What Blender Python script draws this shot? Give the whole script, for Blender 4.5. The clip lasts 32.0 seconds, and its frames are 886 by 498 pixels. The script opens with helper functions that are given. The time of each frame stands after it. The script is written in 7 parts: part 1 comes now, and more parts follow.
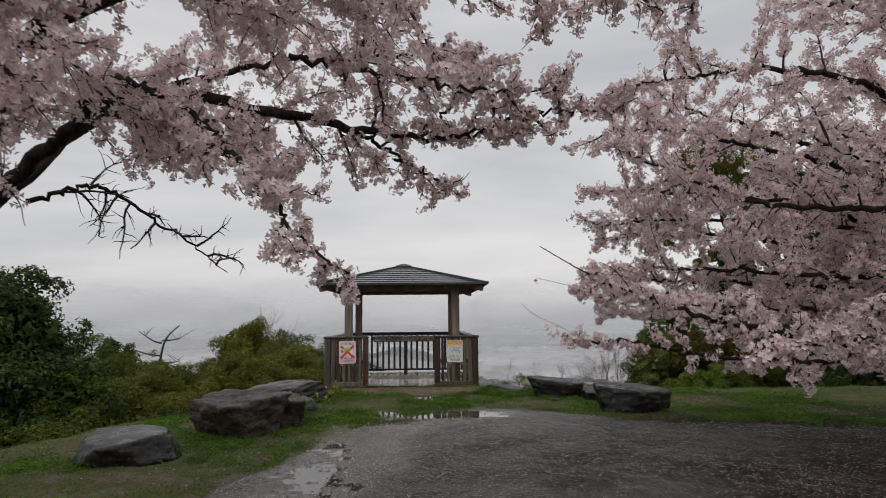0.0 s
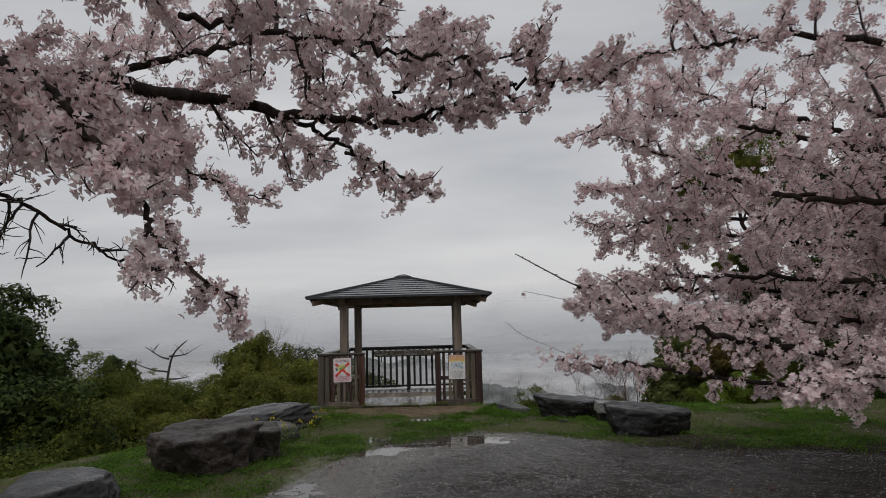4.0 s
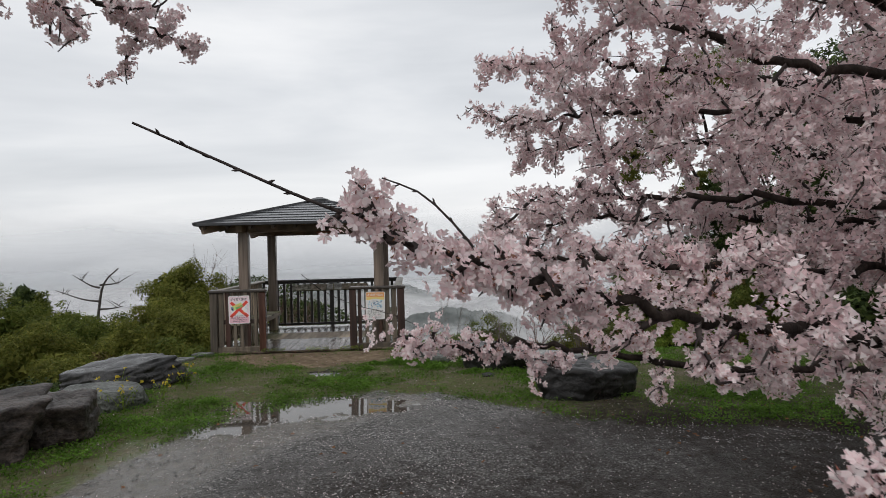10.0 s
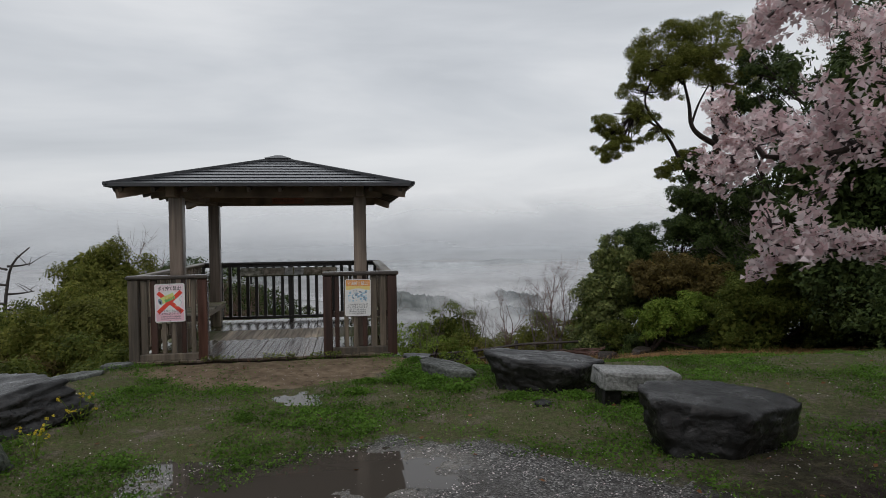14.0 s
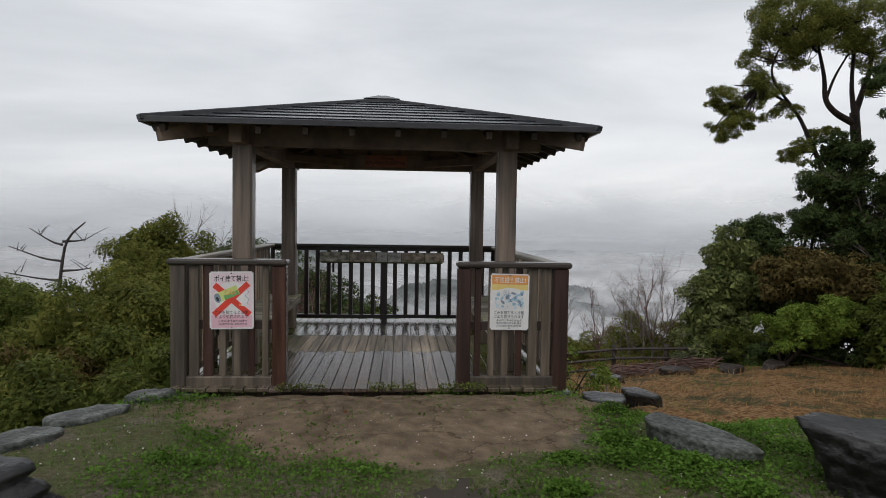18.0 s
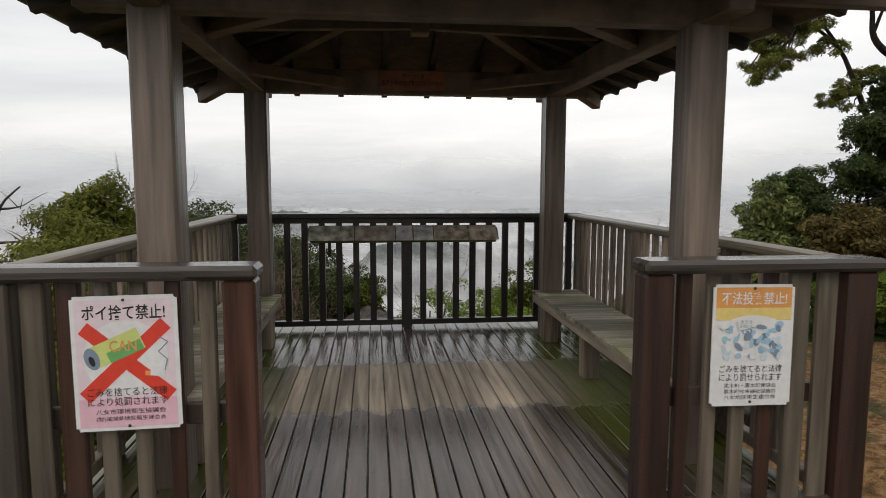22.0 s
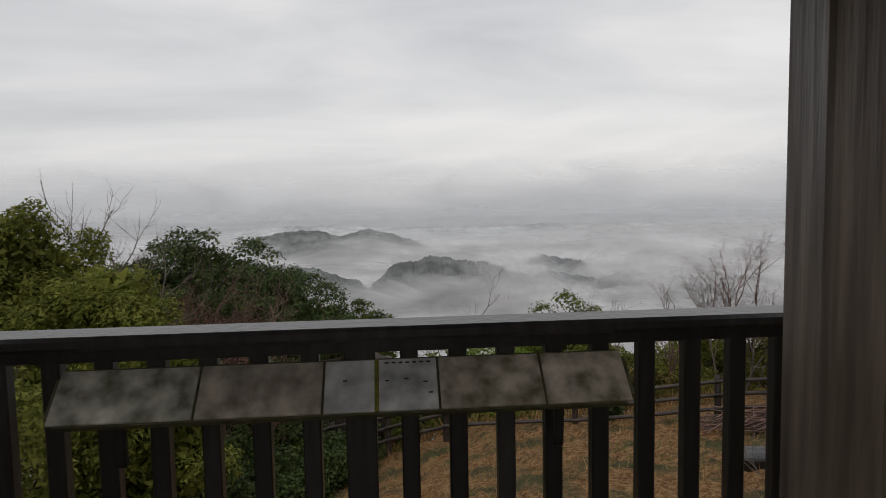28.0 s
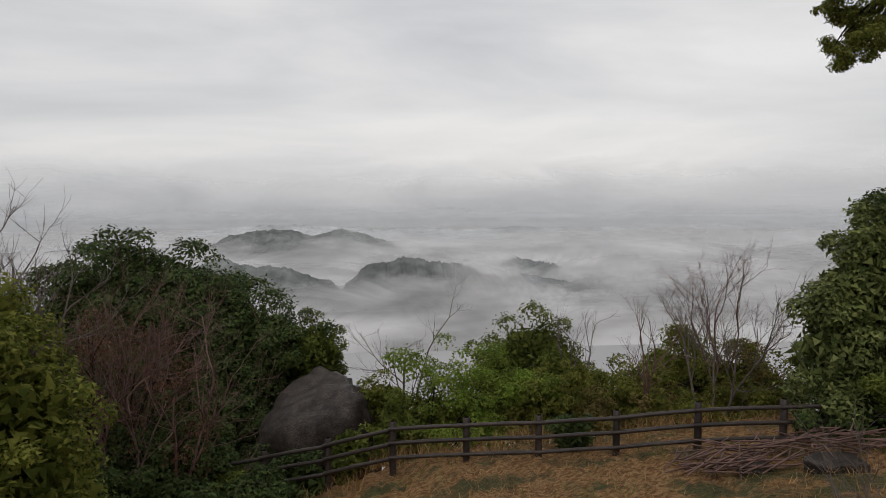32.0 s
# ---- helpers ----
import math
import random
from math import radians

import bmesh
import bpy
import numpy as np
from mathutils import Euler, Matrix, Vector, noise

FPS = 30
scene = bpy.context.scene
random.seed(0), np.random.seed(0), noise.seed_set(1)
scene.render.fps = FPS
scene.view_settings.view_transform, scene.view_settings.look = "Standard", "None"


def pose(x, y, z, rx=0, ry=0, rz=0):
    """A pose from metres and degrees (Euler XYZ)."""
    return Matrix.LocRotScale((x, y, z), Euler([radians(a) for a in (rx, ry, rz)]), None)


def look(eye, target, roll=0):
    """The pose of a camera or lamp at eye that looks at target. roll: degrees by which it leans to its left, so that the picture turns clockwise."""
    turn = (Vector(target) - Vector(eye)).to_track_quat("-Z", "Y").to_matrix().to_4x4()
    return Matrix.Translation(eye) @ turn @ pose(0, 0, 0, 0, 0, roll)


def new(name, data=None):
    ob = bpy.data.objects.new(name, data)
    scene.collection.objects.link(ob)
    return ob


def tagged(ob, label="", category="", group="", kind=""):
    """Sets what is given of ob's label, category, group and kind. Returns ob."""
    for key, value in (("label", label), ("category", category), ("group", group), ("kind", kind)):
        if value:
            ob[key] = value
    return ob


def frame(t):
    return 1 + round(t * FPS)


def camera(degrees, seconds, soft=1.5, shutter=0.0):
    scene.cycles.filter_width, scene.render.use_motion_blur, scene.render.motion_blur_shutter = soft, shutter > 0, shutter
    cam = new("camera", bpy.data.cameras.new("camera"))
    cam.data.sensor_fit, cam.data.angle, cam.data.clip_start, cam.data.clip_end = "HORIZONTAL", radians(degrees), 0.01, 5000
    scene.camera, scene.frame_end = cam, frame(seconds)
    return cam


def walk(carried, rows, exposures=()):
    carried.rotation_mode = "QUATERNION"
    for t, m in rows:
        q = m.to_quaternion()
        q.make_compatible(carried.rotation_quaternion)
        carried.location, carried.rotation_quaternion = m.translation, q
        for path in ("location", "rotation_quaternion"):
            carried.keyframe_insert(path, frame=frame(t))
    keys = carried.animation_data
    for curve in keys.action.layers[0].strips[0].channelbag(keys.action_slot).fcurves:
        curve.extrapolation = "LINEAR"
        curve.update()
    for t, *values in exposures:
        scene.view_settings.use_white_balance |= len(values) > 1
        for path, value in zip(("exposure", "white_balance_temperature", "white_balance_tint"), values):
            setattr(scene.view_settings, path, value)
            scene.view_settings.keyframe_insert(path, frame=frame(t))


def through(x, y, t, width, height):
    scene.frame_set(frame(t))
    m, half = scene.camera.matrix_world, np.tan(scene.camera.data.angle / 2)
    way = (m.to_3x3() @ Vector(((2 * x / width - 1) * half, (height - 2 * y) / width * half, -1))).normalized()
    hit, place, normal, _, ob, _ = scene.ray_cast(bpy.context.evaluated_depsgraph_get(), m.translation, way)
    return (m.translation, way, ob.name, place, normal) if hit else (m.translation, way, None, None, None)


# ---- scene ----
cam = camera(69.3, 32.0, soft=0.75, shutter=0.25)
PATH = [
    (0, look((0.499, -14.668, 1.517), (0.564, -12.680, 1.728), -0.50)),
    (1, look((0.661, -14.152, 1.517), (0.853, -12.165, 1.642), -0.23)),
    (2, look((0.690, -13.636, 1.517), (0.755, -11.648, 1.718), -0.31)),
    (3, look((0.682, -13.121, 1.517), (0.698, -11.136, 1.760), -1.54)),
    (5.5, look((1.327, -14.957, 1.803), (1.344, -12.964, 1.967), -1.49)),
    (6, look((1.346, -14.543, 1.765), (1.375, -12.544, 1.796), -1.04)),
    (6.5, look((1.383, -14.149, 1.764), (1.530, -12.154, 1.782), -0.49)),
    (7, look((1.478, -13.754, 1.764), (1.684, -11.766, 1.815), 0.26)),
    (7.5, look((1.516, -13.360, 1.726), (1.798, -11.380, 1.739), -0.21)),
    (8, look((1.610, -13.021, 1.706), (1.969, -11.056, 1.611), -1.20)),
    (8.5, look((1.724, -12.646, 1.724), (2.040, -10.676, 1.581), -1.53)),
    (9, look((1.780, -12.288, 1.724), (2.054, -10.310, 1.612), -2.45)),
    (9.5, look((1.799, -11.987, 1.723), (2.045, -10.004, 1.646), -2.10)),
    (10, look((1.837, -11.649, 1.723), (1.948, -9.652, 1.726), -1.42)),
    (10.5, look((1.742, -11.292, 1.684), (1.845, -9.295, 1.688), -1.06)),
    (11, look((1.647, -10.916, 1.646), (1.745, -8.919, 1.593), -0.68)),
    (11.5, look((1.571, -10.540, 1.665), (1.610, -8.541, 1.659), -0.51)),
    (12, look((1.420, -10.183, 1.664), (1.472, -8.184, 1.691), -0.48)),
    (12.5, look((1.344, -9.826, 1.626), (1.461, -7.829, 1.632), -0.53)),
    (13, look((1.306, -9.450, 1.625), (1.448, -7.455, 1.608), -0.48)),
    (13.5, look((1.211, -9.093, 1.625), (1.496, -7.114, 1.581), -0.88)),
    (15.5, look((0.975, -7.636, 1.520), (1.223, -5.652, 1.463), 0.69)),
    (16, look((0.904, -7.245, 1.515), (1.059, -5.257, 1.353), 0.66)),
    (16.5, look((0.788, -6.830, 1.511), (0.938, -4.838, 1.409), -0.21)),
    (17, look((0.645, -6.389, 1.490), (0.707, -4.390, 1.523), -0.21)),
    (17.5, look((0.431, -5.996, 1.466), (0.488, -3.998, 1.392), 0.70)),
    (18, look((0.256, -5.607, 1.456), (0.388, -3.613, 1.369), 0.90)),
    (18.5, look((0.100, -5.211, 1.463), (0.253, -3.218, 1.401), 0.47)),
    (19, look((-0.108, -4.822, 1.448), (0.133, -2.839, 1.347), -0.24)),
    (19.5, look((-0.208, -4.431, 1.437), (0.160, -2.469, 1.317), -0.23)),
    (20, look((-0.235, -4.051, 1.451), (0.062, -2.075, 1.377), -0.37)),
    (20.5, look((-0.275, -3.632, 1.441), (-0.005, -1.653, 1.337), 0.28)),
    (21, look((-0.262, -3.209, 1.425), (-0.032, -1.225, 1.308), -0.03)),
    (21.5, look((-0.271, -2.774, 1.430), (-0.108, -0.783, 1.333), -0.50)),
    (22, look((-0.299, -2.372, 1.408), (-0.082, -0.395, 1.197), 0.15)),
    (22.5, look((-0.236, -1.968, 1.397), (-0.062, 0.017, 1.232), 0.25)),
    (23, look((-0.199, -1.585, 1.408), (-0.059, 0.398, 1.193), 0.76)),
    (23.5, look((-0.141, -1.238, 1.443), (0.078, 0.739, 1.236), 0.73)),
    (24, look((-0.143, -0.867, 1.464), (0.041, 1.117, 1.284), -0.25)),
    (24.5, look((-0.089, -0.564, 1.488), (-0.013, 1.429, 1.338), -0.30)),
    (25, look((-0.104, -0.232, 1.477), (-0.013, 1.758, 1.295), -0.39)),
    (25.5, look((0.033, 0.100, 1.503), (0.118, 2.086, 1.285), -0.94)),
    (26, look((0.021, 0.429, 1.499), (0.139, 2.418, 1.323), -1.12)),
    (26.5, look((0.027, 0.738, 1.495), (0.174, 2.730, 1.394), -1.14)),
    (28.5, look((0.231, 1.973, 1.502), (0.393, 3.959, 1.333), -1.06)),
    (29, look((0.345, 2.278, 1.501), (0.450, 4.269, 1.341), -0.81)),
    (29.5, look((0.374, 2.507, 1.489), (0.533, 4.492, 1.296), -0.77)),
    (30, look((0.487, 2.805, 1.453), (0.805, 4.766, 1.223), -0.28)),
    (30.5, look((0.581, 2.985, 1.487), (0.840, 4.953, 1.243), 0.39)),
    (31, look((0.686, 3.167, 1.474), (0.873, 5.145, 1.245), -0.47)),
    (31.5, look((0.708, 3.355, 1.479), (0.958, 5.331, 1.292), -0.20)),
    (32, look((0.805, 3.449, 1.486), (1.048, 5.428, 1.331), -0.07)),
]
walk(cam, PATH, [(0.0, -0.14, 6600, 12), (1.5, -0.16, 6550, 12), (3.0, -0.38, 6500, 11), (3.5, -0.38, 6500, 11), (5.5, -0.17, 6500, 10), (6.5, -0.05, 6500, 10), (8.0, 0.18, 6500, 10),
                 (8.6, 0.32, 6500, 10), (9.4, 0.32, 6500, 10), (10.0, 0.18, 6450, 10), (11.0, 0.0, 6400, 10), (13.0, -0.17, 6350, 10), (16.0, -0.02, 6300, 9), (19.0, 0.10, 6450, 10), (21.0, 0.2, 6650, 10),
                 (23.0, 0.37, 6700, 10), (26.0, 0.34, 6750, 11), (28.5, -0.10, 6620, 11), (32.0, -0.06, 6650, 11)])

# ---- sky and light ----
world = bpy.data.worlds.new("overcast_sky")
scene.world = world
world.use_nodes = True
wn, wl = world.node_tree.nodes, world.node_tree.links
wn.clear()
w_out = wn.new("ShaderNodeOutputWorld")
w_bg = wn.new("ShaderNodeBackground")
w_sky = wn.new("ShaderNodeTexSky")
w_sky.sky_type = "NISHITA"
w_sky.sun_disc = False
w_sky.sun_elevation, w_sky.sun_rotation = radians(48), radians(200)
w_sky.air_density, w_sky.dust_density = 1.0, 4.0
w_dim = wn.new("ShaderNodeMix"); w_dim.data_type = "RGBA"; w_dim.blend_type = "MULTIPLY"
w_dim.inputs[0].default_value = 1.0
w_dim.inputs[7].default_value = (0.10, 0.10, 0.10, 1)
w_tc = wn.new("ShaderNodeTexCoord")
w_map = wn.new("ShaderNodeMapping"); w_map.inputs["Scale"].default_value = (1.1, 1.1, 5.5)
w_map.inputs["Rotation"].default_value = (radians(4), radians(-5), 0)
w_noise = wn.new("ShaderNodeTexNoise")
w_noise.inputs["Scale"].default_value = 1.15
w_noise.inputs["Detail"].default_value = 5.0
w_noise.inputs["Roughness"].default_value = 0.52
w_noise.inputs["Distortion"].default_value = 0.35
w_ramp = wn.new("ShaderNodeValToRGB")
cr = w_ramp.color_ramp
cr.elements[0].position, cr.elements[0].color = 0.32, (0.56, 0.578, 0.60, 1)
cr.elements[1].position, cr.elements[1].color = 0.68, (0.88, 0.88, 0.88, 1)
e = cr.elements.new(0.5); e.color = (0.71, 0.723, 0.74, 1)
w_mix = wn.new("ShaderNodeMix"); w_mix.data_type = "RGBA"; w_mix.inputs[0].default_value = 0.90
wl.new(w_tc.outputs["Generated"], w_map.inputs["Vector"])
wl.new(w_map.outputs["Vector"], w_noise.inputs["Vector"])
wl.new(w_noise.outputs["Fac"], w_ramp.inputs["Fac"])
wl.new(w_sky.outputs["Color"], w_dim.inputs[6])
wl.new(w_dim.outputs[2], w_mix.inputs[6])
wl.new(w_ramp.outputs["Color"], w_mix.inputs[7])
wl.new(w_mix.outputs[2], w_bg.inputs["Color"])
w_bg.inputs["Strength"].default_value = 1.0
wl.new(w_bg.outputs["Background"], w_out.inputs["Surface"])

sun = new("sun", bpy.data.lights.new("sun", "SUN"))
sun.data.energy, sun.data.angle, sun.data.color = 0.6, radians(40), (1.0, 0.97, 0.93)
sun.matrix_world = look((0, 0, 40), (14, 34, 0))


# ---- materials ----
def material(name, colour, rough=0.7, metal=0.0, bump=0.0, scale=20.0, vary=0.25, second=None, stretch=(1, 1, 1), detail=6.0,
             island=0.0, obj_random=0.0, stain=0.0, spec=0.5, wet=0.0, coords="Object"):
    """Surface with grain, stains and relief at two scales; second: the colour towards which it varies."""
    m = bpy.data.materials.new(name)
    m.use_nodes = True
    n, l = m.node_tree.nodes, m.node_tree.links
    b = n["Principled BSDF"]
    b.inputs["Roughness"].default_value, b.inputs["Metallic"].default_value = rough, metal
    b.inputs["Specular IOR Level"].default_value = spec
    tc = n.new("ShaderNodeTexCoord")
    mp = n.new("ShaderNodeMapping"); mp.inputs["Scale"].default_value = stretch
    l.new(tc.outputs[coords], mp.inputs["Vector"])
    n1 = n.new("ShaderNodeTexNoise"); n1.inputs["Scale"].default_value = scale; n1.inputs["Detail"].default_value = detail
    n2 = n.new("ShaderNodeTexNoise"); n2.inputs["Scale"].default_value = scale * 0.13; n2.inputs["Detail"].default_value = 3
    l.new(mp.outputs["Vector"], n1.inputs["Vector"]); l.new(mp.outputs["Vector"], n2.inputs["Vector"])
    dark = [c * (1 - vary) for c in colour]
    light = second or [min(1, c * (1 + vary)) for c in colour]
    rp = n.new("ShaderNodeValToRGB")
    rp.color_ramp.elements[0].position, rp.color_ramp.elements[0].color = 0.3, (*dark, 1)
    rp.color_ramp.elements[1].position, rp.color_ramp.elements[1].color = 0.72, (*light, 1)
    l.new(n1.outputs["Fac"], rp.inputs["Fac"])
    last = rp.outputs["Color"]
    mr = n.new("ShaderNodeMapRange")
    mr.inputs["From Min"].default_value, mr.inputs["From Max"].default_value = 0.35, 0.65
    mr.inputs["To Min"].default_value, mr.inputs["To Max"].default_value = 1 - max(stain, vary * 0.6), 1 + vary * 0.4
    l.new(n2.outputs["Fac"], mr.inputs["Value"])
    mx = n.new("ShaderNodeMix"); mx.data_type = "RGBA"; mx.blend_type = "MULTIPLY"; mx.inputs[0].default_value = 1
    l.new(last, mx.inputs[6]); l.new(mr.outputs["Result"], mx.inputs[7])
    last = mx.outputs[2]
    rnd = None
    if island:
        rnd, amount = n.new("ShaderNodeNewGeometry").outputs["Random Per Island"], island
    elif obj_random:
        rnd, amount = n.new("ShaderNodeObjectInfo").outputs["Random"], obj_random
    if rnd is not None:
        m2 = n.new("ShaderNodeMapRange"); m2.inputs["To Min"].default_value, m2.inputs["To Max"].default_value = 1 - amount, 1 + amount * 0.7
        l.new(rnd, m2.inputs["Value"])
        mx2 = n.new("ShaderNodeMix"); mx2.data_type = "RGBA"; mx2.blend_type = "MULTIPLY"; mx2.inputs[0].default_value = 1
        l.new(last, mx2.inputs[6]); l.new(m2.outputs["Result"], mx2.inputs[7])
        last = mx2.outputs[2]
    l.new(last, b.inputs["Base Color"])
    if wet:
        wr = n.new("ShaderNodeMapRange")
        wr.inputs["From Min"].default_value, wr.inputs["From Max"].default_value = 0.42, 0.6
        wr.inputs["To Min"].default_value, wr.inputs["To Max"].default_value = rough, max(0.08, rough - wet)
        l.new(n2.outputs["Fac"], wr.inputs["Value"]); l.new(wr.outputs["Result"], b.inputs["Roughness"])
    if bump:
        bp = n.new("ShaderNodeBump"); bp.inputs["Strength"].default_value = min(1.0, bump); bp.inputs["Distance"].default_value = 0.02
        l.new(n1.outputs["Fac"], bp.inputs["Height"]); l.new(bp.outputs["Normal"], b.inputs["Normal"])
    return m


def leafy(name, colour, second, rough=0.6, through=0.35, island=0.45, spec=0.06):
    """Leaf or petal: lit from both sides, each leaf its own shade."""
    m = bpy.data.materials.new(name)
    m.use_nodes = True
    n, l = m.node_tree.nodes, m.node_tree.links
    b = n["Principled BSDF"]
    b.inputs["Roughness"].default_value = rough
    b.inputs["Specular IOR Level"].default_value = spec
    geo = n.new("ShaderNodeNewGeometry")
    rp = n.new("ShaderNodeValToRGB")
    rp.color_ramp.elements[0].color, rp.color_ramp.elements[1].color = (*colour, 1), (*second, 1)
    l.new(geo.outputs["Random Per Island"], rp.inputs["Fac"])
    tc = n.new("ShaderNodeTexCoord")
    nz = n.new("ShaderNodeTexNoise"); nz.inputs["Scale"].default_value = 1.7; nz.inputs["Detail"].default_value = 3
    l.new(tc.outputs["Object"], nz.inputs["Vector"])
    mr = n.new("ShaderNodeMapRange"); mr.inputs["From Min"].default_value, mr.inputs["From Max"].default_value = 0.3, 0.7
    mr.inputs["To Min"].default_value, mr.inputs["To Max"].default_value = 1 - island, 1 + island * 0.5
    l.new(nz.outputs["Fac"], mr.inputs["Value"])
    mx = n.new("ShaderNodeMix"); mx.data_type = "RGBA"; mx.blend_type = "MULTIPLY"; mx.inputs[0].default_value = 1
    l.new(rp.outputs["Color"], mx.inputs[6]); l.new(mr.outputs["Result"], mx.inputs[7])
    l.new(mx.outputs[2], b.inputs["Base Color"])
    tr = n.new("ShaderNodeBsdfTranslucent"); l.new(mx.outputs[2], tr.inputs["Color"])
    ms = n.new("ShaderNodeMixShader"); ms.inputs[0].default_value = through
    l.new(b.outputs["BSDF"], ms.inputs[1]); l.new(tr.outputs["BSDF"], ms.inputs[2])
    l.new(ms.outputs["Shader"], n["Material Output"].inputs["Surface"])
    return m


M_POST = material("weathered_post_wood", (0.20, 0.155, 0.122), 0.6, bump=0.35, scale=26, vary=0.42, stretch=(1, 1, 0.06), obj_random=0.12, stain=0.35, wet=0.25)
M_DARK = material("dark_stained_wood", (0.075, 0.052, 0.042), 0.5, bump=0.3, scale=26, vary=0.4, stretch=(1, 1, 0.07), obj_random=0.25, stain=0.35, wet=0.25)
M_RED = material("red_brown_wood", (0.058, 0.028, 0.021), 0.45, bump=0.3, scale=24, vary=0.5, stretch=(1, 1, 0.06), obj_random=0.2, stain=0.4, wet=0.25)
M_GREYWOOD = material("grey_weathered_slat", (0.30, 0.235, 0.175), 0.7, bump=0.35, scale=26, vary=0.5, stretch=(1, 1, 0.07), obj_random=0.4, stain=0.4, wet=0.2)
M_PANEL = material("parapet_slat_wood", (0.115, 0.092, 0.068), 0.6, bump=0.35, scale=26, vary=0.5, stretch=(1, 1, 0.07), obj_random=0.35, stain=0.45, wet=0.2)
M_CAP = material("wet_handrail_wood", (0.060, 0.050, 0.043), 0.36, bump=0.25, scale=24, vary=0.4, stretch=(0.07, 1, 1), obj_random=0.15, stain=0.3, wet=0.15)
M_CAPS = material("wet_side_handrail_wood", (0.22, 0.18, 0.12), 0.5, bump=0.25, scale=24, vary=0.4, stretch=(1, 0.07, 1), obj_random=0.15, stain=0.3, wet=0.15)
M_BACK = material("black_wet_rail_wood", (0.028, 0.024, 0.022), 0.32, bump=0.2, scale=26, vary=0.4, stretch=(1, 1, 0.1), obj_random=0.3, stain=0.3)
M_PLANK = material("wet_deck_plank", (0.26, 0.215, 0.178), 0.32, bump=0.35, scale=22, vary=0.5, second=(0.38, 0.32, 0.255), stretch=(1, 0.05, 1), obj_random=0.28, stain=0.45, wet=0.2)
pn, pl = M_PLANK.node_tree.nodes, M_PLANK.node_tree.links
p_b = pn["Principled BSDF"]
p_col = p_b.inputs["Base Color"].links[0].from_socket
p_tc = pn.new("ShaderNodeTexCoord")
p_sep = pn.new("ShaderNodeSeparateXYZ"); pl.new(p_tc.outputs["Object"], p_sep.inputs[0])
p_map = pn.new("ShaderNodeMapping"); p_map.inputs["Scale"].default_value = (9.5, 1.2, 1)
p_nz = pn.new("ShaderNodeTexNoise"); p_nz.inputs["Scale"].default_value = 1.0; p_nz.inputs["Detail"].default_value = 4
pl.new(p_tc.outputs["Object"], p_map.inputs["Vector"]); pl.new(p_map.outputs["Vector"], p_nz.inputs["Vector"])


def p_math(op, a, c):
    m = pn.new("ShaderNodeMath"); m.operation = op
    for s, v in zip(m.inputs, (a, c)):
        if isinstance(v, float):
            s.default_value = v
        else:
            pl.new(v, s)
    return m.outputs[0]


def p_range(v, a, c, t0=0.0, t1=1.0):
    m = pn.new("ShaderNodeMapRange"); m.interpolation_type = "SMOOTHSTEP"
    for k, x in zip(("From Min", "From Max", "To Min", "To Max"), (a, c, t0, t1)):
        m.inputs[k].default_value = x
    pl.new(v, m.inputs["Value"])
    return m.outputs[0]


p_y = p_math("ADD", p_sep.outputs["Y"], p_math("MULTIPLY", p_nz.outputs["Fac"], 0.45))
p_dry = p_math("MULTIPLY", p_range(p_y, 1.64, 1.78), p_range(p_y, 2.62, 2.76, 1.0, 0.0))   # rain does not reach the middle
p_mix = pn.new("ShaderNodeMix"); p_mix.data_type = "RGBA"; p_mix.blend_type = "MULTIPLY"
p_mix.inputs[0].default_value = 1.0
p_tint = pn.new("ShaderNodeMix"); p_tint.data_type = "RGBA"
p_tint.inputs[6].default_value, p_tint.inputs[7].default_value = (0.50, 0.455, 0.45, 1), (1.75, 1.72, 1.60, 1)
pl.new(p_dry, p_tint.inputs[0]); pl.new(p_col, p_mix.inputs[6]); pl.new(p_tint.outputs[2], p_mix.inputs[7])
p_moss = pn.new("ShaderNodeMix"); p_moss.data_type = "RGBA"
p_moss.inputs[7].default_value = (0.105, 0.125, 0.018, 1)
p_ax = p_math("ABSOLUTE", p_math("ADD", p_sep.outputs["X"], -0.02), 0.0)
p_ms = p_math("MULTIPLY", p_range(p_math("ADD", p_ax, p_math("MULTIPLY", p_nz.outputs["Fac"], 0.5)), 1.05, 1.4), 0.88)
p_ms = p_math("MULTIPLY", p_ms, p_range(p_sep.outputs["Y"], 0.3, 0.9, 0.15, 1.0))
pl.new(p_ms, p_moss.inputs[0]); pl.new(p_mix.outputs[2], p_moss.inputs[6])
pl.new(p_moss.outputs[2], p_b.inputs["Base Color"])
pl.new(p_range(p_dry, 0.0, 1.0, 0.17, 0.62), p_b.inputs["Roughness"])
M_BENCH = material("mossy_bench_slat", (0.42, 0.375, 0.285), 0.7, bump=0.4, scale=24, vary=0.5, second=(0.64, 0.575, 0.46), stretch=(0.06, 1, 1), obj_random=0.22, stain=0.55, wet=0.15)
bn, bl = M_BENCH.node_tree.nodes, M_BENCH.node_tree.links
b_col = bn["Principled BSDF"].inputs["Base Color"].links[0].from_socket
b_nz = bn.new("ShaderNodeTexNoise"); b_nz.inputs["Scale"].default_value = 3.2; b_nz.inputs["Detail"].default_value = 6
b_tc = bn.new("ShaderNodeTexCoord"); bl.new(b_tc.outputs["Object"], b_nz.inputs["Vector"])
b_mr = bn.new("ShaderNodeMapRange"); b_mr.inputs["From Min"].default_value, b_mr.inputs["From Max"].default_value, b_mr.inputs["To Max"].default_value = 0.47, 0.68, 0.75
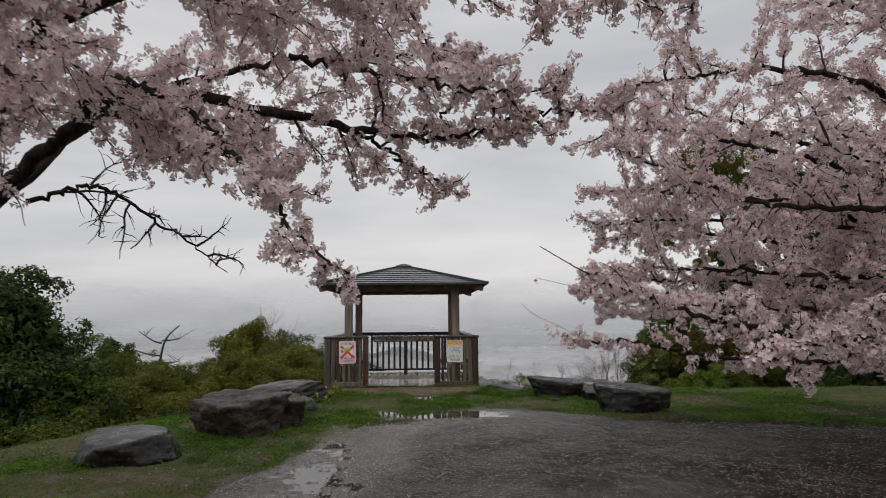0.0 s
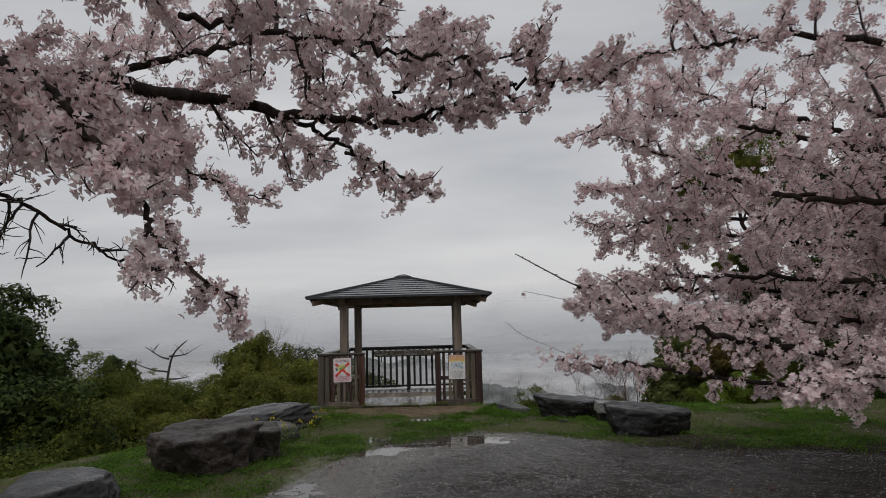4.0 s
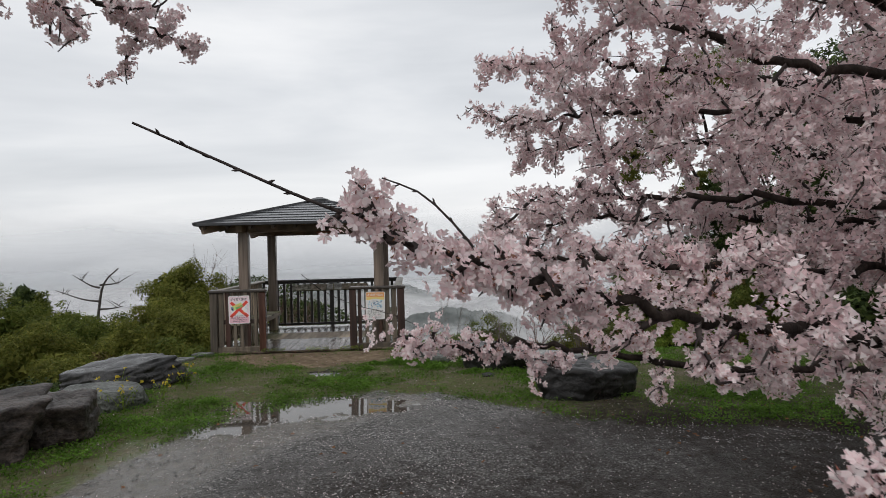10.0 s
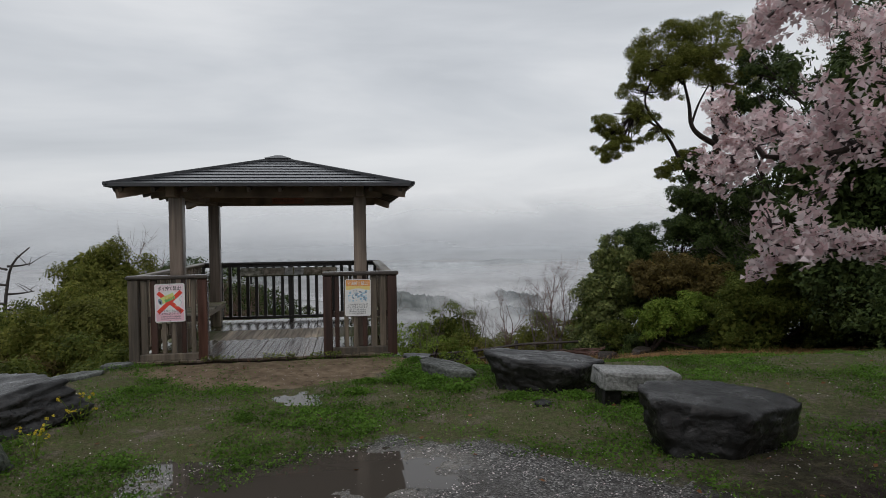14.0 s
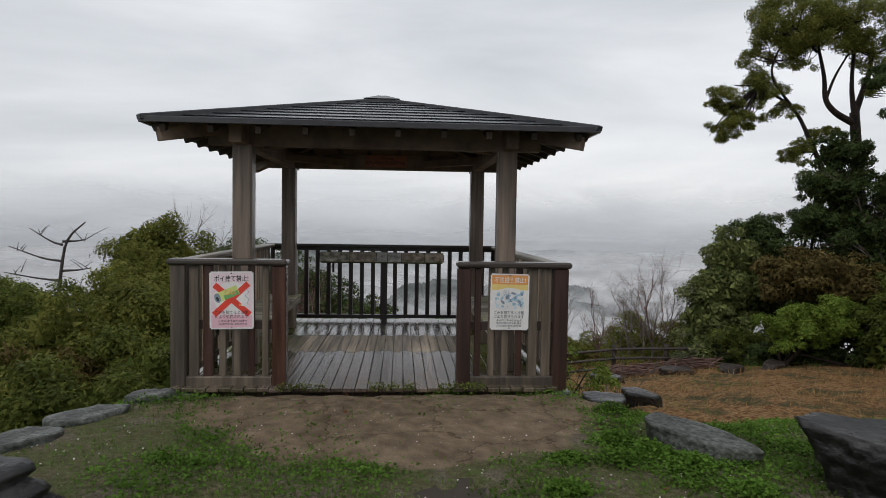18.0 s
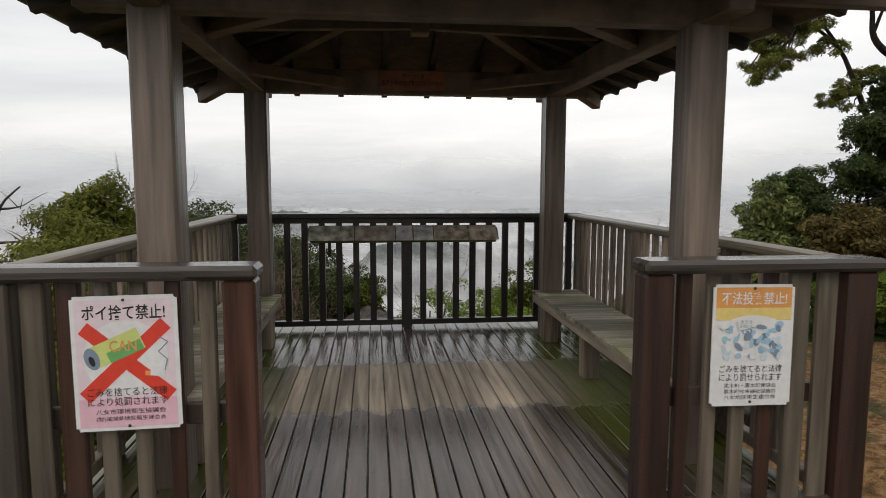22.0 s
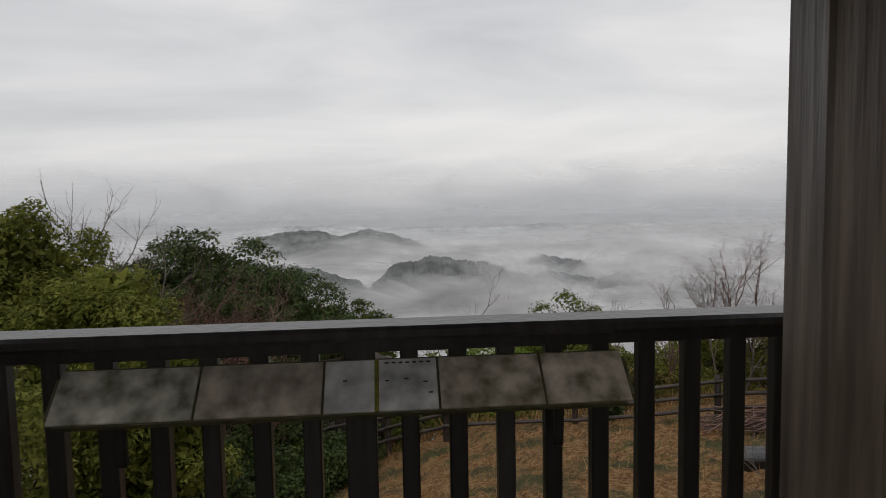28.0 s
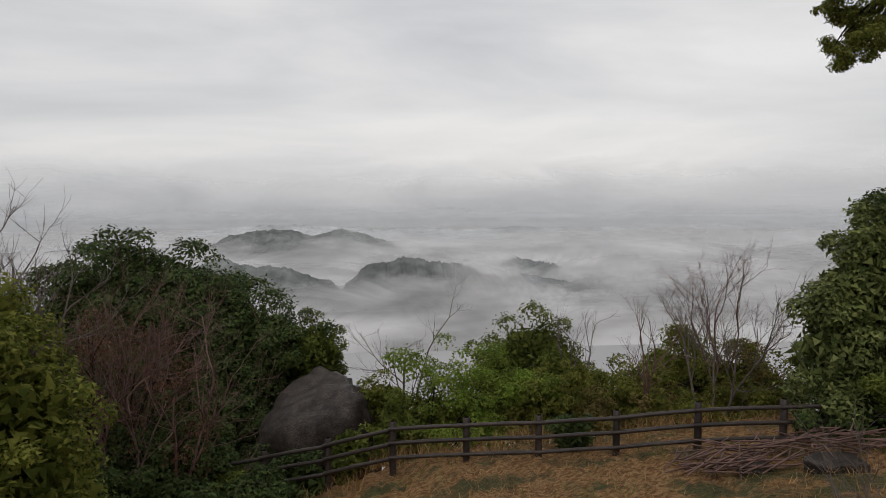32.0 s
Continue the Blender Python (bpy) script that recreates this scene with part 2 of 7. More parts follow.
b_ms = bn.new("ShaderNodeMix"); b_ms.data_type = "RGBA"; b_ms.inputs[7].default_value = (0.22, 0.24, 0.075, 1)
bl.new(b_nz.outputs["Fac"], b_mr.inputs["Value"]); bl.new(b_mr.outputs["Result"], b_ms.inputs[0]); bl.new(b_col, b_ms.inputs[6]); bl.new(b_ms.outputs[2], bn["Principled BSDF"].inputs["Base Color"])
M_BENCHEDGE = material("bench_edge_wood", (0.28, 0.235, 0.18), 0.55, bump=0.35, scale=24, vary=0.45, stretch=(1, 0.06, 1), obj_random=0.15, stain=0.4)
M_BEAM = material("roof_timber", (0.23, 0.165, 0.122), 0.65, bump=0.25, scale=20, vary=0.35, stretch=(0.3, 0.3, 0.3), obj_random=0.2, stain=0.3)
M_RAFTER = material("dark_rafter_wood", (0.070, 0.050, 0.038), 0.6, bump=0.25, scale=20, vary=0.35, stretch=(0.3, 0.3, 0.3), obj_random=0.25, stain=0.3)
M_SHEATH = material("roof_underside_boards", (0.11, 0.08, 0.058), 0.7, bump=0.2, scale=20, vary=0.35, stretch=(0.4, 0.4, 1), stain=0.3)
M_ROOF = material("dark_wet_roof_sheet", (0.058, 0.062, 0.068), 0.20, bump=0.02, scale=9, vary=0.25, stretch=(1, 1, 1), obj_random=0.12, stain=0.25)
M_ROOFTRIM = material("black_roof_trim", (0.035, 0.036, 0.040), 0.28, bump=0.05, scale=9, vary=0.25, stain=0.2)
M_STONE = material("dark_wet_rock", (0.008, 0.0075, 0.0075), 0.42, bump=0.6, scale=22, vary=0.6, second=(0.034, 0.032, 0.031), stretch=(1, 1, 1.2), stain=0.6, wet=0.18, detail=12, spec=0.4)
M_STONEL = material("grey_rock", (0.050, 0.054, 0.047), 0.5, bump=1.0, scale=30, vary=0.55, second=(0.135, 0.145, 0.128), stain=0.4, wet=0.15, detail=10, spec=0.3)
M_GRANITE = material("pale_sawn_stone", (0.22, 0.22, 0.21), 0.5, bump=0.6, scale=30, vary=0.4, second=(0.38, 0.38, 0.365), stain=0.35, detail=10)
M_YELLOW = leafy("yellow_flower", (0.62, 0.46, 0.03), (0.75, 0.62, 0.08), through=0.3)
M_STONEB = material("brown_boulder", (0.020, 0.0155, 0.0135), 0.55, bump=0.8, scale=26, vary=0.6, second=(0.085, 0.066, 0.056), stretch=(1, 1, 1.6), stain=0.5, wet=0.1, detail=10, spec=0.3)
M_BARK = material("cherry_bark", (0.024, 0.017, 0.014), 0.8, bump=0.9, scale=30, vary=0.5, second=(0.050, 0.037, 0.031), stretch=(1, 1, 0.5), stain=0.4, spec=0.2)
M_TWIG = material("dark_twig", (0.040, 0.029, 0.026), 0.65, vary=0.4, scale=20)
M_TWIGRED = material("reddish_twig", (0.150, 0.085, 0.070), 0.7, vary=0.4, scale=8)
M_TWIGGREY = material("pale_bare_twig", (0.125, 0.10, 0.085), 0.7, vary=0.35, scale=8)
M_DEADWOOD = material("dead_grey_wood", (0.045, 0.038, 0.034), 0.8, vary=0.4, scale=8, bump=0.4)
M_LOG = material("dark_log_fence", (0.034, 0.024, 0.020), 0.55, bump=0.3, scale=22, vary=0.5, stretch=(0.3, 1, 1), obj_random=0.2, stain=0.4)
M_PETAL = leafy("cherry_petal", (0.80, 0.585, 0.60), (0.97, 0.90, 0.895), rough=0.7, through=0.26, island=0.14, spec=0.1)
M_CALYX = leafy("red_calyx", (0.34, 0.13, 0.12), (0.42, 0.24, 0.15), through=0.2, island=0.2)
M_LEAF_DARK = leafy("dark_evergreen_leaf", (0.027, 0.046, 0.016), (0.095, 0.128, 0.040), rough=0.5, through=0.22)
M_LEAF_MID = leafy("mid_green_leaf", (0.066, 0.098, 0.020), (0.185, 0.205, 0.047), rough=0.55, through=0.4)
M_LEAF_OLIVE = leafy("olive_leaf", (0.090, 0.112, 0.022), (0.245, 0.245, 0.058), rough=0.6, through=0.42)
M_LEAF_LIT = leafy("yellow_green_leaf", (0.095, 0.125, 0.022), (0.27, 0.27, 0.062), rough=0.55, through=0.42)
M_LEAF_BRIGHT = leafy("fresh_green_leaf", (0.10, 0.17, 0.024), (0.25, 0.32, 0.060), rough=0.55, through=0.4)
M_LEAF_VAR = leafy("glossy_leaf", (0.068, 0.098, 0.030), (0.25, 0.275, 0.095), rough=0.3, through=0.25)
M_LEAF_RUST = leafy("rusty_leaf", (0.090, 0.070, 0.026), (0.20, 0.155, 0.055), rough=0.6, through=0.25)
M_BUD = leafy("red_brown_bud", (0.105, 0.045, 0.032), (0.20, 0.105, 0.07), rough=0.7, through=0.2)
M_CLOVER = leafy("clover_leaf", (0.062, 0.130, 0.018), (0.15, 0.27, 0.042), rough=0.6, through=0.35)
M_GRASS = leafy("short_grass", (0.060, 0.130, 0.016), (0.165, 0.26, 0.046), rough=0.65, through=0.35)
M_DRYGRASS = leafy("dry_grass", (0.20, 0.105, 0.042), (0.46, 0.30, 0.14), rough=0.7, through=0.25)
M_DEADLEAF = leafy("fallen_brown_leaf", (0.15, 0.065, 0.03), (0.26, 0.13, 0.06), rough=0.6, through=0.1)
M_PEBBLE = material("wet_gravel_stone", (0.165, 0.16, 0.15), 0.3, vary=0.4, scale=14, island=0.9, bump=0.2)
M_FALLEN = leafy("fallen_petal", (0.72, 0.62, 0.62), (0.82, 0.75, 0.74), rough=0.5, through=0.2, island=0.1)


def plain(name, colour, rough=0.5):
    return material(name, colour, rough, vary=0.06, scale=30, stain=0.06)


# ---- building helpers ----
def mesh_ob(name, verts, faces, mat, parent=None, label="", smooth=False):
    me = bpy.data.meshes.new(name)
    if isinstance(faces, np.ndarray):
        nf, k = faces.shape
        me.vertices.add(len(verts)); me.loops.add(nf * k); me.polygons.add(nf)
        me.vertices.foreach_set("co", np.asarray(verts, np.float32).ravel())
        me.loops.foreach_set("vertex_index", faces.astype(np.int32).ravel())
        me.polygons.foreach_set("loop_start", np.arange(0, nf * k, k, dtype=np.int32))
        me.update(calc_edges=True)
    else:
        me.from_pydata([tuple(v) for v in verts], [], faces)
    me.materials.append(mat)
    if smooth:
        me.polygons.foreach_set("use_smooth", np.ones(len(me.polygons), bool))
    ob = new(name, me)
    if parent is not None:
        ob.parent = parent
    if label:
        ob["label"] = label
    return ob


def part(name, bm, mat, parent, label="", smooth=False):
    """One bmesh as one mesh object under a thing or a part."""
    me = bpy.data.meshes.new(name)
    bm.to_mesh(me); bm.free()
    me.materials.append(mat)
    if smooth:
        me.polygons.foreach_set("use_smooth", np.ones(len(me.polygons), bool))
    ob = new(name, me)
    if parent is not None:
        ob.parent = parent
    if label:
        ob["label"] = label
    return ob


def thing(name, label, category, group="", at=(0, 0, 0), kind=""):
    ob = new(name)
    ob.location = at
    return tagged(ob, label, category, group, kind)


def block(x0, x1, y0, y1, z0, z1, bevel=0.006, bm=None):
    bm = bm or bmesh.new()
    made = bmesh.ops.create_cube(bm, size=1, matrix=Matrix.Translation(((x0 + x1) / 2, (y0 + y1) / 2, (z0 + z1) / 2)) @ Matrix.Diagonal((x1 - x0, y1 - y0, z1 - z0, 1)))
    if bevel:
        edges = list({e for v in made["verts"] for e in v.link_edges})
        bmesh.ops.bevel(bm, geom=edges, offset=bevel, segments=1, affect="EDGES", profile=0.5)
    return bm


def bar(p, q, w, h, bevel=0.005, up=(0, 0, 1)):
    """A squared timber from p to q, w wide and h high."""
    p, q = Vector(p), Vector(q)
    d = q - p
    ax = d.normalized()
    side = ax.cross(Vector(up))
    side = side.normalized() if side.length > 1e-4 else Vector((1, 0, 0))
    top = side.cross(ax)
    m = Matrix((side, ax, top)).transposed().to_4x4()
    bm = block(-w / 2, w / 2, -d.length / 2, d.length / 2, -h / 2, h / 2, bevel)
    bm.transform(Matrix.Translation((p + q) / 2) @ m)
    return bm


def tubes(paths, sides):
    """Tapered tubes round polylines: verts and quads. paths: (points, radii)."""
    vs, fs, base = [], [], 0
    ring = np.arange(sides) * 2 * np.pi / sides
    c, s = np.cos(ring), np.sin(ring)
    for pts, rad in paths:
        pts, rad = np.asarray(pts, float), np.asarray(rad, float)
        k = len(pts)
        tan = np.gradient(pts, axis=0)
        tan /= np.linalg.norm(tan, axis=1, keepdims=True) + 1e-9
        ref = np.array([0.31, 0.17, 0.93]) if abs(tan[0, 2]) < 0.8 else np.array([0.93, 0.31, 0.17])
        u = np.cross(tan, ref); u /= np.linalg.norm(u, axis=1, keepdims=True) + 1e-9
        v = np.cross(tan, u)
        vs.append((pts[:, None] + rad[:, None, None] * (c[None, :, None] * u[:, None] + s[None, :, None] * v[:, None])).reshape(-1, 3))
        i = np.arange(k - 1)[:, None] * sides + np.arange(sides)[None]
        j = np.arange(k - 1)[:, None] * sides + (np.arange(sides)[None] + 1) % sides
        fs.append((np.stack([i, j, j + sides, i + sides], -1) + base).reshape(-1, 4))
        base += k * sides
    return np.concatenate(vs), np.concatenate(fs)


def smooth_line(ctrl, n=24):
    """A smooth curve through a few points."""
    p = np.array(ctrl, float)
    p = np.vstack([2 * p[0] - p[1], p, 2 * p[-1] - p[-2]])
    segs = len(p) - 3
    out = []
    for t in np.linspace(0, segs - 1e-6, n):
        i, f = int(t), t - int(t)
        a, b, c, d = p[i:i + 4]
        out.append(0.5 * (2 * b + (c - a) * f + (2 * a - 5 * b + 4 * c - d) * f * f + (3 * b - a - 3 * c + d) * f ** 3))
    return np.array(out)


def unit(v):
    return v / (np.linalg.norm(v, axis=-1, keepdims=True) + 1e-9)


def frames_of(nrm, rng):
    r = unit(rng.normal(size=nrm.shape))
    u = unit(np.cross(nrm, r))
    return u, np.cross(nrm, u)


def leaf_mesh(pos, nrm, length, width, rng, fold=0.15):
    """One folded four-cornered leaf for each place."""
    n = len(pos)
    u, v = frames_of(nrm, rng)
    ln = (length * rng.uniform(0.7, 1.25, (n, 1)))
    wd = (width * rng.uniform(0.75, 1.2, (n, 1)))
    a = pos
    b = pos + u * ln * 0.5 + v * wd * 0.5 + nrm * ln * fold
    c = pos + u * ln
    d = pos + u * ln * 0.5 - v * wd * 0.5 + nrm * ln * fold
    verts = np.stack([a, b, c, d], 1).reshape(-1, 3)
    return verts, np.arange(4 * n).reshape(-1, 4)


def small_leaves(pos, nrm, length, width, rng):
    """One pointed three-cornered leaf for each place."""
    n = len(pos)
    u, v = frames_of(nrm, rng)
    ln = length * rng.uniform(0.7, 1.25, (n, 1))
    wd = width * rng.uniform(0.75, 1.2, (n, 1))
    verts = np.stack([pos - v * wd * 0.5, pos + v * wd * 0.5, pos + u * ln], 1).reshape(-1, 3)
    return verts, np.arange(3 * n).reshape(-1, 3)


def petals_mesh(pos, nrm, radius, rng, k=5, cut=False):
    """Open flowers of k petals; cut: petals of three corners, for flowers farther off."""
    n = len(pos)
    u, v = frames_of(nrm, rng)
    r = radius * rng.uniform(0.8, 1.15, (n, 1))
    out = []
    for i in range(k):
        a = 2 * np.pi * i / k
        e1 = u * np.cos(a) + v * np.sin(a)
        e2 = v * np.cos(a) - u * np.sin(a)
        wide = 0.42 * 5 / k
        cup = rng.uniform(0.15, 0.55, (n, 1))
        if cut:
            out.append(np.stack([pos, pos + 0.95 * r * e1 + 1.1 * wide * r * e2 + cup * r * nrm, pos + 0.95 * r * e1 - 1.1 * wide * r * e2 + cup * r * nrm], 1))
            continue
        base, tip = pos + 0.06 * r * e1, pos + 0.90 * r * e1 + 0.9 * cup * r * nrm
        for side in (-1, 1):
            near = pos + 0.42 * r * e1 + side * 0.80 * wide * r * e2 + 0.3 * cup * r * nrm
            far = pos + 0.98 * r * e1 + side * 0.62 * wide * r * e2 + 1.05 * cup * r * nrm
            out.append(np.stack([base, near, far, tip] if side > 0 else [base, tip, far, near], 1))
    verts = np.stack(out, 1).reshape(-1, 3)
    return verts, np.arange(len(verts)).reshape(-1, 3 if cut else 4)


# ---- the lie of the land ----
EDGE_Y = [-40, -14, -8, -5.5, -3, -1.2, 0, 4, 40]
EDGE_X = [-12, -8.5, -4.6, -3.7, -2.75, -2.05, -1.85, -1.85, -1.85]
GRAV_X = [-40, -3.0, -1.4, -0.8, -0.35, 0.25, 1.5, 2.5, 3.6, 5.6, 9.0, 14, 40]
GRAV_Y = [-18, -14.5, -10.5, -7.9, -5.5, -4.2, -3.7, -4.4, -5.6, -6.2, -7.2, -9, -12]
POOLS = [(0.95, -4.5, 1.25, 0.55, 0.030), (-0.40, -6.6, 0.26, 1.3, 0.017), (-0.45, -9.0, 0.34, 1.5, 0.018), (0.62, -2.35, 0.26, 0.22, 0.026), (0.15, -5.25, 0.6, 0.35, 0.024), (-0.95, -11.5, 0.36, 1.2, 0.018)]


def lump(x, y, f, seed):
    """Cheap smooth noise between about -1 and 1."""
    a = np.sin(x * f * 1.31 + seed) * np.cos(y * f * 1.13 + seed * 1.7)
    b = np.sin((x + y) * f * 2.17 + seed * 2.3) * np.cos((x - 0.7 * y) * f * 1.91 + seed)
    c = np.sin(x * f * 4.7 + seed * 3.1 + 2 * a) * np.cos(y * f * 4.3 + seed * 0.4 + 2 * b)
    return (a + 0.6 * b + 0.35 * c) / 1.6


def land(x, y):
    x, y = np.asarray(x, float), np.asarray(y, float)
    z = 0.03 * np.clip(-y - 4, 0, 14)
    z = z - 0.55 * np.clip((y + 0.5) / 2.6, 0, 1) ** 1.3 - 0.207 * np.clip(y + 0.2, 0, 18.5) - 0.5 * np.clip(y - 18.3, 0, 305)
    z = z - 0.33 * np.clip(2.5 - x, 0, 12) * np.clip((y - 9) / 6, 0, 1)
    over = np.interp(y, EDGE_Y, EDGE_X) + 0.25 * lump(x, y, 0.9, 3.0) - x
    z = z - np.clip(0.55 * np.clip(over, 0, 12) ** 1.15, 0, 7.0) * np.clip(1 - (y - 12) / 8, 0.15, 1)
    z = z - 0.40 * np.clip((y + 1.3) / 1.6, 0, 1) * np.clip((5 - y) / 3, 0, 1) * np.clip((x - 1.9) / 0.6, 0, 1)
    z = z + 0.5 * np.clip((x - 5.5) / 6, 0, 1) * np.clip((y - 4) / 8, 0, 1)
    rough = 0.008 * lump(x, y, 1.1, 1.0) + 0.006 * lump(x, y, 4.2, 2.0) + 0.0065 * lump(x, y, 11.0, 5.0) + 0.003 * lump(x, y, 21.0, 1.3)
    z = z + rough * np.clip(1.5 + np.clip(y, 0, 8), 1, 8)
    for px, py, rx, ry, deep in POOLS:
        d = ((x - px) / rx) ** 2 + ((y - py) / ry) ** 2
        z = z - deep * np.exp(-d)
    island = ((x - 0.76) / 0.30) ** 2 + ((y + 5.33) / 0.13) ** 2
    z = z + 0.035 * np.exp(-island)
    return np.maximum(z, -160.0)


def gravel_mask(x, y):
    edge = np.interp(x, GRAV_X, GRAV_Y) + 0.30 * lump(x, y, 1.3, 4.0) + 0.14 * lump(x, y, 5.0, 6.0)
    return np.clip((edge - y) / 0.5 + 0.5, 0, 1)


def dirt_mask(x, y):
    d = ((x - 0.25) / 1.95) ** 2 + ((y + 0.85) / 1.05) ** 2 + 0.35 * lump(x, y, 1.7, 7.0)
    return np.clip((1.0 - d) * 2.5, 0, 1)


def litter_mask(x, y):
    return np.clip((y - 0.6 + 0.5 * lump(x, y, 0.8, 8.0)) / 1.2, 0, 1)


def wet_mask(x, y):
    """Silty run of rain water along the edge of the gravel."""
    mid = np.interp(y, [-16, -14, -11.5, -9.0, -6.6, -5.3, -4.4], [-2.4, -1.7, -0.9, -0.35, -0.2, 0.3, 0.9])
    wide = np.interp(y, [-14, -9, -5.5, -4.4], [0.55, 0.6, 0.9, 1.2])
    return np.clip(1.5 - np.abs(x - mid + 0.2 * lump(x, y, 1.9, 3.0)) / wide, 0, 1) * np.clip((-3.6 - y) / 0.6, 0, 1)


def bough_shade_mask(x, y):
    """Where the shade of the low cherry boughs is painted in as dark soil."""
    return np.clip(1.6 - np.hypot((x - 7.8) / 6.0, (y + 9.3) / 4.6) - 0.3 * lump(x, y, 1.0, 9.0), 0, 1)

# ---- ground ----
def ground_material():
    m = bpy.data.materials.new("hilltop_ground")
    m.use_nodes = True
    n, l = m.node_tree.nodes, m.node_tree.links
    b = n["Principled BSDF"]
    tc = n.new("ShaderNodeTexCoord")
    at1 = n.new("ShaderNodeAttribute"); at1.attribute_name = "cover"
    sep = n.new("ShaderNodeSeparateColor"); l.new(at1.outputs["Color"], sep.inputs["Color"])

    def noise_tex(scale, detail=6, rough=0.6):
        t = n.new("ShaderNodeTexNoise")
        t.inputs["Scale"].default_value, t.inputs["Detail"].default_value, t.inputs["Roughness"].default_value = scale, detail, rough
        l.new(tc.outputs["Object"], t.inputs["Vector"])
        return t

    def ramp(fac, *stops):
        r = n.new("ShaderNodeValToRGB")
        while len(r.color_ramp.elements) < len(stops):
            r.color_ramp.elements.new(0.5)
        for el, (p, c) in zip(r.color_ramp.elements, stops):
            el.position, el.color = p, (*c, 1)
        l.new(fac, r.inputs["Fac"])
        return r.outputs["Color"]

    def blend(fac, a, c, mode="MIX"):
        x = n.new("ShaderNodeMix"); x.data_type = "RGBA"; x.blend_type = mode
        l.new(fac, x.inputs[0]) if not isinstance(fac, float) else setattr(x.inputs[0], "default_value", fac)
        l.new(a, x.inputs[6]); l.new(c, x.inputs[7])
        return x.outputs[2]

    def sharpen(fac, lo, hi):
        r = n.new("ShaderNodeMapRange"); r.inputs["From Min"].default_value, r.inputs["From Max"].default_value = lo, hi
        l.new(fac, r.inputs["Value"])
        return r.outputs["Result"]

    fine, mid, wide = noise_tex(60, 8), noise_tex(9, 6), noise_tex(1.1, 4)
    vor = n.new("ShaderNodeTexVoronoi"); vor.inputs["Scale"].default_value = 85
    l.new(tc.outputs["Object"], vor.inputs["Vector"])
    sepv = n.new("ShaderNodeSeparateColor"); l.new(vor.outputs["Color"], sepv.inputs["Color"])
    gravel = ramp(sepv.outputs["Red"], (0.0, (0.014, 0.013, 0.012)), (0.45, (0.064, 0.060, 0.056)), (0.80, (0.18, 0.174, 0.165)), (1.0, (0.56, 0.55, 0.54)))
    gravel = blend(sharpen(wide.outputs["Fac"], 0.46, 0.68), gravel, ramp(fine.outputs["Fac"], (0.3, (0.030, 0.025, 0.021)), (0.7, (0.070, 0.060, 0.050))))
    shaded_soil = ramp(fine.outputs["Fac"], (0.3, (0.018, 0.013, 0.011)), (0.7, (0.050, 0.038, 0.031)))
    silt = ramp(mid.outputs["Fac"], (0.3, (0.085, 0.076, 0.065)), (0.7, (0.18, 0.165, 0.145)))
    grass = ramp(mid.outputs["Fac"], (0.25, (0.165, 0.135, 0.092)), (0.5, (0.108, 0.112, 0.052)), (0.8, (0.082, 0.135, 0.030)))
    bare = ramp(fine.outputs["Fac"], (0.3, (0.12, 0.10, 0.075)), (0.7, (0.22, 0.19, 0.15)))
    grass = blend(sharpen(noise_tex(2.6, 8, 0.7).outputs["Fac"], 0.52, 0.62), grass, bare)
    dirt = ramp(mid.outputs["Fac"], (0.25, (0.165, 0.118, 0.080)), (0.55, (0.25, 0.190, 0.130)), (0.8, (0.33, 0.262, 0.190)))
    litter = ramp(mid.outputs["Fac"], (0.25, (0.055, 0.030, 0.018)), (0.45, (0.19, 0.098, 0.042)), (0.6, (0.36, 0.225, 0.110)), (0.78, (0.105, 0.108, 0.042)))
    litter = blend(sharpen(noise_tex(0.8, 8, 0.7).outputs["Fac"], 0.49, 0.60), litter, ramp(noise_tex(5, 8, 0.7).outputs["Fac"], (0.3, (0.040, 0.034, 0.020)), (0.55, (0.085, 0.085, 0.036)), (0.75, (0.24, 0.18, 0.10))))
    wob = n.new("ShaderNodeMath"); wob.operation = "MULTIPLY_ADD"; wob.inputs[1].default_value = 0.9; wob.inputs[2].default_value = -0.45
    l.new(mid.outputs["Fac"], wob.inputs[0])

    def edge_of(ch):
        a = n.new("ShaderNodeMath"); a.operation = "ADD"
        l.new(sep.outputs[ch], a.inputs[0]); l.new(wob.outputs[0], a.inputs[1])
        return sharpen(a.outputs[0], 0.35, 0.65)

    on_gravel = edge_of("Red")
    at2 = n.new("ShaderNodeAttribute"); at2.attribute_name = "damp"
    sep2 = n.new("ShaderNodeSeparateColor"); l.new(at2.outputs["Color"], sep2.inputs["Color"])

    def patch_of(ch, lo, hi):
        a = n.new("ShaderNodeMath"); a.operation = "ADD"
        l.new(sep2.outputs[ch], a.inputs[0]); l.new(wob.outputs[0], a.inputs[1])
        return sharpen(a.outputs[0], lo, hi)

    damp, bough_shade = patch_of("Red", 0.45, 0.85), patch_of("Green", 0.25, 0.8)
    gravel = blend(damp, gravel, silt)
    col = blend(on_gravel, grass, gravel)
    # cherry bough shade, laid into the ground colour as dark soil
    col = blend(bough_shade, col, shaded_soil)
    col = blend(edge_of("Blue"), col, litter)
    grain = ramp(noise_tex(150, 4, 0.7).outputs["Fac"], (0.3, (0.45, 0.45, 0.45)), (0.5, (0.95, 0.95, 0.95)), (0.72, (1.7, 1.68, 1.62)))
    clods = ramp(noise_tex(28, 6, 0.75).outputs["Fac"], (0.32, (0.6, 0.58, 0.55)), (0.62, (1.25, 1.25, 1.25)))
    col = blend(1.0, blend(1.0, col, grain, "MULTIPLY"), clods, "MULTIPLY")
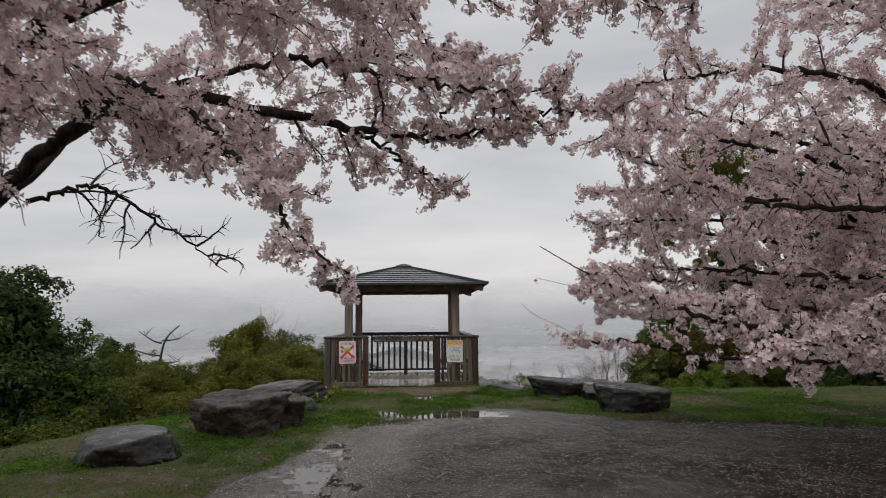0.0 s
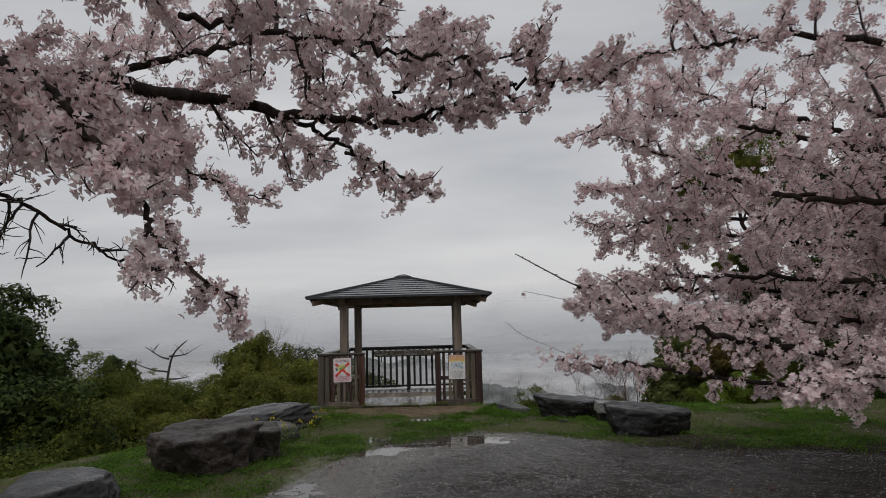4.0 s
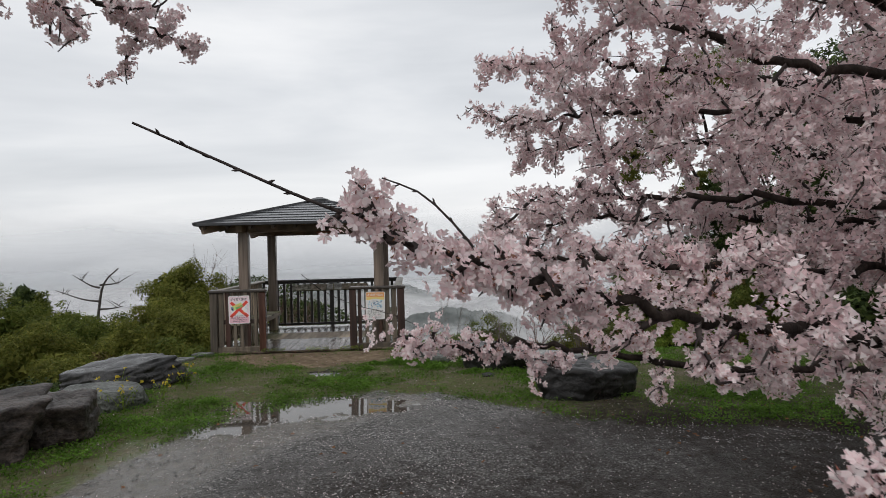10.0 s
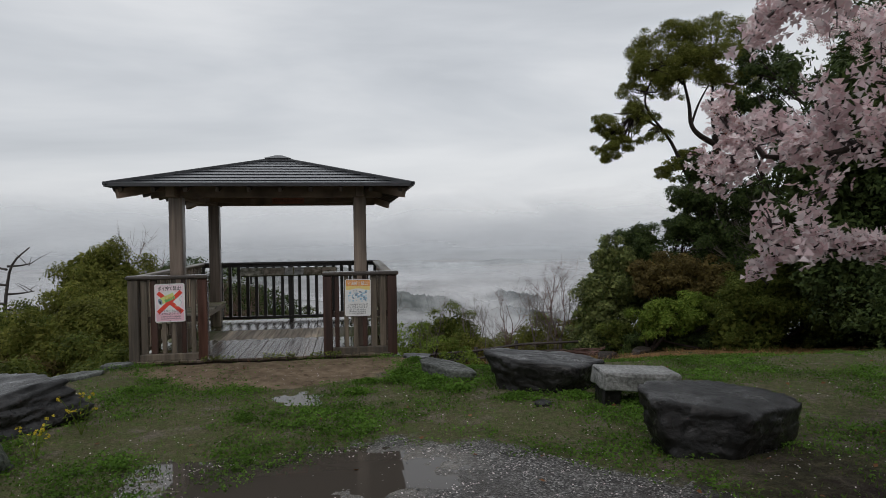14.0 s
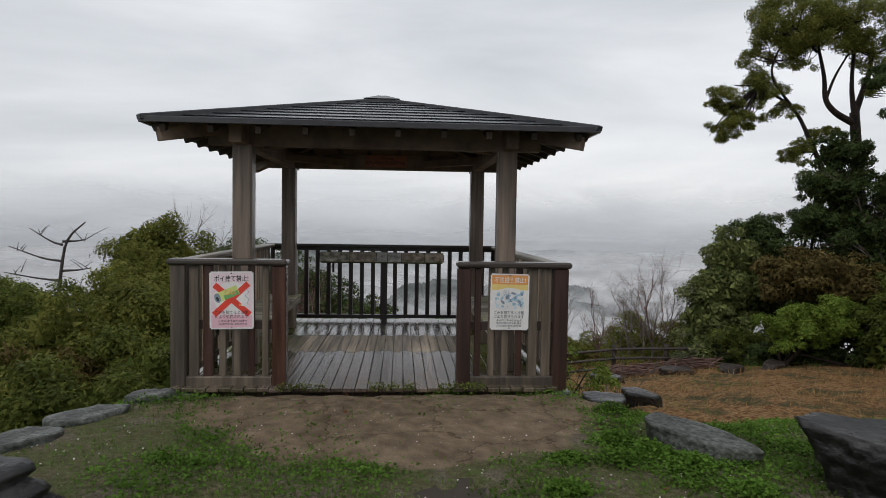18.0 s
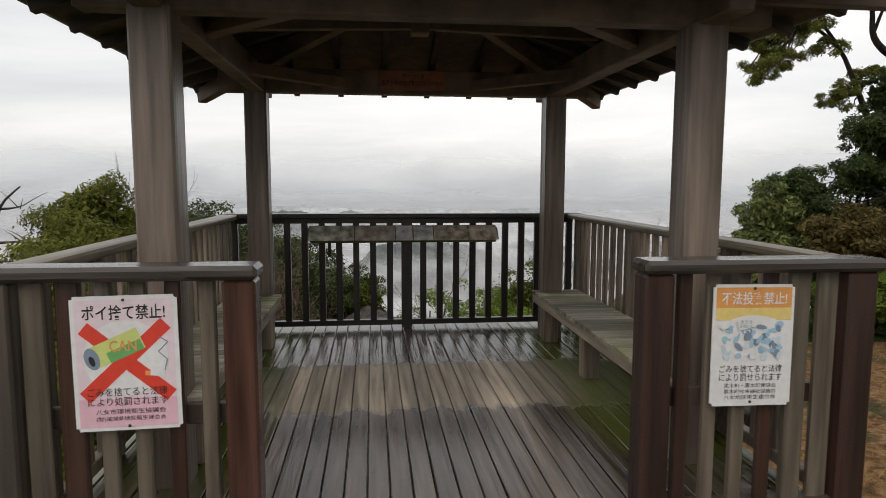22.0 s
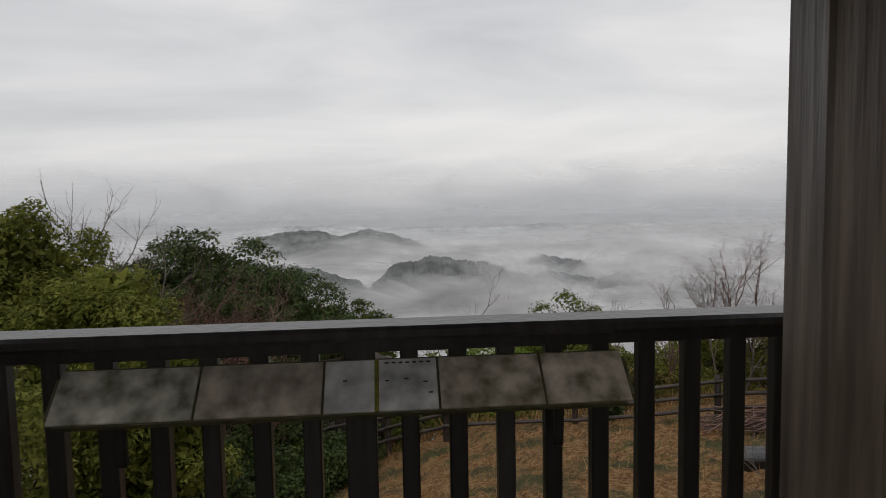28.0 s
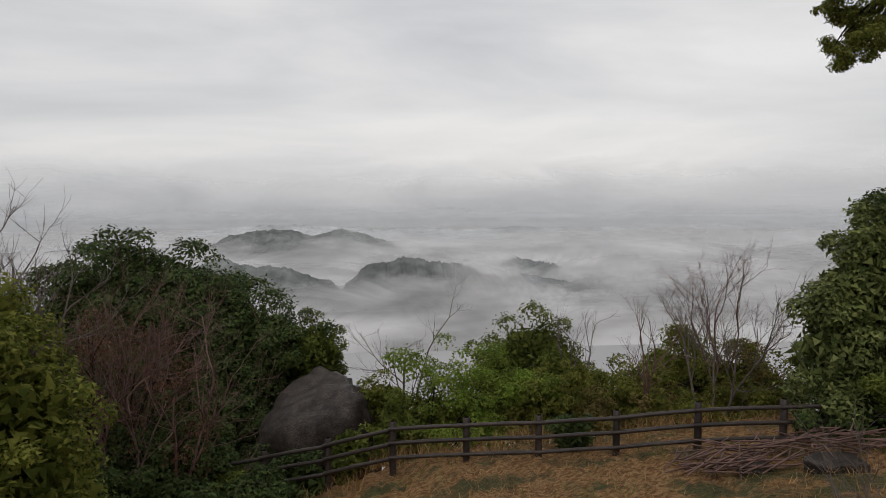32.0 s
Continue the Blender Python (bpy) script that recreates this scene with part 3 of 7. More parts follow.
    crack = n.new("ShaderNodeTexVoronoi"); crack.feature = "DISTANCE_TO_EDGE"; crack.inputs["Scale"].default_value = 1.3
    warp = n.new("ShaderNodeMix"); warp.data_type = "RGBA"; warp.inputs[0].default_value = 0.18
    l.new(tc.outputs["Object"], warp.inputs[6]); l.new(mid.outputs["Color"], warp.inputs[7]); l.new(warp.outputs[2], crack.inputs["Vector"])
    dirt = blend(1.0, dirt, ramp(crack.outputs["Distance"], (0.0, (0.45, 0.42, 0.38)), (0.012, (1.0, 1.0, 1.0))), "MULTIPLY")
    dirt = blend(1.0, dirt, ramp(noise_tex(2.2, 7, 0.65).outputs["Fac"], (0.32, (0.62, 0.60, 0.58)), (0.62, (1.12, 1.12, 1.12))), "MULTIPLY")
    dirt = blend(1.0, dirt, ramp(noise_tex(110, 4, 0.7).outputs["Fac"], (0.3, (0.72, 0.72, 0.72)), (0.72, (1.25, 1.24, 1.22))), "MULTIPLY")
    col = blend(edge_of("Green"), col, dirt)
    l.new(col, b.inputs["Base Color"])
    rr = n.new("ShaderNodeMapRange")
    rr.inputs["From Min"].default_value, rr.inputs["From Max"].default_value = 0.38, 0.62
    rr.inputs["To Min"].default_value, rr.inputs["To Max"].default_value = 0.62, 0.34
    l.new(wide.outputs["Fac"], rr.inputs["Value"])

    def number(fac, a, c):
        x = n.new("ShaderNodeMix")
        l.new(fac, x.inputs[0])
        for s, v in ((x.inputs[2], a), (x.inputs[3], c)):
            if isinstance(v, float):
                s.default_value = v
            else:
                l.new(v, s)
        return x.outputs[0]

    l.new(number(damp, number(on_gravel, 0.92, rr.outputs["Result"]), 0.16), b.inputs["Roughness"])
    l.new(number(bough_shade, number(on_gravel, 0.12, 0.4), 0.12), b.inputs["Specular IOR Level"])
    bp = n.new("ShaderNodeBump"); bp.inputs["Distance"].default_value = 0.016
    l.new(number(damp, 0.95, 0.35), bp.inputs["Strength"])
    ad = n.new("ShaderNodeMath"); ad.operation = "ADD"
    l.new(vor.outputs["Distance"], ad.inputs[0]); l.new(fine.outputs["Fac"], ad.inputs[1])
    l.new(ad.outputs[0], bp.inputs["Height"]); l.new(bp.outputs["Normal"], b.inputs["Normal"])
    return m


def graded(lo, hi, near_lo, near_hi, step, grow=1.16):
    mid = list(np.arange(near_lo, near_hi + 1e-6, step))
    up, s, v = [], step, mid[-1]
    while v < hi:
        s = min(s * grow, 400); v = min(v + s, hi); up.append(v)
    down, s, v = [], step, mid[0]
    while v > lo:
        s = min(s * grow, 400); v = max(v - s, lo); down.append(v)
    return np.array(down[::-1] + mid + up)


gx = graded(-4900, 4900, -3.6, 6.0, 0.07)
gy = graded(-900, 4900, -11.6, 0.4, 0.07)
GX, GY = np.meshgrid(gx, gy)
GZ = land(GX, GY)
gv = np.stack([GX, GY, GZ], -1).reshape(-1, 3)
gi = np.arange(GX.size).reshape(GX.shape)
gf = np.stack([gi[:-1, :-1], gi[:-1, 1:], gi[1:, 1:], gi[1:, :-1]], -1).reshape(-1, 4)
ground = mesh_ob("ground", gv, gf, ground_material(), smooth=True)
tagged(ground, "wet gravel, grass and leaf litter of a hilltop clearing", "ground", kind="structure")
cover = ground.data.color_attributes.new("cover", "FLOAT_COLOR", "POINT")
cv = np.zeros((GX.size, 4), np.float32)
cv[:, 0] = gravel_mask(GX, GY).ravel(); cv[:, 1] = dirt_mask(GX, GY).ravel(); cv[:, 2] = litter_mask(GX, GY).ravel(); cv[:, 3] = 1
cover.data.foreach_set("color", cv.ravel())
damp = ground.data.color_attributes.new("damp", "FLOAT_COLOR", "POINT")
# red: silty run of water; green: painted shade under the cherry boughs
cv[:, 0] = wet_mask(GX, GY).ravel(); cv[:, 1] = bough_shade_mask(GX, GY).ravel(); cv[:, 2] = 0
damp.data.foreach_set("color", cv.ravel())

# standing water, level, showing wherever the ground dips under it
M_WATER = bpy.data.materials.new("rain_water")
M_WATER.use_nodes = True
wb = M_WATER.node_tree.nodes["Principled BSDF"]
wb.inputs["Base Color"].default_value = (0.070, 0.060, 0.050, 1)
wb.inputs["Roughness"].default_value = 0.03
wb.inputs["IOR"].default_value = 1.33
wb.inputs["Specular IOR Level"].default_value = 0.5


def puddle(cx, cy, rx, ry, lift=0.0):
    """A flat sheet of water tilted with the clearing, its rim lost under the ground."""
    t = np.linspace(0, 2 * np.pi, 40, endpoint=False)
    ring = np.stack([cx + rx * np.cos(t), cy + ry * np.sin(t)], -1)
    level = 0.03 * np.clip(-ring[:, 1] - 4, 0, 14) - 0.010 + lift
    v = np.column_stack([ring, level])
    ob = mesh_ob("puddle", v, [list(range(len(v)))], M_WATER)
    return tagged(ob, "shallow rain puddle on the gravel mirroring the sky", "puddle", "puddles")


puddle(0.8, -4.6, 1.9, 1.15, -0.009)
puddle(-0.40, -6.6, 0.5, 1.8, -0.006)
puddle(-0.45, -9.0, 0.6, 2.0, -0.007)
puddle(0.62, -2.35, 0.4, 0.34, -0.001)
puddle(-0.95, -11.5, 0.6, 1.6, -0.008)


# ---- pavilion ----
CX, CY = 0.02, 1.955         # middle of the roof
PX, PF, PB = 1.262, 0.645, 3.25  # post centres
BEAM_Z = 2.14
pav = thing("pavilion", "dark weathered timber viewing pavilion with a low hipped roof", "pavilion")


def P(name, bm, mat, parent=None, label="", smooth=False):
    return part(name, bm, mat, parent or pav, label, smooth)


# posts
for sx in (-1, 1):
    for py, px in ((PF, PX), (PB, PX + 0.018)):
        P("post", block(CX + sx * px - 0.09, CX + sx * px + 0.09, py - 0.09, py + 0.09, -0.25, BEAM_Z + 0.02, 0.012), M_POST)
# ring beams
for py in (PF, PB):
    P("beam", block(CX - PX - 0.32, CX + PX + 0.32, py - 0.06, py + 0.06, BEAM_Z, BEAM_Z + 0.20, 0.008), M_BEAM)
for sx in (-1, 1):
    P("beam", block(CX + sx * PX - 0.06, CX + sx * PX + 0.06, PF - 0.34, PB + 0.34, BEAM_Z - 0.003, BEAM_Z + 0.197, 0.008), M_BEAM)
    for py, d in ((PF, 1), (PB, -1)):
        P("corner_brace", bar((CX + sx * (PX - 0.02), py + d * 0.72, BEAM_Z + 0.085), (CX + sx * (PX - 0.72), py + d * 0.02, BEAM_Z + 0.085), 0.09, 0.09), M_BEAM)
# roof: hips, rafters, boards, courses
EX, EY, EZ, TZ, TW = 1.965, 1.94, 2.275, 2.80, 0.20
apex = Vector((CX, CY, TZ))
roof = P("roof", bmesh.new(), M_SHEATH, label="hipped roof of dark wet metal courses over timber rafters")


def roof_z(dx, dy, lift=0.0):
    f = max(abs(dx) / EX, abs(dy) / EY)
    return EZ + (TZ + 0.045 - EZ) * (1 - f) / (1 - TW / EX * 0.6) * 0.94 + lift


for sx in (-1, 1):
    for sy in (-1, 1):
        P("hip_rafter", bar((CX + sx * (EX - 0.10), CY + sy * (EY - 0.10), EZ - 0.105), (CX + sx * 0.05, CY + sy * 0.05, TZ - 0.10), 0.085, 0.125), M_BEAM)
k = 0.403
for sy in (-1, 1):
    for i in range(-5, 5):
        x = (i + 0.5) * k
        y_in = max(abs(x) / EX * EY, 0.12)
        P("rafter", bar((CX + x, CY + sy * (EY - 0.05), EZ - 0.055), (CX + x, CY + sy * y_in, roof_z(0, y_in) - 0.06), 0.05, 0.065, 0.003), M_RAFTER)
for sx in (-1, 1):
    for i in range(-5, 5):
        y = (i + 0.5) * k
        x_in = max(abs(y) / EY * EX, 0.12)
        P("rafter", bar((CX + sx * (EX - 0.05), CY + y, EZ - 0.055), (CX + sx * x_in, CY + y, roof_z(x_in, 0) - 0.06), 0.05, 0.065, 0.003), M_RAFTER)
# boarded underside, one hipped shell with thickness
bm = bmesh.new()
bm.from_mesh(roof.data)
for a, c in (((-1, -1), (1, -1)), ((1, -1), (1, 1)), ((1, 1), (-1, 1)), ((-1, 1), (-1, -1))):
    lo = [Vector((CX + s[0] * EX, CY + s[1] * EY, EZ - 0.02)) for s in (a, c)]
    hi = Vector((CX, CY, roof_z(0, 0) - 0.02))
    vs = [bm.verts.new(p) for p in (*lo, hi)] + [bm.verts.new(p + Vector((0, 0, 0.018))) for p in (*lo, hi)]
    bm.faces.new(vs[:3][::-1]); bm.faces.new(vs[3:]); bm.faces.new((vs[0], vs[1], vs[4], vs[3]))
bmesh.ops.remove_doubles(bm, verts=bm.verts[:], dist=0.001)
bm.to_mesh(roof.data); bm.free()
courses = 9
for si, (ux, uy) in enumerate(((0, -1), (1, 0), (0, 1), (-1, 0))):
    for i in range(courses):
        f0, f1 = 1.0 - i / courses * 0.93, 1.0 - (i + 1.25) / courses * 0.93
        f1 = max(f1, 0.06)

        def corner(f, s, lift):
            x, y = (s * EX * f, uy * EY * f) if uy else (ux * EX * f, s * EY * f)
            return Vector((CX + x, CY + y, EZ + (roof_z(0, 0) - EZ) * (1 - f) + lift))
        bm = bmesh.new()
        q = [corner(f0, -1, 0.022), corner(f0, 1, 0.022), corner(f1, 1, 0.010), corner(f1, -1, 0.010)]
        top = [bm.verts.new(p) for p in q]
        under = [corner(f0 - 0.012, -1, 0.004), corner(f0 - 0.012, 1, 0.004)]   # the lap's lip is undercut
        bot = [bm.verts.new(p) for p in under] + [bm.verts.new(p - Vector((0, 0, 0.006))) for p in q[2:]]
        bm.faces.new(top); bm.faces.new(bot[::-1])
        for j in range(4):
            bm.faces.new((top[j], bot[j], bot[(j + 1) % 4], top[(j + 1) % 4]))
        bmesh.ops.recalc_face_normals(bm, faces=bm.faces)
        P("roof_course", bm, M_ROOF, roof)
# fascia boards, hip caps and the flat finial
for sx, sy, ex, ey in ((-1, -1, 1, -1), (1, -1, 1, 1), (1, 1, -1, 1), (-1, 1, -1, -1)):
    P("fascia", bar((CX + sx * (EX + 0.012), CY + sy * (EY + 0.012), EZ + 0.006), (CX + ex * (EX + 0.012), CY + ey * (EY + 0.012), EZ + 0.006), 0.03, 0.052, 0.004), M_ROOFTRIM, roof)
for sx in (-1, 1):
    for sy in (-1, 1):
        P("hip_cap", bar((CX + sx * (EX + 0.02), CY + sy * (EY + 0.02), EZ + 0.020), (CX + sx * 0.16, CY + sy * 0.16, roof_z(0, 0) - 0.040), 0.085, 0.05, 0.008), M_ROOFTRIM, roof)
P("roof_finial", block(CX - 0.20, CX + 0.20, CY - 0.20, CY + 0.20, TZ - 0.03, TZ + 0.035, 0.012), M_ROOFTRIM, roof)
bm = bmesh.new()
bmesh.ops.create_cone(bm, cap_ends=True, segments=4, radius1=0.29, radius2=0.07, depth=0.06, matrix=Matrix.Translation((CX, CY, TZ + 0.065)) @ Matrix.Rotation(radians(45), 4, "Z"))
P("roof_finial", bm, M_ROOFTRIM, roof)
P("king_post", block(CX - 0.06, CX + 0.06, CY - 0.06, CY + 0.06, BEAM_Z + 0.22, TZ - 0.04), M_BEAM)
for sx in (-1, 1):
    P("tie_strut", bar((CX + sx * (PX - 0.05), CY, BEAM_Z + 0.26), (CX + sx * 0.05, CY, BEAM_Z + 0.30), 0.06, 0.09), M_BEAM)

# deck
deck = P("deck", block(-1.66, 1.70, 0.0, 3.82, -0.20, -0.036, 0.0), M_DARK, label="wet brown boarded deck")
plank_w, i = 0.105, 0
x = -1.70
while x < 1.74 - plank_w:
    P("plank", block(x + 0.003, x + plank_w - 0.003, -0.09 + 0.012 * math.sin(i * 2.1), 3.86, -0.034, 0.002 * math.sin(i * 3.7), 0.004), M_PLANK, deck)
    x += plank_w
    i += 1
for sx in (-1.62, 1.66):
    for y in (0.1, 1.9, 3.7):
        P("footing", block(sx - 0.1, sx + 0.1, y - 0.1, y + 0.1, float(land(sx, y)) - 0.3, -0.2, 0.01), M_STONEL)

# benches down both sides
for sx in (-1, 1):
    xi, xo = CX + sx * 1.125, CX + sx * 1.545
    lo, hi = min(xi, xo), max(xi, xo)
    bench = P("bench", block(min(xi, xi + sx * 0.035), max(xi, xi + sx * 0.035), 0.60, 3.28, 0.315, 0.405, 0.006), M_BENCHEDGE, label="mossy weathered slatted bench")
    P("bench_rail", block(min(xo, xo - sx * 0.035), max(xo, xo - sx * 0.035), 0.60, 3.45, 0.315, 0.392, 0.004), M_BENCHEDGE, bench)
    y, i = 0.58, 0
    while y < 3.24:
        P("slat", block(min(xi - sx * 0.012, xo), max(xi - sx * 0.012, xo), y + 0.003, y + 0.100, 0.392, 0.424 + 0.002 * math.sin(i * 2.3 + sx), 0.004), M_BENCH, bench)
        y += 0.103
        i += 1
    for y in (0.86, 2.0, 3.05):
        P("leg", block(min(xi + sx * 0.04, xi + sx * 0.16), max(xi + sx * 0.04, xi + sx * 0.16), y - 0.06, y + 0.06, 0.002, 0.33, 0.006), M_GREYWOOD, bench)

# railings: sides, back, and the two front panels
RX0, RX1, RB = CX - 1.62, CX + 1.62, 3.72


def baluster(x, y, w, d, z0, z1, mat, parent):
    return P("baluster", block(x - w / 2, x + w / 2, y - d / 2, y + d / 2, z0, z1, 0.005), mat, parent)


for rx in (RX0, RX1):
    side = P("railing", block(rx - 0.075, rx + 0.075, 0.16, RB + 0.085, 1.052, 1.098, 0.012), M_CAPS, label="weathered wooden side railing")
    P("bottom_rail", block(rx - 0.03, rx + 0.03, 0.1, RB, 0.06, 0.12, 0.005), M_GREYWOOD, side)
    y, i = 0.30, 0
    while y < RB - 0.08:
        wide = i % 8 == 4
        baluster(rx, y, 0.030, 0.17 if wide else 0.062, 0.115 if not wide else 0.003, 1.05, M_GREYWOOD, side)
        y += 0.152 if not wide else 0.178
        i += 1
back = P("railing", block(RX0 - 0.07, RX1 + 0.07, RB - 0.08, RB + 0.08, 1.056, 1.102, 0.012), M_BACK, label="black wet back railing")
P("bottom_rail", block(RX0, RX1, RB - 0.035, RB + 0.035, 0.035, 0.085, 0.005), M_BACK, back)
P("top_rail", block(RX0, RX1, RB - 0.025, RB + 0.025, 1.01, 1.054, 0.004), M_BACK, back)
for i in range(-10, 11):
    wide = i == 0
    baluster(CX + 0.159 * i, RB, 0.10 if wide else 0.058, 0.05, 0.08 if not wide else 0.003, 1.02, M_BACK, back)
for sx, x0, x1 in ((-1, -1.74, -0.72), (1, 0.755, 1.785)):
    panel = P("front_panel", block(x0, x1, -0.01, 0.155, 1.046, 1.10, 0.016), M_CAP, label="slatted front parapet with a wet handrail")
    inner, outer = (x1 - 0.07, x0 + 0.09) if sx < 0 else (x0 + 0.07, x1 - 0.09)
    P("panel_post", block(inner - 0.06, inner + 0.06, 0.01, 0.13, -0.05, 1.044, 0.01), M_RED, panel)
    P("panel_post", block(outer - 0.065, outer + 0.065, 0.01, 0.14, -0.05, 1.044, 0.01), M_RED if sx > 0 else M_PANEL, panel)
    P("sill", block(min(inner, outer) + 0.06, max(inner, outer) - 0.06, 0.02, 0.11, -0.02, 0.075, 0.008), M_PANEL, panel)
    P("mid_rail", block(min(inner, outer) + 0.06, max(inner, outer) - 0.06, 0.085, 0.12, 0.48, 0.56, 0.004), M_DARK, panel)
    n = 6
    for j in range(n):
        f = (j + 1) / (n + 1)
        bx = inner + (outer - inner) * f
        w = 0.058 if j < 4 else 0.085
        P("slat", block(bx - w / 2, bx + w / 2, 0.045 + 0.004 * (j % 2), 0.082, 0.07, 1.044, 0.006), M_RED if (j + (sx > 0)) % 3 == 1 else M_PANEL, panel)
    P("pad_stone", block(outer - 0.11, outer + 0.11, -0.03, 0.19, -0.16, -0.055, 0.015), M_STONEL, panel)

# ---- signs ----
M_INK = plain("black_ink", (0.02, 0.02, 0.022))
M_WHITE = plain("sign_white", (0.78, 0.77, 0.76), 0.35)
M_PINK = plain("sign_pink", (0.80, 0.50, 0.58), 0.35)
M_PALEPINK = plain("sign_pale_pink", (0.80, 0.66, 0.70), 0.35)
M_CROSS = plain("sign_red", (0.72, 0.06, 0.035), 0.4)
M_GREEN = plain("sign_green", (0.16, 0.42, 0.14), 0.4)
M_LIME = plain("sign_lime", (0.62, 0.68, 0.22), 0.4)
M_STEEL = plain("sign_grey_blue", (0.22, 0.28, 0.36), 0.4)
M_SKYB = plain("sign_blue", (0.36, 0.54, 0.66), 0.4)
M_SKYP = plain("sign_pale_blue", (0.58, 0.69, 0.75), 0.4)
M_ORANGE = plain("sign_orange", (0.76, 0.34, 0.10), 0.4)
M_SIGNYELLOW = plain("sign_yellow", (0.80, 0.62, 0.22), 0.4)
M_PLAQUE = material("red_brown_plaque", (0.46, 0.18, 0.12), 0.5, vary=0.2, scale=18, stain=0.2)
M_ROUTED = plain("routed_dark_letters", (0.03, 0.018, 0.015))
M_SCREW = material("screw_head", (0.10, 0.09, 0.08), 0.4, metal=0.8)


def flat(name, pts, mat, parent, depth):
    """A thin printed shape in a sign's plane (x to the right, z up), standing 'depth' in front of it."""
    vs = [(p[0], -depth, p[1]) for p in pts]
    return mesh_ob(name, vs, [list(range(len(vs)))], mat, parent)


def rect(x0, x1, z0, z1):
    return [(x0, z0), (x1, z0), (x1, z1), (x0, z1)]


def oval(cx, cz, rx, rz, turn=0.0, n=20):
    t = np.linspace(0, 2 * np.pi, n, endpoint=False)
    c, s = math.cos(turn), math.sin(turn)
    return [(cx + rx * math.cos(a) * c - rz * math.sin(a) * s, cz + rx * math.cos(a) * s + rz * math.sin(a) * c) for a in t]


def strip(p, q, w):
    d = Vector(q) - Vector(p)
    n = Vector((-d.y, d.x)).normalized() * w / 2
    return [tuple(Vector(p) + n), tuple(Vector(p) - n), tuple(Vector(q) - n), tuple(Vector(q) + n)]


def lettering(text, x, z, width, height, mat, parent, depth, bold=0.0, name="lettering"):
    """Printed words fitted into a box whose lower left corner is (x, z)."""
    cu = bpy.data.curves.new(name, "FONT")
    cu.body, cu.size, cu.offset = text, 1.0, bold
    tmp = bpy.data.objects.new("lettering_source", cu)
    scene.collection.objects.link(tmp)
    dg = bpy.context.evaluated_depsgraph_get()
    me = bpy.data.meshes.new_from_object(tmp.evaluated_get(dg))
    bpy.data.objects.remove(tmp)
    bpy.data.curves.remove(cu)
    co = np.zeros(len(me.vertices) * 3, np.float32)
    me.vertices.foreach_get("co", co)
    co = co.reshape(-1, 3)
    lo, hi = co.min(0), co.max(0)
    out = np.column_stack([x + (co[:, 0] - lo[0]) / (hi[0] - lo[0]) * width, np.full(len(co), -depth), z + (co[:, 1] - lo[1]) / (hi[1] - lo[1]) * height])
    me.vertices.foreach_set("co", out.astype(np.float32).ravel())
    me.materials.clear()
    me.materials.append(mat)
    me.update()
    me.name = name
    ob = new(name, me)
    ob.parent = parent
    return ob


def sign_board(name, label, w, h, at, turn, face):
    root = thing(name, label, "sign", at=at)
    root.rotation_euler = (radians(-1.5), radians(turn), 0)
    bm = block(-w / 2, w / 2, 0, 0.006, 0, h, 0.0)
    verticals = [e for e in bm.edges if abs(e.verts[0].co.y - e.verts[1].co.y) > 0.001]
    bmesh.ops.bevel(bm, geom=verticals, offset=0.012, segments=3, affect="EDGES")
    part("panel", bm, face, root)
    for z in (0.016, h - 0.016):
        bm = bmesh.new()
        bmesh.ops.create_cone(bm, cap_ends=True, segments=10, radius1=0.006, radius2=0.005, depth=0.004, matrix=Matrix.Translation((0, -0.003, z)) @ Matrix.Rotation(radians(90), 4, "X"))
        part("screw", bm, M_SCREW, root)
    return root


s1 = sign_board("litter_sign", "pink and white no-littering sign with a red cross over a can", 0.375, 0.50, (-1.195, 0.022, 0.492), -1.0, M_WHITE)
flat("print_field", rect(-0.172, 0.172, 0.014, 0.486), M_PALEPINK, s1, 0.0012)
flat("print_field", rect(-0.172, 0.172, 0.014, 0.12), M_PINK, s1, 0.0016)
flat("print_field", rect(-0.172, 0.172, 0.40, 0.486), M_PALEPINK, s1, 0.0016)
flat("print_field", oval(0, 0.27, 0.15, 0.14), M_WHITE, s1, 0.0018)
flat("cross_bar", strip((-0.145, 0.385), (0.155, 0.125), 0.052), M_CROSS, s1, 0.0022)
flat("cross_bar", strip((0.145, 0.395), (-0.150, 0.125), 0.052), M_CROSS, s1, 0.0025)
flat("can_drawing", strip((-0.115, 0.272), (0.055, 0.345), 0.082), M_LIME, s1, 0.0030)
flat("can_drawing", strip((-0.06, 0.272), (0.06, 0.322), 0.040), M_GREEN, s1, 0.0033)
flat("can_drawing", oval(-0.118, 0.270, 0.026, 0.042, 0.35), M_STEEL, s1, 0.0036)
flat("can_drawing", oval(-0.118, 0.262, 0.010, 0.020, 0.35), M_INK, s1, 0.0039)
flat("cigarette_drawing", strip((0.065, 0.212), (0.135, 0.205), 0.017), M_WHITE, s1, 0.0030)
flat("cigarette_drawing", strip((0.065, 0.212), (0.083, 0.210), 0.017), M_ORANGE, s1, 0.0033)
for a, c in (((0.135, 0.22), (0.145, 0.26)), ((0.145, 0.26), (0.115, 0.29)), ((0.115, 0.29), (0.15, 0.325)), ((0.15, 0.325), (0.12, 0.345))):
    flat("smoke_line", strip(a, c, 0.004), M_STEEL, s1, 0.0030)
lettering("CAN", -0.055, 0.296, 0.095, 0.04, M_ORANGE, s1, 0.0042, 0.01)
lettering("ポイ捨て禁止!", -0.145, 0.412, 0.29, 0.055, M_INK, s1, 0.0030, 0.012)
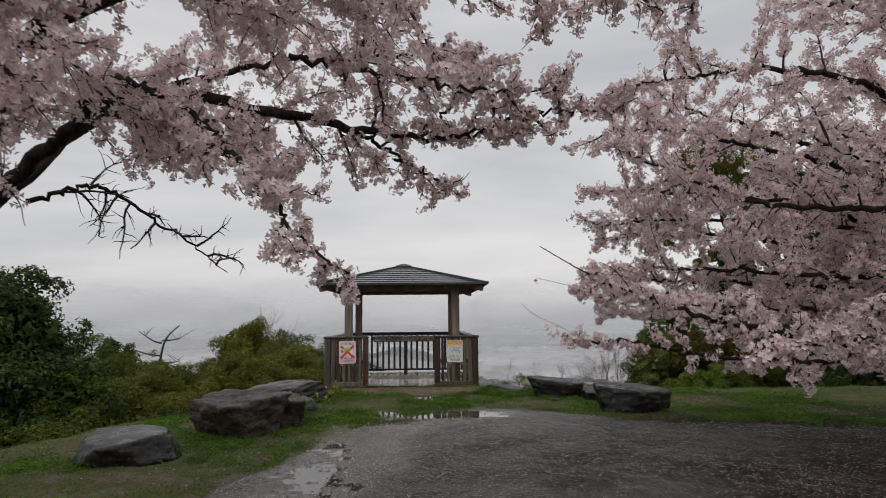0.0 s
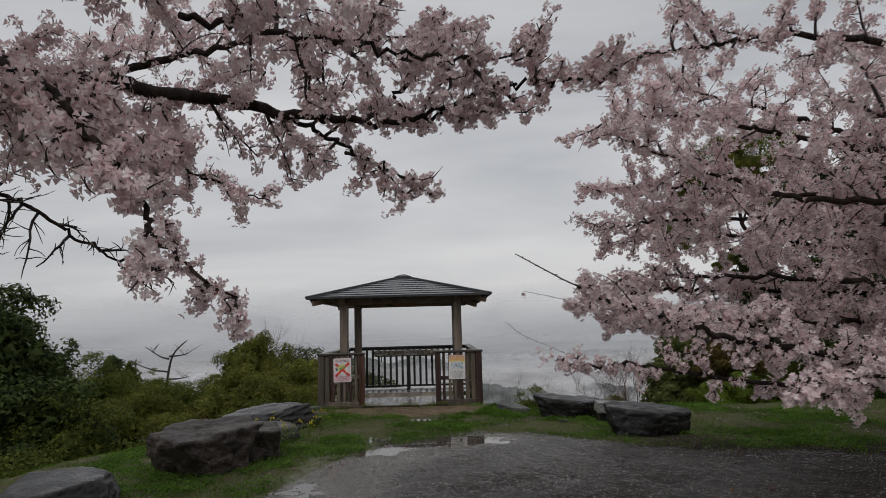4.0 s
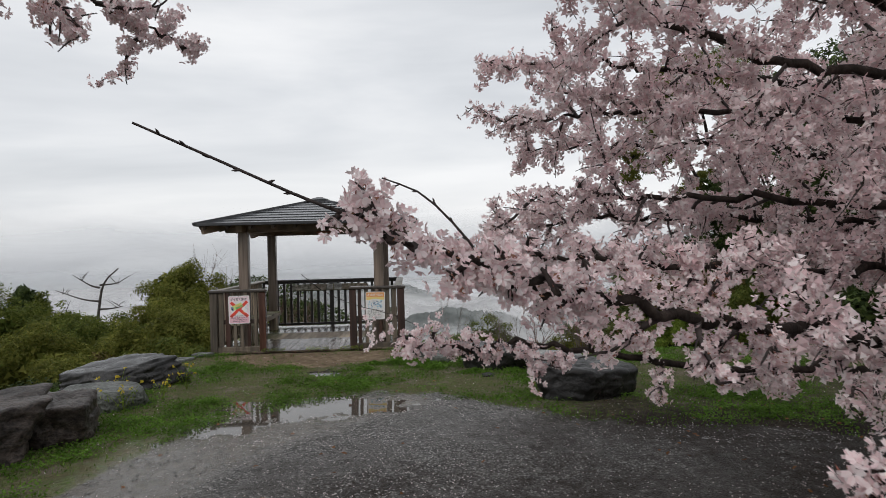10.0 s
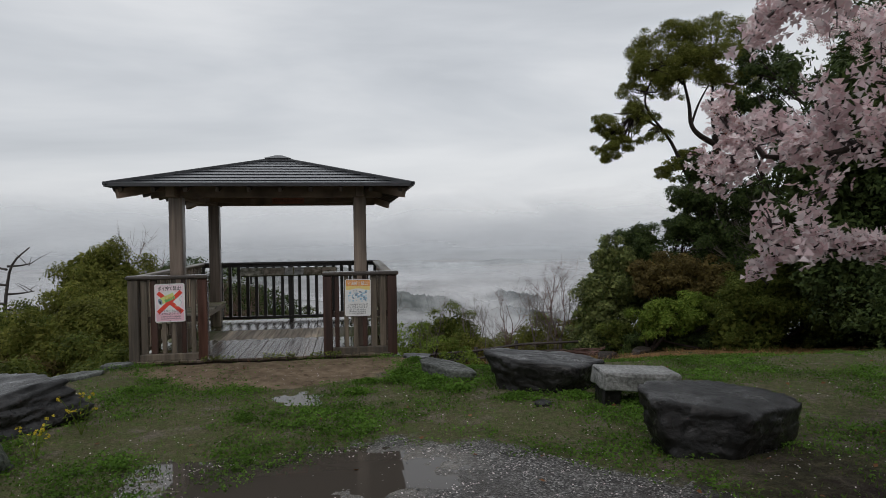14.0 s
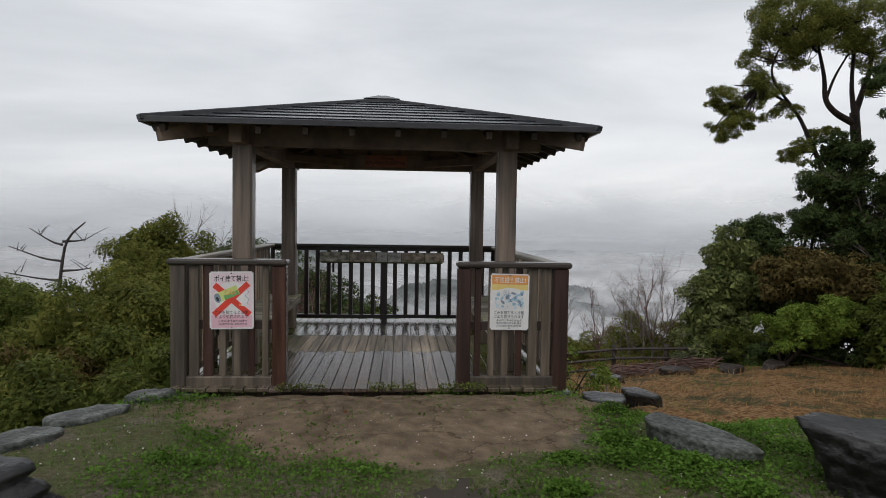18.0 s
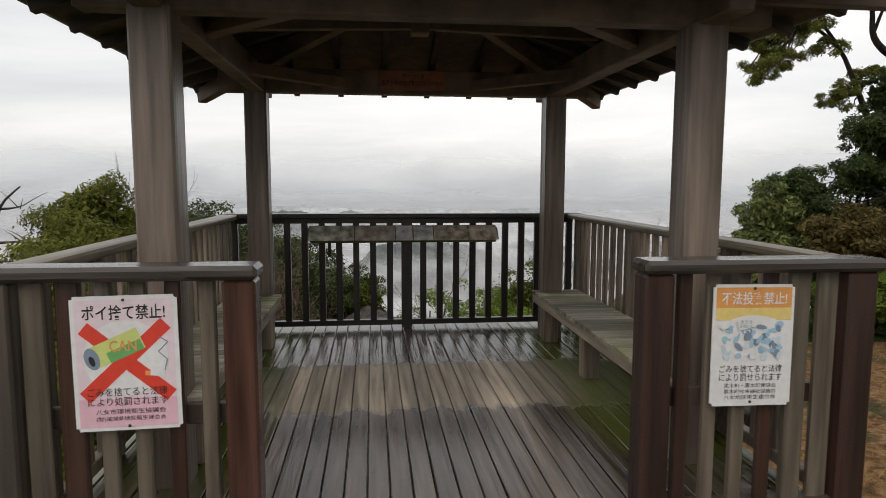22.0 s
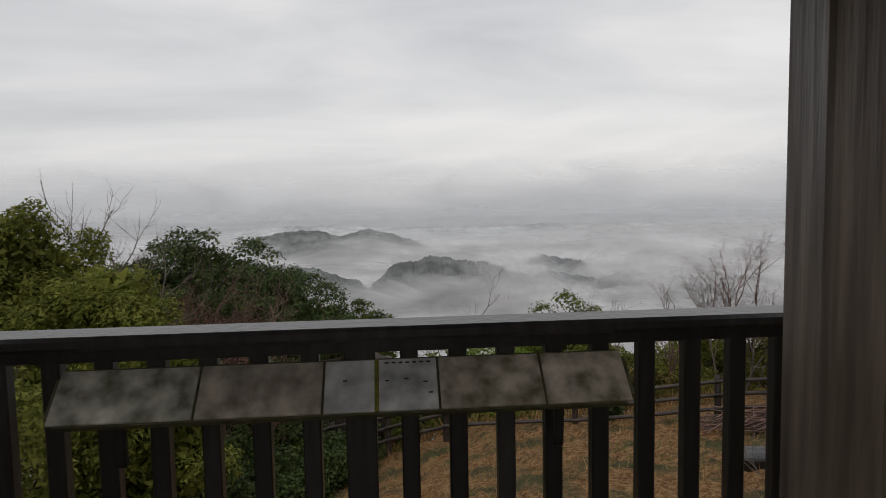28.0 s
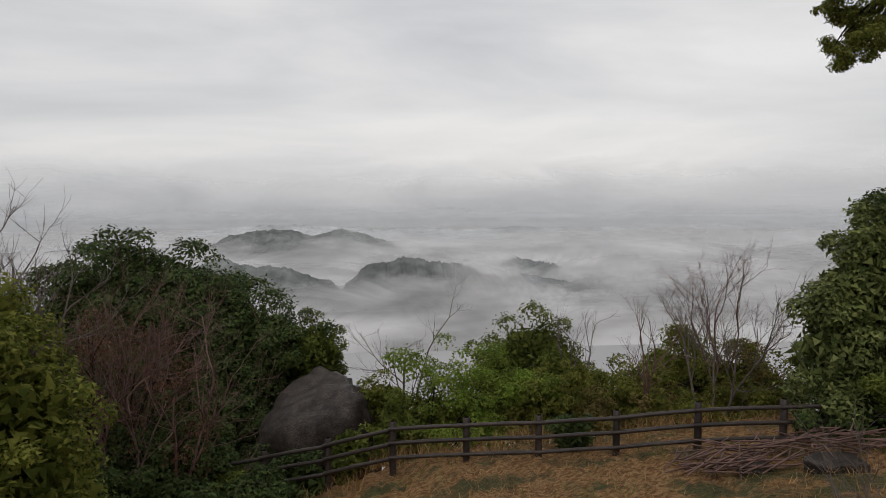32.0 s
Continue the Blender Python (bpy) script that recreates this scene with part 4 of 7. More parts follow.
lettering("ごみを捨てると法律", -0.14, 0.130, 0.28, 0.032, M_INK, s1, 0.0042)
lettering("により処罰されます", -0.14, 0.094, 0.28, 0.032, M_INK, s1, 0.0042)
lettering("八女市環境衛生協議会", -0.115, 0.062, 0.245, 0.020, M_INK, s1, 0.0030)
lettering("(財)福岡県地区衛生連合会", -0.115, 0.034, 0.245, 0.020, M_INK, s1, 0.0030)

s2 = sign_board("dumping_sign", "faded orange and white no-dumping sign with a blue drawing", 0.348, 0.50, (1.229, 0.022, 0.496), 0.6, M_WHITE)
flat("print_field", rect(-0.162, 0.162, 0.40, 0.488), M_ORANGE, s2, 0.0012)
flat("print_field", rect(-0.162, 0.162, 0.355, 0.405), M_SIGNYELLOW, s2, 0.0015)
flat("print_field", oval(0.0, 0.29, 0.155, 0.085), M_WHITE, s2, 0.0018)
rng = np.random.default_rng(5)
for i in range(60):
    cx, cz = rng.uniform(-0.125, 0.125), rng.uniform(0.20, 0.335)
    flat("heap_drawing", oval(cx, cz, rng.uniform(0.008, 0.026), rng.uniform(0.006, 0.018), rng.uniform(0, 3), 9), (M_SKYB, M_SKYP, M_SKYB, M_STEEL, M_WHITE)[i % 5], s2, 0.0020 + 0.0001 * i)
flat("placard_drawing", strip((-0.07, 0.335), (0.005, 0.352), 0.045), M_WHITE, s2, 0.0080)
lettering("まちを", -0.058, 0.342, 0.050, 0.014, M_STEEL, s2, 0.0084)
lettering("きれいに", -0.062, 0.324, 0.060, 0.014, M_STEEL, s2, 0.0084)
lettering("不法投棄禁止!", -0.140, 0.418, 0.28, 0.052, M_WHITE, s2, 0.0024, 0.012)
lettering("ごみを捨てると法律", -0.138, 0.140, 0.27, 0.030, M_INK, s2, 0.0024)
lettering("により罰せられます", -0.138, 0.104, 0.27, 0.030, M_INK, s2, 0.0024)
lettering("黒木町・黒木町保健会", -0.115, 0.076, 0.225, 0.018, M_INK, s2, 0.0024)
lettering("黒木町社会福祉協議会", -0.115, 0.052, 0.225, 0.018, M_INK, s2, 0.0024)
lettering("八女地区衛生連合会", -0.115, 0.028, 0.225, 0.018, M_INK, s2, 0.0024)

plaque = thing("plaque", "red-brown wooden plaque with dark lettering on the back beam", "plaque", at=(0.045, PB - 0.078, BEAM_Z + 0.035))
part("panel", block(-0.28, 0.28, 0, 0.016, 0, 0.16, 0.004), M_PLAQUE, plaque)
lettering("平成十七年度", -0.09, 0.098, 0.19, 0.034, M_ROUTED, plaque, 0.001)
lettering("電源立地地域対策交付金交付施設", -0.26, 0.034, 0.52, 0.044, M_ROUTED, plaque, 0.001)

# panorama board, long, tilted, of stained tiles
M_TILE = [material("stained_panorama_tile", c, 0.42, vary=0.55, scale=13, second=s, stain=0.3, detail=10, bump=0.1) for c, s in
          (((0.24, 0.23, 0.13), (0.74, 0.71, 0.62)), ((0.44, 0.37, 0.29), (0.66, 0.58, 0.48)), ((0.70, 0.70, 0.67), (0.82, 0.81, 0.78)), ((0.26, 0.22, 0.10), (0.74, 0.64, 0.54)))]
M_MOSS = material("joint_moss", (0.17, 0.15, 0.02), 0.8, vary=0.4, scale=40, bump=0.3)
M_BOARD = material("mossy_board_edge", (0.09, 0.085, 0.04), 0.6, vary=0.4, scale=15)
pano = thing("panorama_board", "long tilted viewpoint board of stained mossy tiles", "information board", at=(0.0, 3.556, 0.853))
pano.rotation_euler = (-math.atan2(0.135, 0.138), 0, 0)
bm = block(-0.90, 0.885, 0, 0.022, 0, 0.192, 0.0)
verticals = [e for e in bm.edges if abs(e.verts[0].co.y - e.verts[1].co.y) > 0.001]
bmesh.ops.bevel(bm, geom=verticals, offset=0.03, segments=4, affect="EDGES")
part("backing", bm, M_BOARD, pano)
edges = (-0.892, -0.47, -0.09, 0.075, 0.268, 0.60, 0.876)
for i in range(6):
    a, c = edges[i] + 0.004, edges[i + 1] - 0.004
    bm = block(a, c, -0.006, 0.004, 0.007, 0.185, 0.002)
    part("tile", bm, M_TILE[(0, 1, 2, 2, 3, 3)[i]], pano)
part("moss_strip", block(0.068, 0.082, -0.0075, 0.0, 0.007, 0.185, 0.001), M_MOSS, pano, "yellow-green moss in a joint")
for i in range(7):
    flat("printed_line", rect(0.10 + 0.022 * i, 0.113 + 0.022 * i, 0.168, 0.174), M_INK, pano, 0.0072)
for x, z in ((0.10, 0.105), (0.16, 0.11), (0.22, 0.098), (0.235, 0.06), (-0.03, 0.11)):
    flat("printed_line", rect(x, x + 0.014, z, z + 0.005), M_INK, pano, 0.0072)
for x in (-0.7, 0.65):
    part("bracket", bar((x, 0.03, 0.05), (x, 0.155, -0.06), 0.03, 0.03), M_BACK, pano)


# ---- rocks ----
def rock(name, label, x0, x1, y0, y1, h, mat, seed, turn=0.0, sharp=0.55, sink=0.08, tilt=(0, 0), strata=0.0, parent=None, detail=5, top=0.62, rugged=0.7, flare=0.0):
    """A weathered block of rock: a broken polyhedron with a flattish top, worn edges and rough faces."""
    bm = bmesh.new()
    bmesh.ops.create_icosphere(bm, subdivisions=detail, radius=1.0)
    off = Vector((seed * 7.3, seed * 3.1, seed * 5.7))
    r = np.random.default_rng(seed * 31)
    n = int(r.integers(5, 8))
    az = np.arange(n) * 2 * np.pi / n + r.uniform(-0.35, 0.35, n) + r.uniform(0, 6)
    side = np.column_stack([np.cos(az), np.sin(az), r.uniform(-0.22, 0.28, n)])
    chips = unit(r.normal(size=(7, 3)) * np.array([1, 1, 0.6]))
    faces = np.vstack([side, [[0.05, -0.06, 1], [0, 0, -1]], chips])
    lims = np.r_[r.uniform(0.80, 1.0, n), top, 0.7, r.uniform(0.92, 1.12, 7)]
    faces = unit(faces)
    power = 42 if sharp < 0.7 else 9
    dirs = np.array([v.co for v in bm.verts])
    reach = (np.clip(dirs @ faces.T / lims, 0, None) ** power).sum(1) ** (-1 / power)
    for v, d, k in zip(bm.verts, dirs, reach):
        q = Vector(d) * float(k) + off
        rough = 0.060 * noise.noise(q * 1.6) + 0.045 * noise.noise(q * 3.7) + 0.026 * noise.noise(q * 8) + 0.014 * noise.noise(q * 19)
        rough += 0.045 * (0.4 - abs(noise.noise(q * 4.6))) + 0.026 * (0.4 - abs(noise.noise(q * 11))) + 0.014 * (0.4 - abs(noise.noise(q * 24)))
        rough -= 0.05 * max(0.0, 0.25 - abs(noise.noise(q * 2.3 + Vector((9, 0, 0))))) * 4 * 0.5
        if strata:
            rough += strata * 0.05 * noise.noise(Vector((q.x * 1.2 + q.z * 2, q.y * 2.2, q.z * 12 - q.x * 3)))
        else:
            rough += 0.02 * noise.noise(Vector((q.x * 1.0, q.y * 1.3, q.z * 9 + q.x * 2)))
        v.co = Vector(d) * float(k) * (1 + rugged * rough)
    co = np.array([v.co for v in bm.verts])
    lo, span = co.min(0), np.ptp(co, axis=0)
    co = (co - lo) / span - [0.5, 0.5, 0]
    cx, cy = (x0 + x1) / 2, (y0 + y1) / 2
    w, dp = x1 - x0, y1 - y0
    co = np.column_stack([co[:, 0] * w, co[:, 1] * dp, co[:, 2] * (h + sink) - sink + co[:, 0] * w * tilt[0] + co[:, 1] * dp * tilt[1]])
    co[:, :2] *= (1 - flare * np.clip(1 - co[:, 2:] / h, 0, 1))
    for v, c in zip(bm.verts, co):
        v.co = c
    ob = part(name, bm, mat, parent, smooth=True)
    ob.matrix_world = pose(cx, cy, float(land(cx, cy)), 0, 0, turn)
    return tagged(ob, label, "rock", "edge rocks")


rock("boulder", "low wet slab of dark rock in the grass", -3.0, -1.95, -8.4, -7.5, 0.28, M_STONE, 3, 12, tilt=(0.06, 0.05))
rock("boulder", "large brown overhanging boulder with a flat top", -2.55, -1.15, -6.9, -5.6, 0.50, M_STONEB, 34, 25, tilt=(0.05, 0.04), top=0.72, rugged=1.5, flare=0.3)
rock("boulder", "brown block of rock behind a larger boulder", -1.95, -1.1, -5.9, -4.9, 0.42, M_STONEB, 5, 10, top=0.75, rugged=1.4, flare=0.15)
rock("boulder", "long dark layered slab with wet grooves", -2.75, -1.12, -3.45, -2.2, 0.36, M_STONE, 6, 14, tilt=(0.13, 0.02), strata=1.4, rugged=1.0)
rock("boulder", "rounded grey rock with lichen beside the grass", -2.2, -1.2, -4.45, -3.65, 0.25, M_STONEL, 7, 15, 0.8)
rock("boulder", "big dark block with a flat grey top", 2.48, 3.80, -2.72, -1.98, 0.35, M_STONE, 8, -6, 0.5, tilt=(-0.04, 0.03), top=0.7, flare=0.1, rugged=0.9)
rock("boulder", "dark boulder with a flat wet top in the grass", 3.18, 4.48, -4.75, -3.95, 0.42, M_STONE, 9, 6, 0.5, tilt=(-0.05, 0.06), flare=0.14, rugged=1.0)
rock("boulder", "flat greenish grey slab in the grass", 1.80, 2.60, -1.83, -1.47, 0.155, M_STONEL, 11, -42, 0.5, tilt=(-0.06, 0), flare=0.1)
rock("boulder", "small dark stone lying in the grass", 2.80, 2.98, -3.1, -2.96, 0.05, M_STONE, 12, detail=3)
rock("boulder", "low flat stone sunk beside the pavilion corner", 1.78, 2.18, -0.55, -0.2, 0.06, M_STONE, 13, detail=4)
rock("boulder", "dark upright stone on the dry slope", 4.05, 4.78, 4.75, 5.25, 0.26, M_STONE, 15, -8, detail=4, tilt=(-0.15, 0))
rock("boulder", "dark stone on the dry slope", 5.35, 6.3, 10.8, 11.4, 0.24, M_STONE, 14, detail=4)
seat = thing("stone_seat", "pale sawn stone slab resting on two rough supports", "seat", at=(3.78, -3.02, float(land(3.78, -3.02))))
seat.rotation_euler = (0, radians(3), radians(-4))
bm = block(-0.36, 0.36, -0.20, 0.20, 0.13, 0.30, 0.01)
bmesh.ops.subdivide_edges(bm, edges=bm.edges, cuts=5, use_grid_fill=True)
for v in bm.verts:
    if v.co.z < 0.285:
        v.co += Vector((noise.noise(v.co * 9), noise.noise(v.co * 9 + Vector((5, 5, 5))), 0.6 * noise.noise(v.co * 7))) * 0.022
part("slab", bm, M_GRANITE, seat, "pale flat stone slab")
for x in (-0.26, 0.27):
    part("support", block(x - 0.09, x + 0.09, -0.13, 0.13, -0.12, 0.14, 0.02), M_STONE, seat)
for i, (x, y, w, tw) in enumerate(((-1.75, -0.35, 0.45, 40), (-1.98, -0.85, 0.6, 50), (-2.15, -1.35, 0.5, 60), (-1.62, -0.02, 0.3, 30))):
    rock("edge_stone", "low grey kerb stone along the drop", x - w / 2, x + w / 2, y - 0.15, y + 0.15, 0.06, M_STONEL, 20 + i, tw, 0.6, detail=4)
rock("great_boulder", "huge brown rounded boulder among shrubs below the fence", -2.3, 1.35, 19.4, 22.6, 3.3, M_STONEB, 17, 8, 0.85, sink=0.9, tilt=(0.36, 0), top=0.95, rugged=1.2)
for i, (x, y, w) in enumerate(((8.6, 13.0, 1.1), (9.9, 12.2, 0.9), (7.6, 13.7, 0.8), (11.0, 12.0, 1.2))):
    rock("slope_rock", "dark mossy rock in the leaf litter", x - w / 2, x + w / 2, y - 0.3, y + 0.3, 0.16, M_STONEB, 40 + i, 20 * i, detail=4)


# ---- log fence below ----
fence = thing("log_fence", "low dark three-rail log fence along the slope", "fence", at=(0, 0, 0))
FX = [-4.4, -2.95, -1.5, -0.05, 1.36, 2.9, 4.4, 6.0, 7.5, 9.2, 11.0]
FY = [18.7, 18.35, 17.95, 17.5, 16.85, 16.5, 16.25, 16.0, 15.45, 15.2, 15.0]
FT = [-4.9, -4.55, -4.18, -3.79, -3.24, -3.10, -3.03, -2.91, -2.62, -2.55, -2.5]
for x, y, z in zip(FX, FY, FT):
    v, f = tubes([(np.array([[x, y, z - 1.35], [x, y, z - 0.5], [x, y, z - 0.015], [x, y, z]]), [0.078, 0.075, 0.072, 0.055])], 10)
    mesh_ob("fence_post", v, f, M_LOG, fence, smooth=True)
for i in range(len(FX) - 1):
    for drop in (0.15, 0.46, 0.78):
        a, c = np.array([FX[i] - 0.1, FY[i] - 0.07, FT[i] - drop]), np.array([FX[i + 1] + 0.1, FY[i + 1] - 0.07, FT[i + 1] - drop])
        v, f = tubes([(np.array([a, a * 0.5 + c * 0.5 + [0, 0, 0.01], c]), [0.042, 0.045, 0.041])], 8)
        mesh_ob("fence_rail", v, f, M_LOG, fence, smooth=True)

# ---- cherry trees ----
CLEAR_Y = [-40, -14.7, -12.2, -10.9, -9.8, -9.0, -7.5, -3]
CLEAR_X = [0.5, 0.9, 1.75, 1.65, 1.35, 1.20, 1.0, 0.3]


def open_way(p, wide=0.26, high=1.98):
    """True where a place lies clear of the walking line under the boughs."""
    xc = np.interp(p[:, 1], CLEAR_Y, CLEAR_X)
    return ~((np.abs(p[:, 0] - xc) < wide) & (p[:, 2] < high) & (p[:, 2] > 1.0))


def offshoot(start, way, length, droop, rng, n=7):
    p, d = [start], unit(way)
    for _ in range(n - 1):
        d = unit(d + rng.normal(0, 0.16, 3) + np.array([0, 0, droop]))
        p.append(p[-1] + d * length / (n - 1))
    return np.array(p)


def bunches(centres, per, k, radius, spread, rng):
    n = len(centres)
    out = unit(rng.normal(size=(n, per, 3)) + np.array([0, 0, -0.25]))
    size = rng.uniform(0.7, 1.25, (n, 1, 1))
    pos = (centres[:, None] + out * size * rng.uniform(0.45, 1.0, (n, per, 1)) * spread).reshape(-1, 3)
    out = out.reshape(-1, 3)
    v, f = petals_mesh(pos, out, radius, rng, k, k < 5)
    return v, f, pos, out


def cherry(name, label, trunk, limbs, seed, spacing=0.15, reach=1.15):
    """limbs: (control points, start radius, bloom 0 to 1, size of the side shoots, first part without shoots, how far the shoots shorten to the tip, their lift, their spacing)."""
    rng = np.random.default_rng(seed)
    root = thing(name, label, "tree", "cherry trees", at=(0, 0, 0))
    line = smooth_line(trunk[0], 20)
    v, f = tubes([(line, np.linspace(trunk[1], trunk[2], 20) * (1 + 0.06 * np.sin(np.arange(20) * 1.7)))], 14)
    mesh_ob("trunk", v, f, M_BARK, root, smooth=True)
    shoots, blooms = [], []
    for ctrl, r0, bloom, size, bare, *more in limbs:
        taper, lift, gap = (*more, *(0.55, 0.12, spacing)[len(more):])
        line = smooth_line(ctrl, 12 * len(ctrl))
        line[1:-1] += rng.normal(0, 0.016, line[1:-1].shape)
        s = np.linspace(0, 1, len(line))
        v, f = tubes([(line, 0.62 * r0 * (1 - s) ** 0.8 + 0.0028)], 9)
        mesh_ob("limb", v, f, M_BARK, root, smooth=True)
        seg = np.linalg.norm(np.diff(line, axis=0), axis=1)
        total = seg.sum()
        run = np.r_[0, np.cumsum(seg)] / total
        for u in np.arange(bare, 1.0, gap / total):
            i = min(np.searchsorted(run, u), len(line) - 2)
            tan = unit(line[min(i + 1, len(line) - 1)] - line[max(i - 1, 0)])
            side = unit(np.cross(tan, rng.normal(size=3)))
            way = tan * 0.55 + side * 0.95 + np.array([0, 0, lift])
            ln = size * reach * rng.uniform(0.45, 1.1) * (1 - taper * u)
            br = offshoot(line[i], way, ln, -0.03 if bloom else -0.08, rng)
            shoots.append((br, np.linspace(0.014, 0.005, 7)))
            if bloom and rng.random() < bloom:
                blooms.append((br, 0.25))
            for j in range(1, 7):
                for _ in range(2):
                    if rng.random() < 0.72:
                        d = unit(br[j] - br[j - 1])
                        tw = offshoot(br[j], d * 0.6 + rng.normal(0, 0.75, 3) + np.array([0, 0, 0.1]), ln * rng.uniform(0.18, 0.48), -0.05, rng, 5)
                        shoots.append((tw, np.linspace(0.0055, 0.0022, 5)))
                        if rng.random() < bloom:
                            blooms.append((tw, 0.0))
        if bloom:
            blooms.append((line[int(len(line) * 0.7):], 0.0))
    shoots = [(p, r) for p, r in shoots if open_way(p, 0.2).all()]
    v, f = tubes(shoots, 3)
    mesh_ob("twig", v, f, M_TWIG, root)["kind"] = "stuff"
    # flower bunches strung along the shoots
    centres = []
    for p, first in blooms:
        ln = np.linalg.norm(np.diff(p, axis=0), axis=1)
        run = np.r_[0, np.cumsum(ln)]
        at = np.arange(first * run[-1] + 0.03, run[-1], 0.062)
        at = at + rng.uniform(-0.02, 0.02, len(at))
        centres.append(np.stack([np.interp(at, run, p[:, a]) for a in range(3)], -1))
    centres = np.concatenate(centres)
    centres += rng.normal(0, 0.014, centres.shape)
    centres = centres[open_way(centres, 0.24, 1.92)]
    far_off = np.abs(centres[:, 0] - np.interp(centres[:, 1], CLEAR_Y, CLEAR_X)) + 0.7 * np.clip(centres[:, 2] - 2.2, 0, 9) > 1.9
    grades = ((centres[~far_off], 7, 5, 0.0185, 0.046), (centres[far_off], 5, 3, 0.0245, 0.050))
    flowers = [bunches(c, per, k, radius, spread, rng) for c, per, k, radius, spread in grades if len(c)]
    for fv, ff, _, _ in flowers:
        mesh_ob("blossom", fv, ff, M_PETAL, root, "pale pink blossom in dense bunches")["kind"] = "stuff"
    pos, out = flowers[0][2], flowers[0][3]
    few = rng.choice(len(pos), len(pos) // 2, replace=False)
    v, f = leaf_mesh(pos[few] - out[few] * 0.012, out[few], 0.016, 0.008, rng)
    mesh_ob("calyx", v, f, M_CALYX, root, "reddish calyxes among the petals")["kind"] = "stuff"
    return root


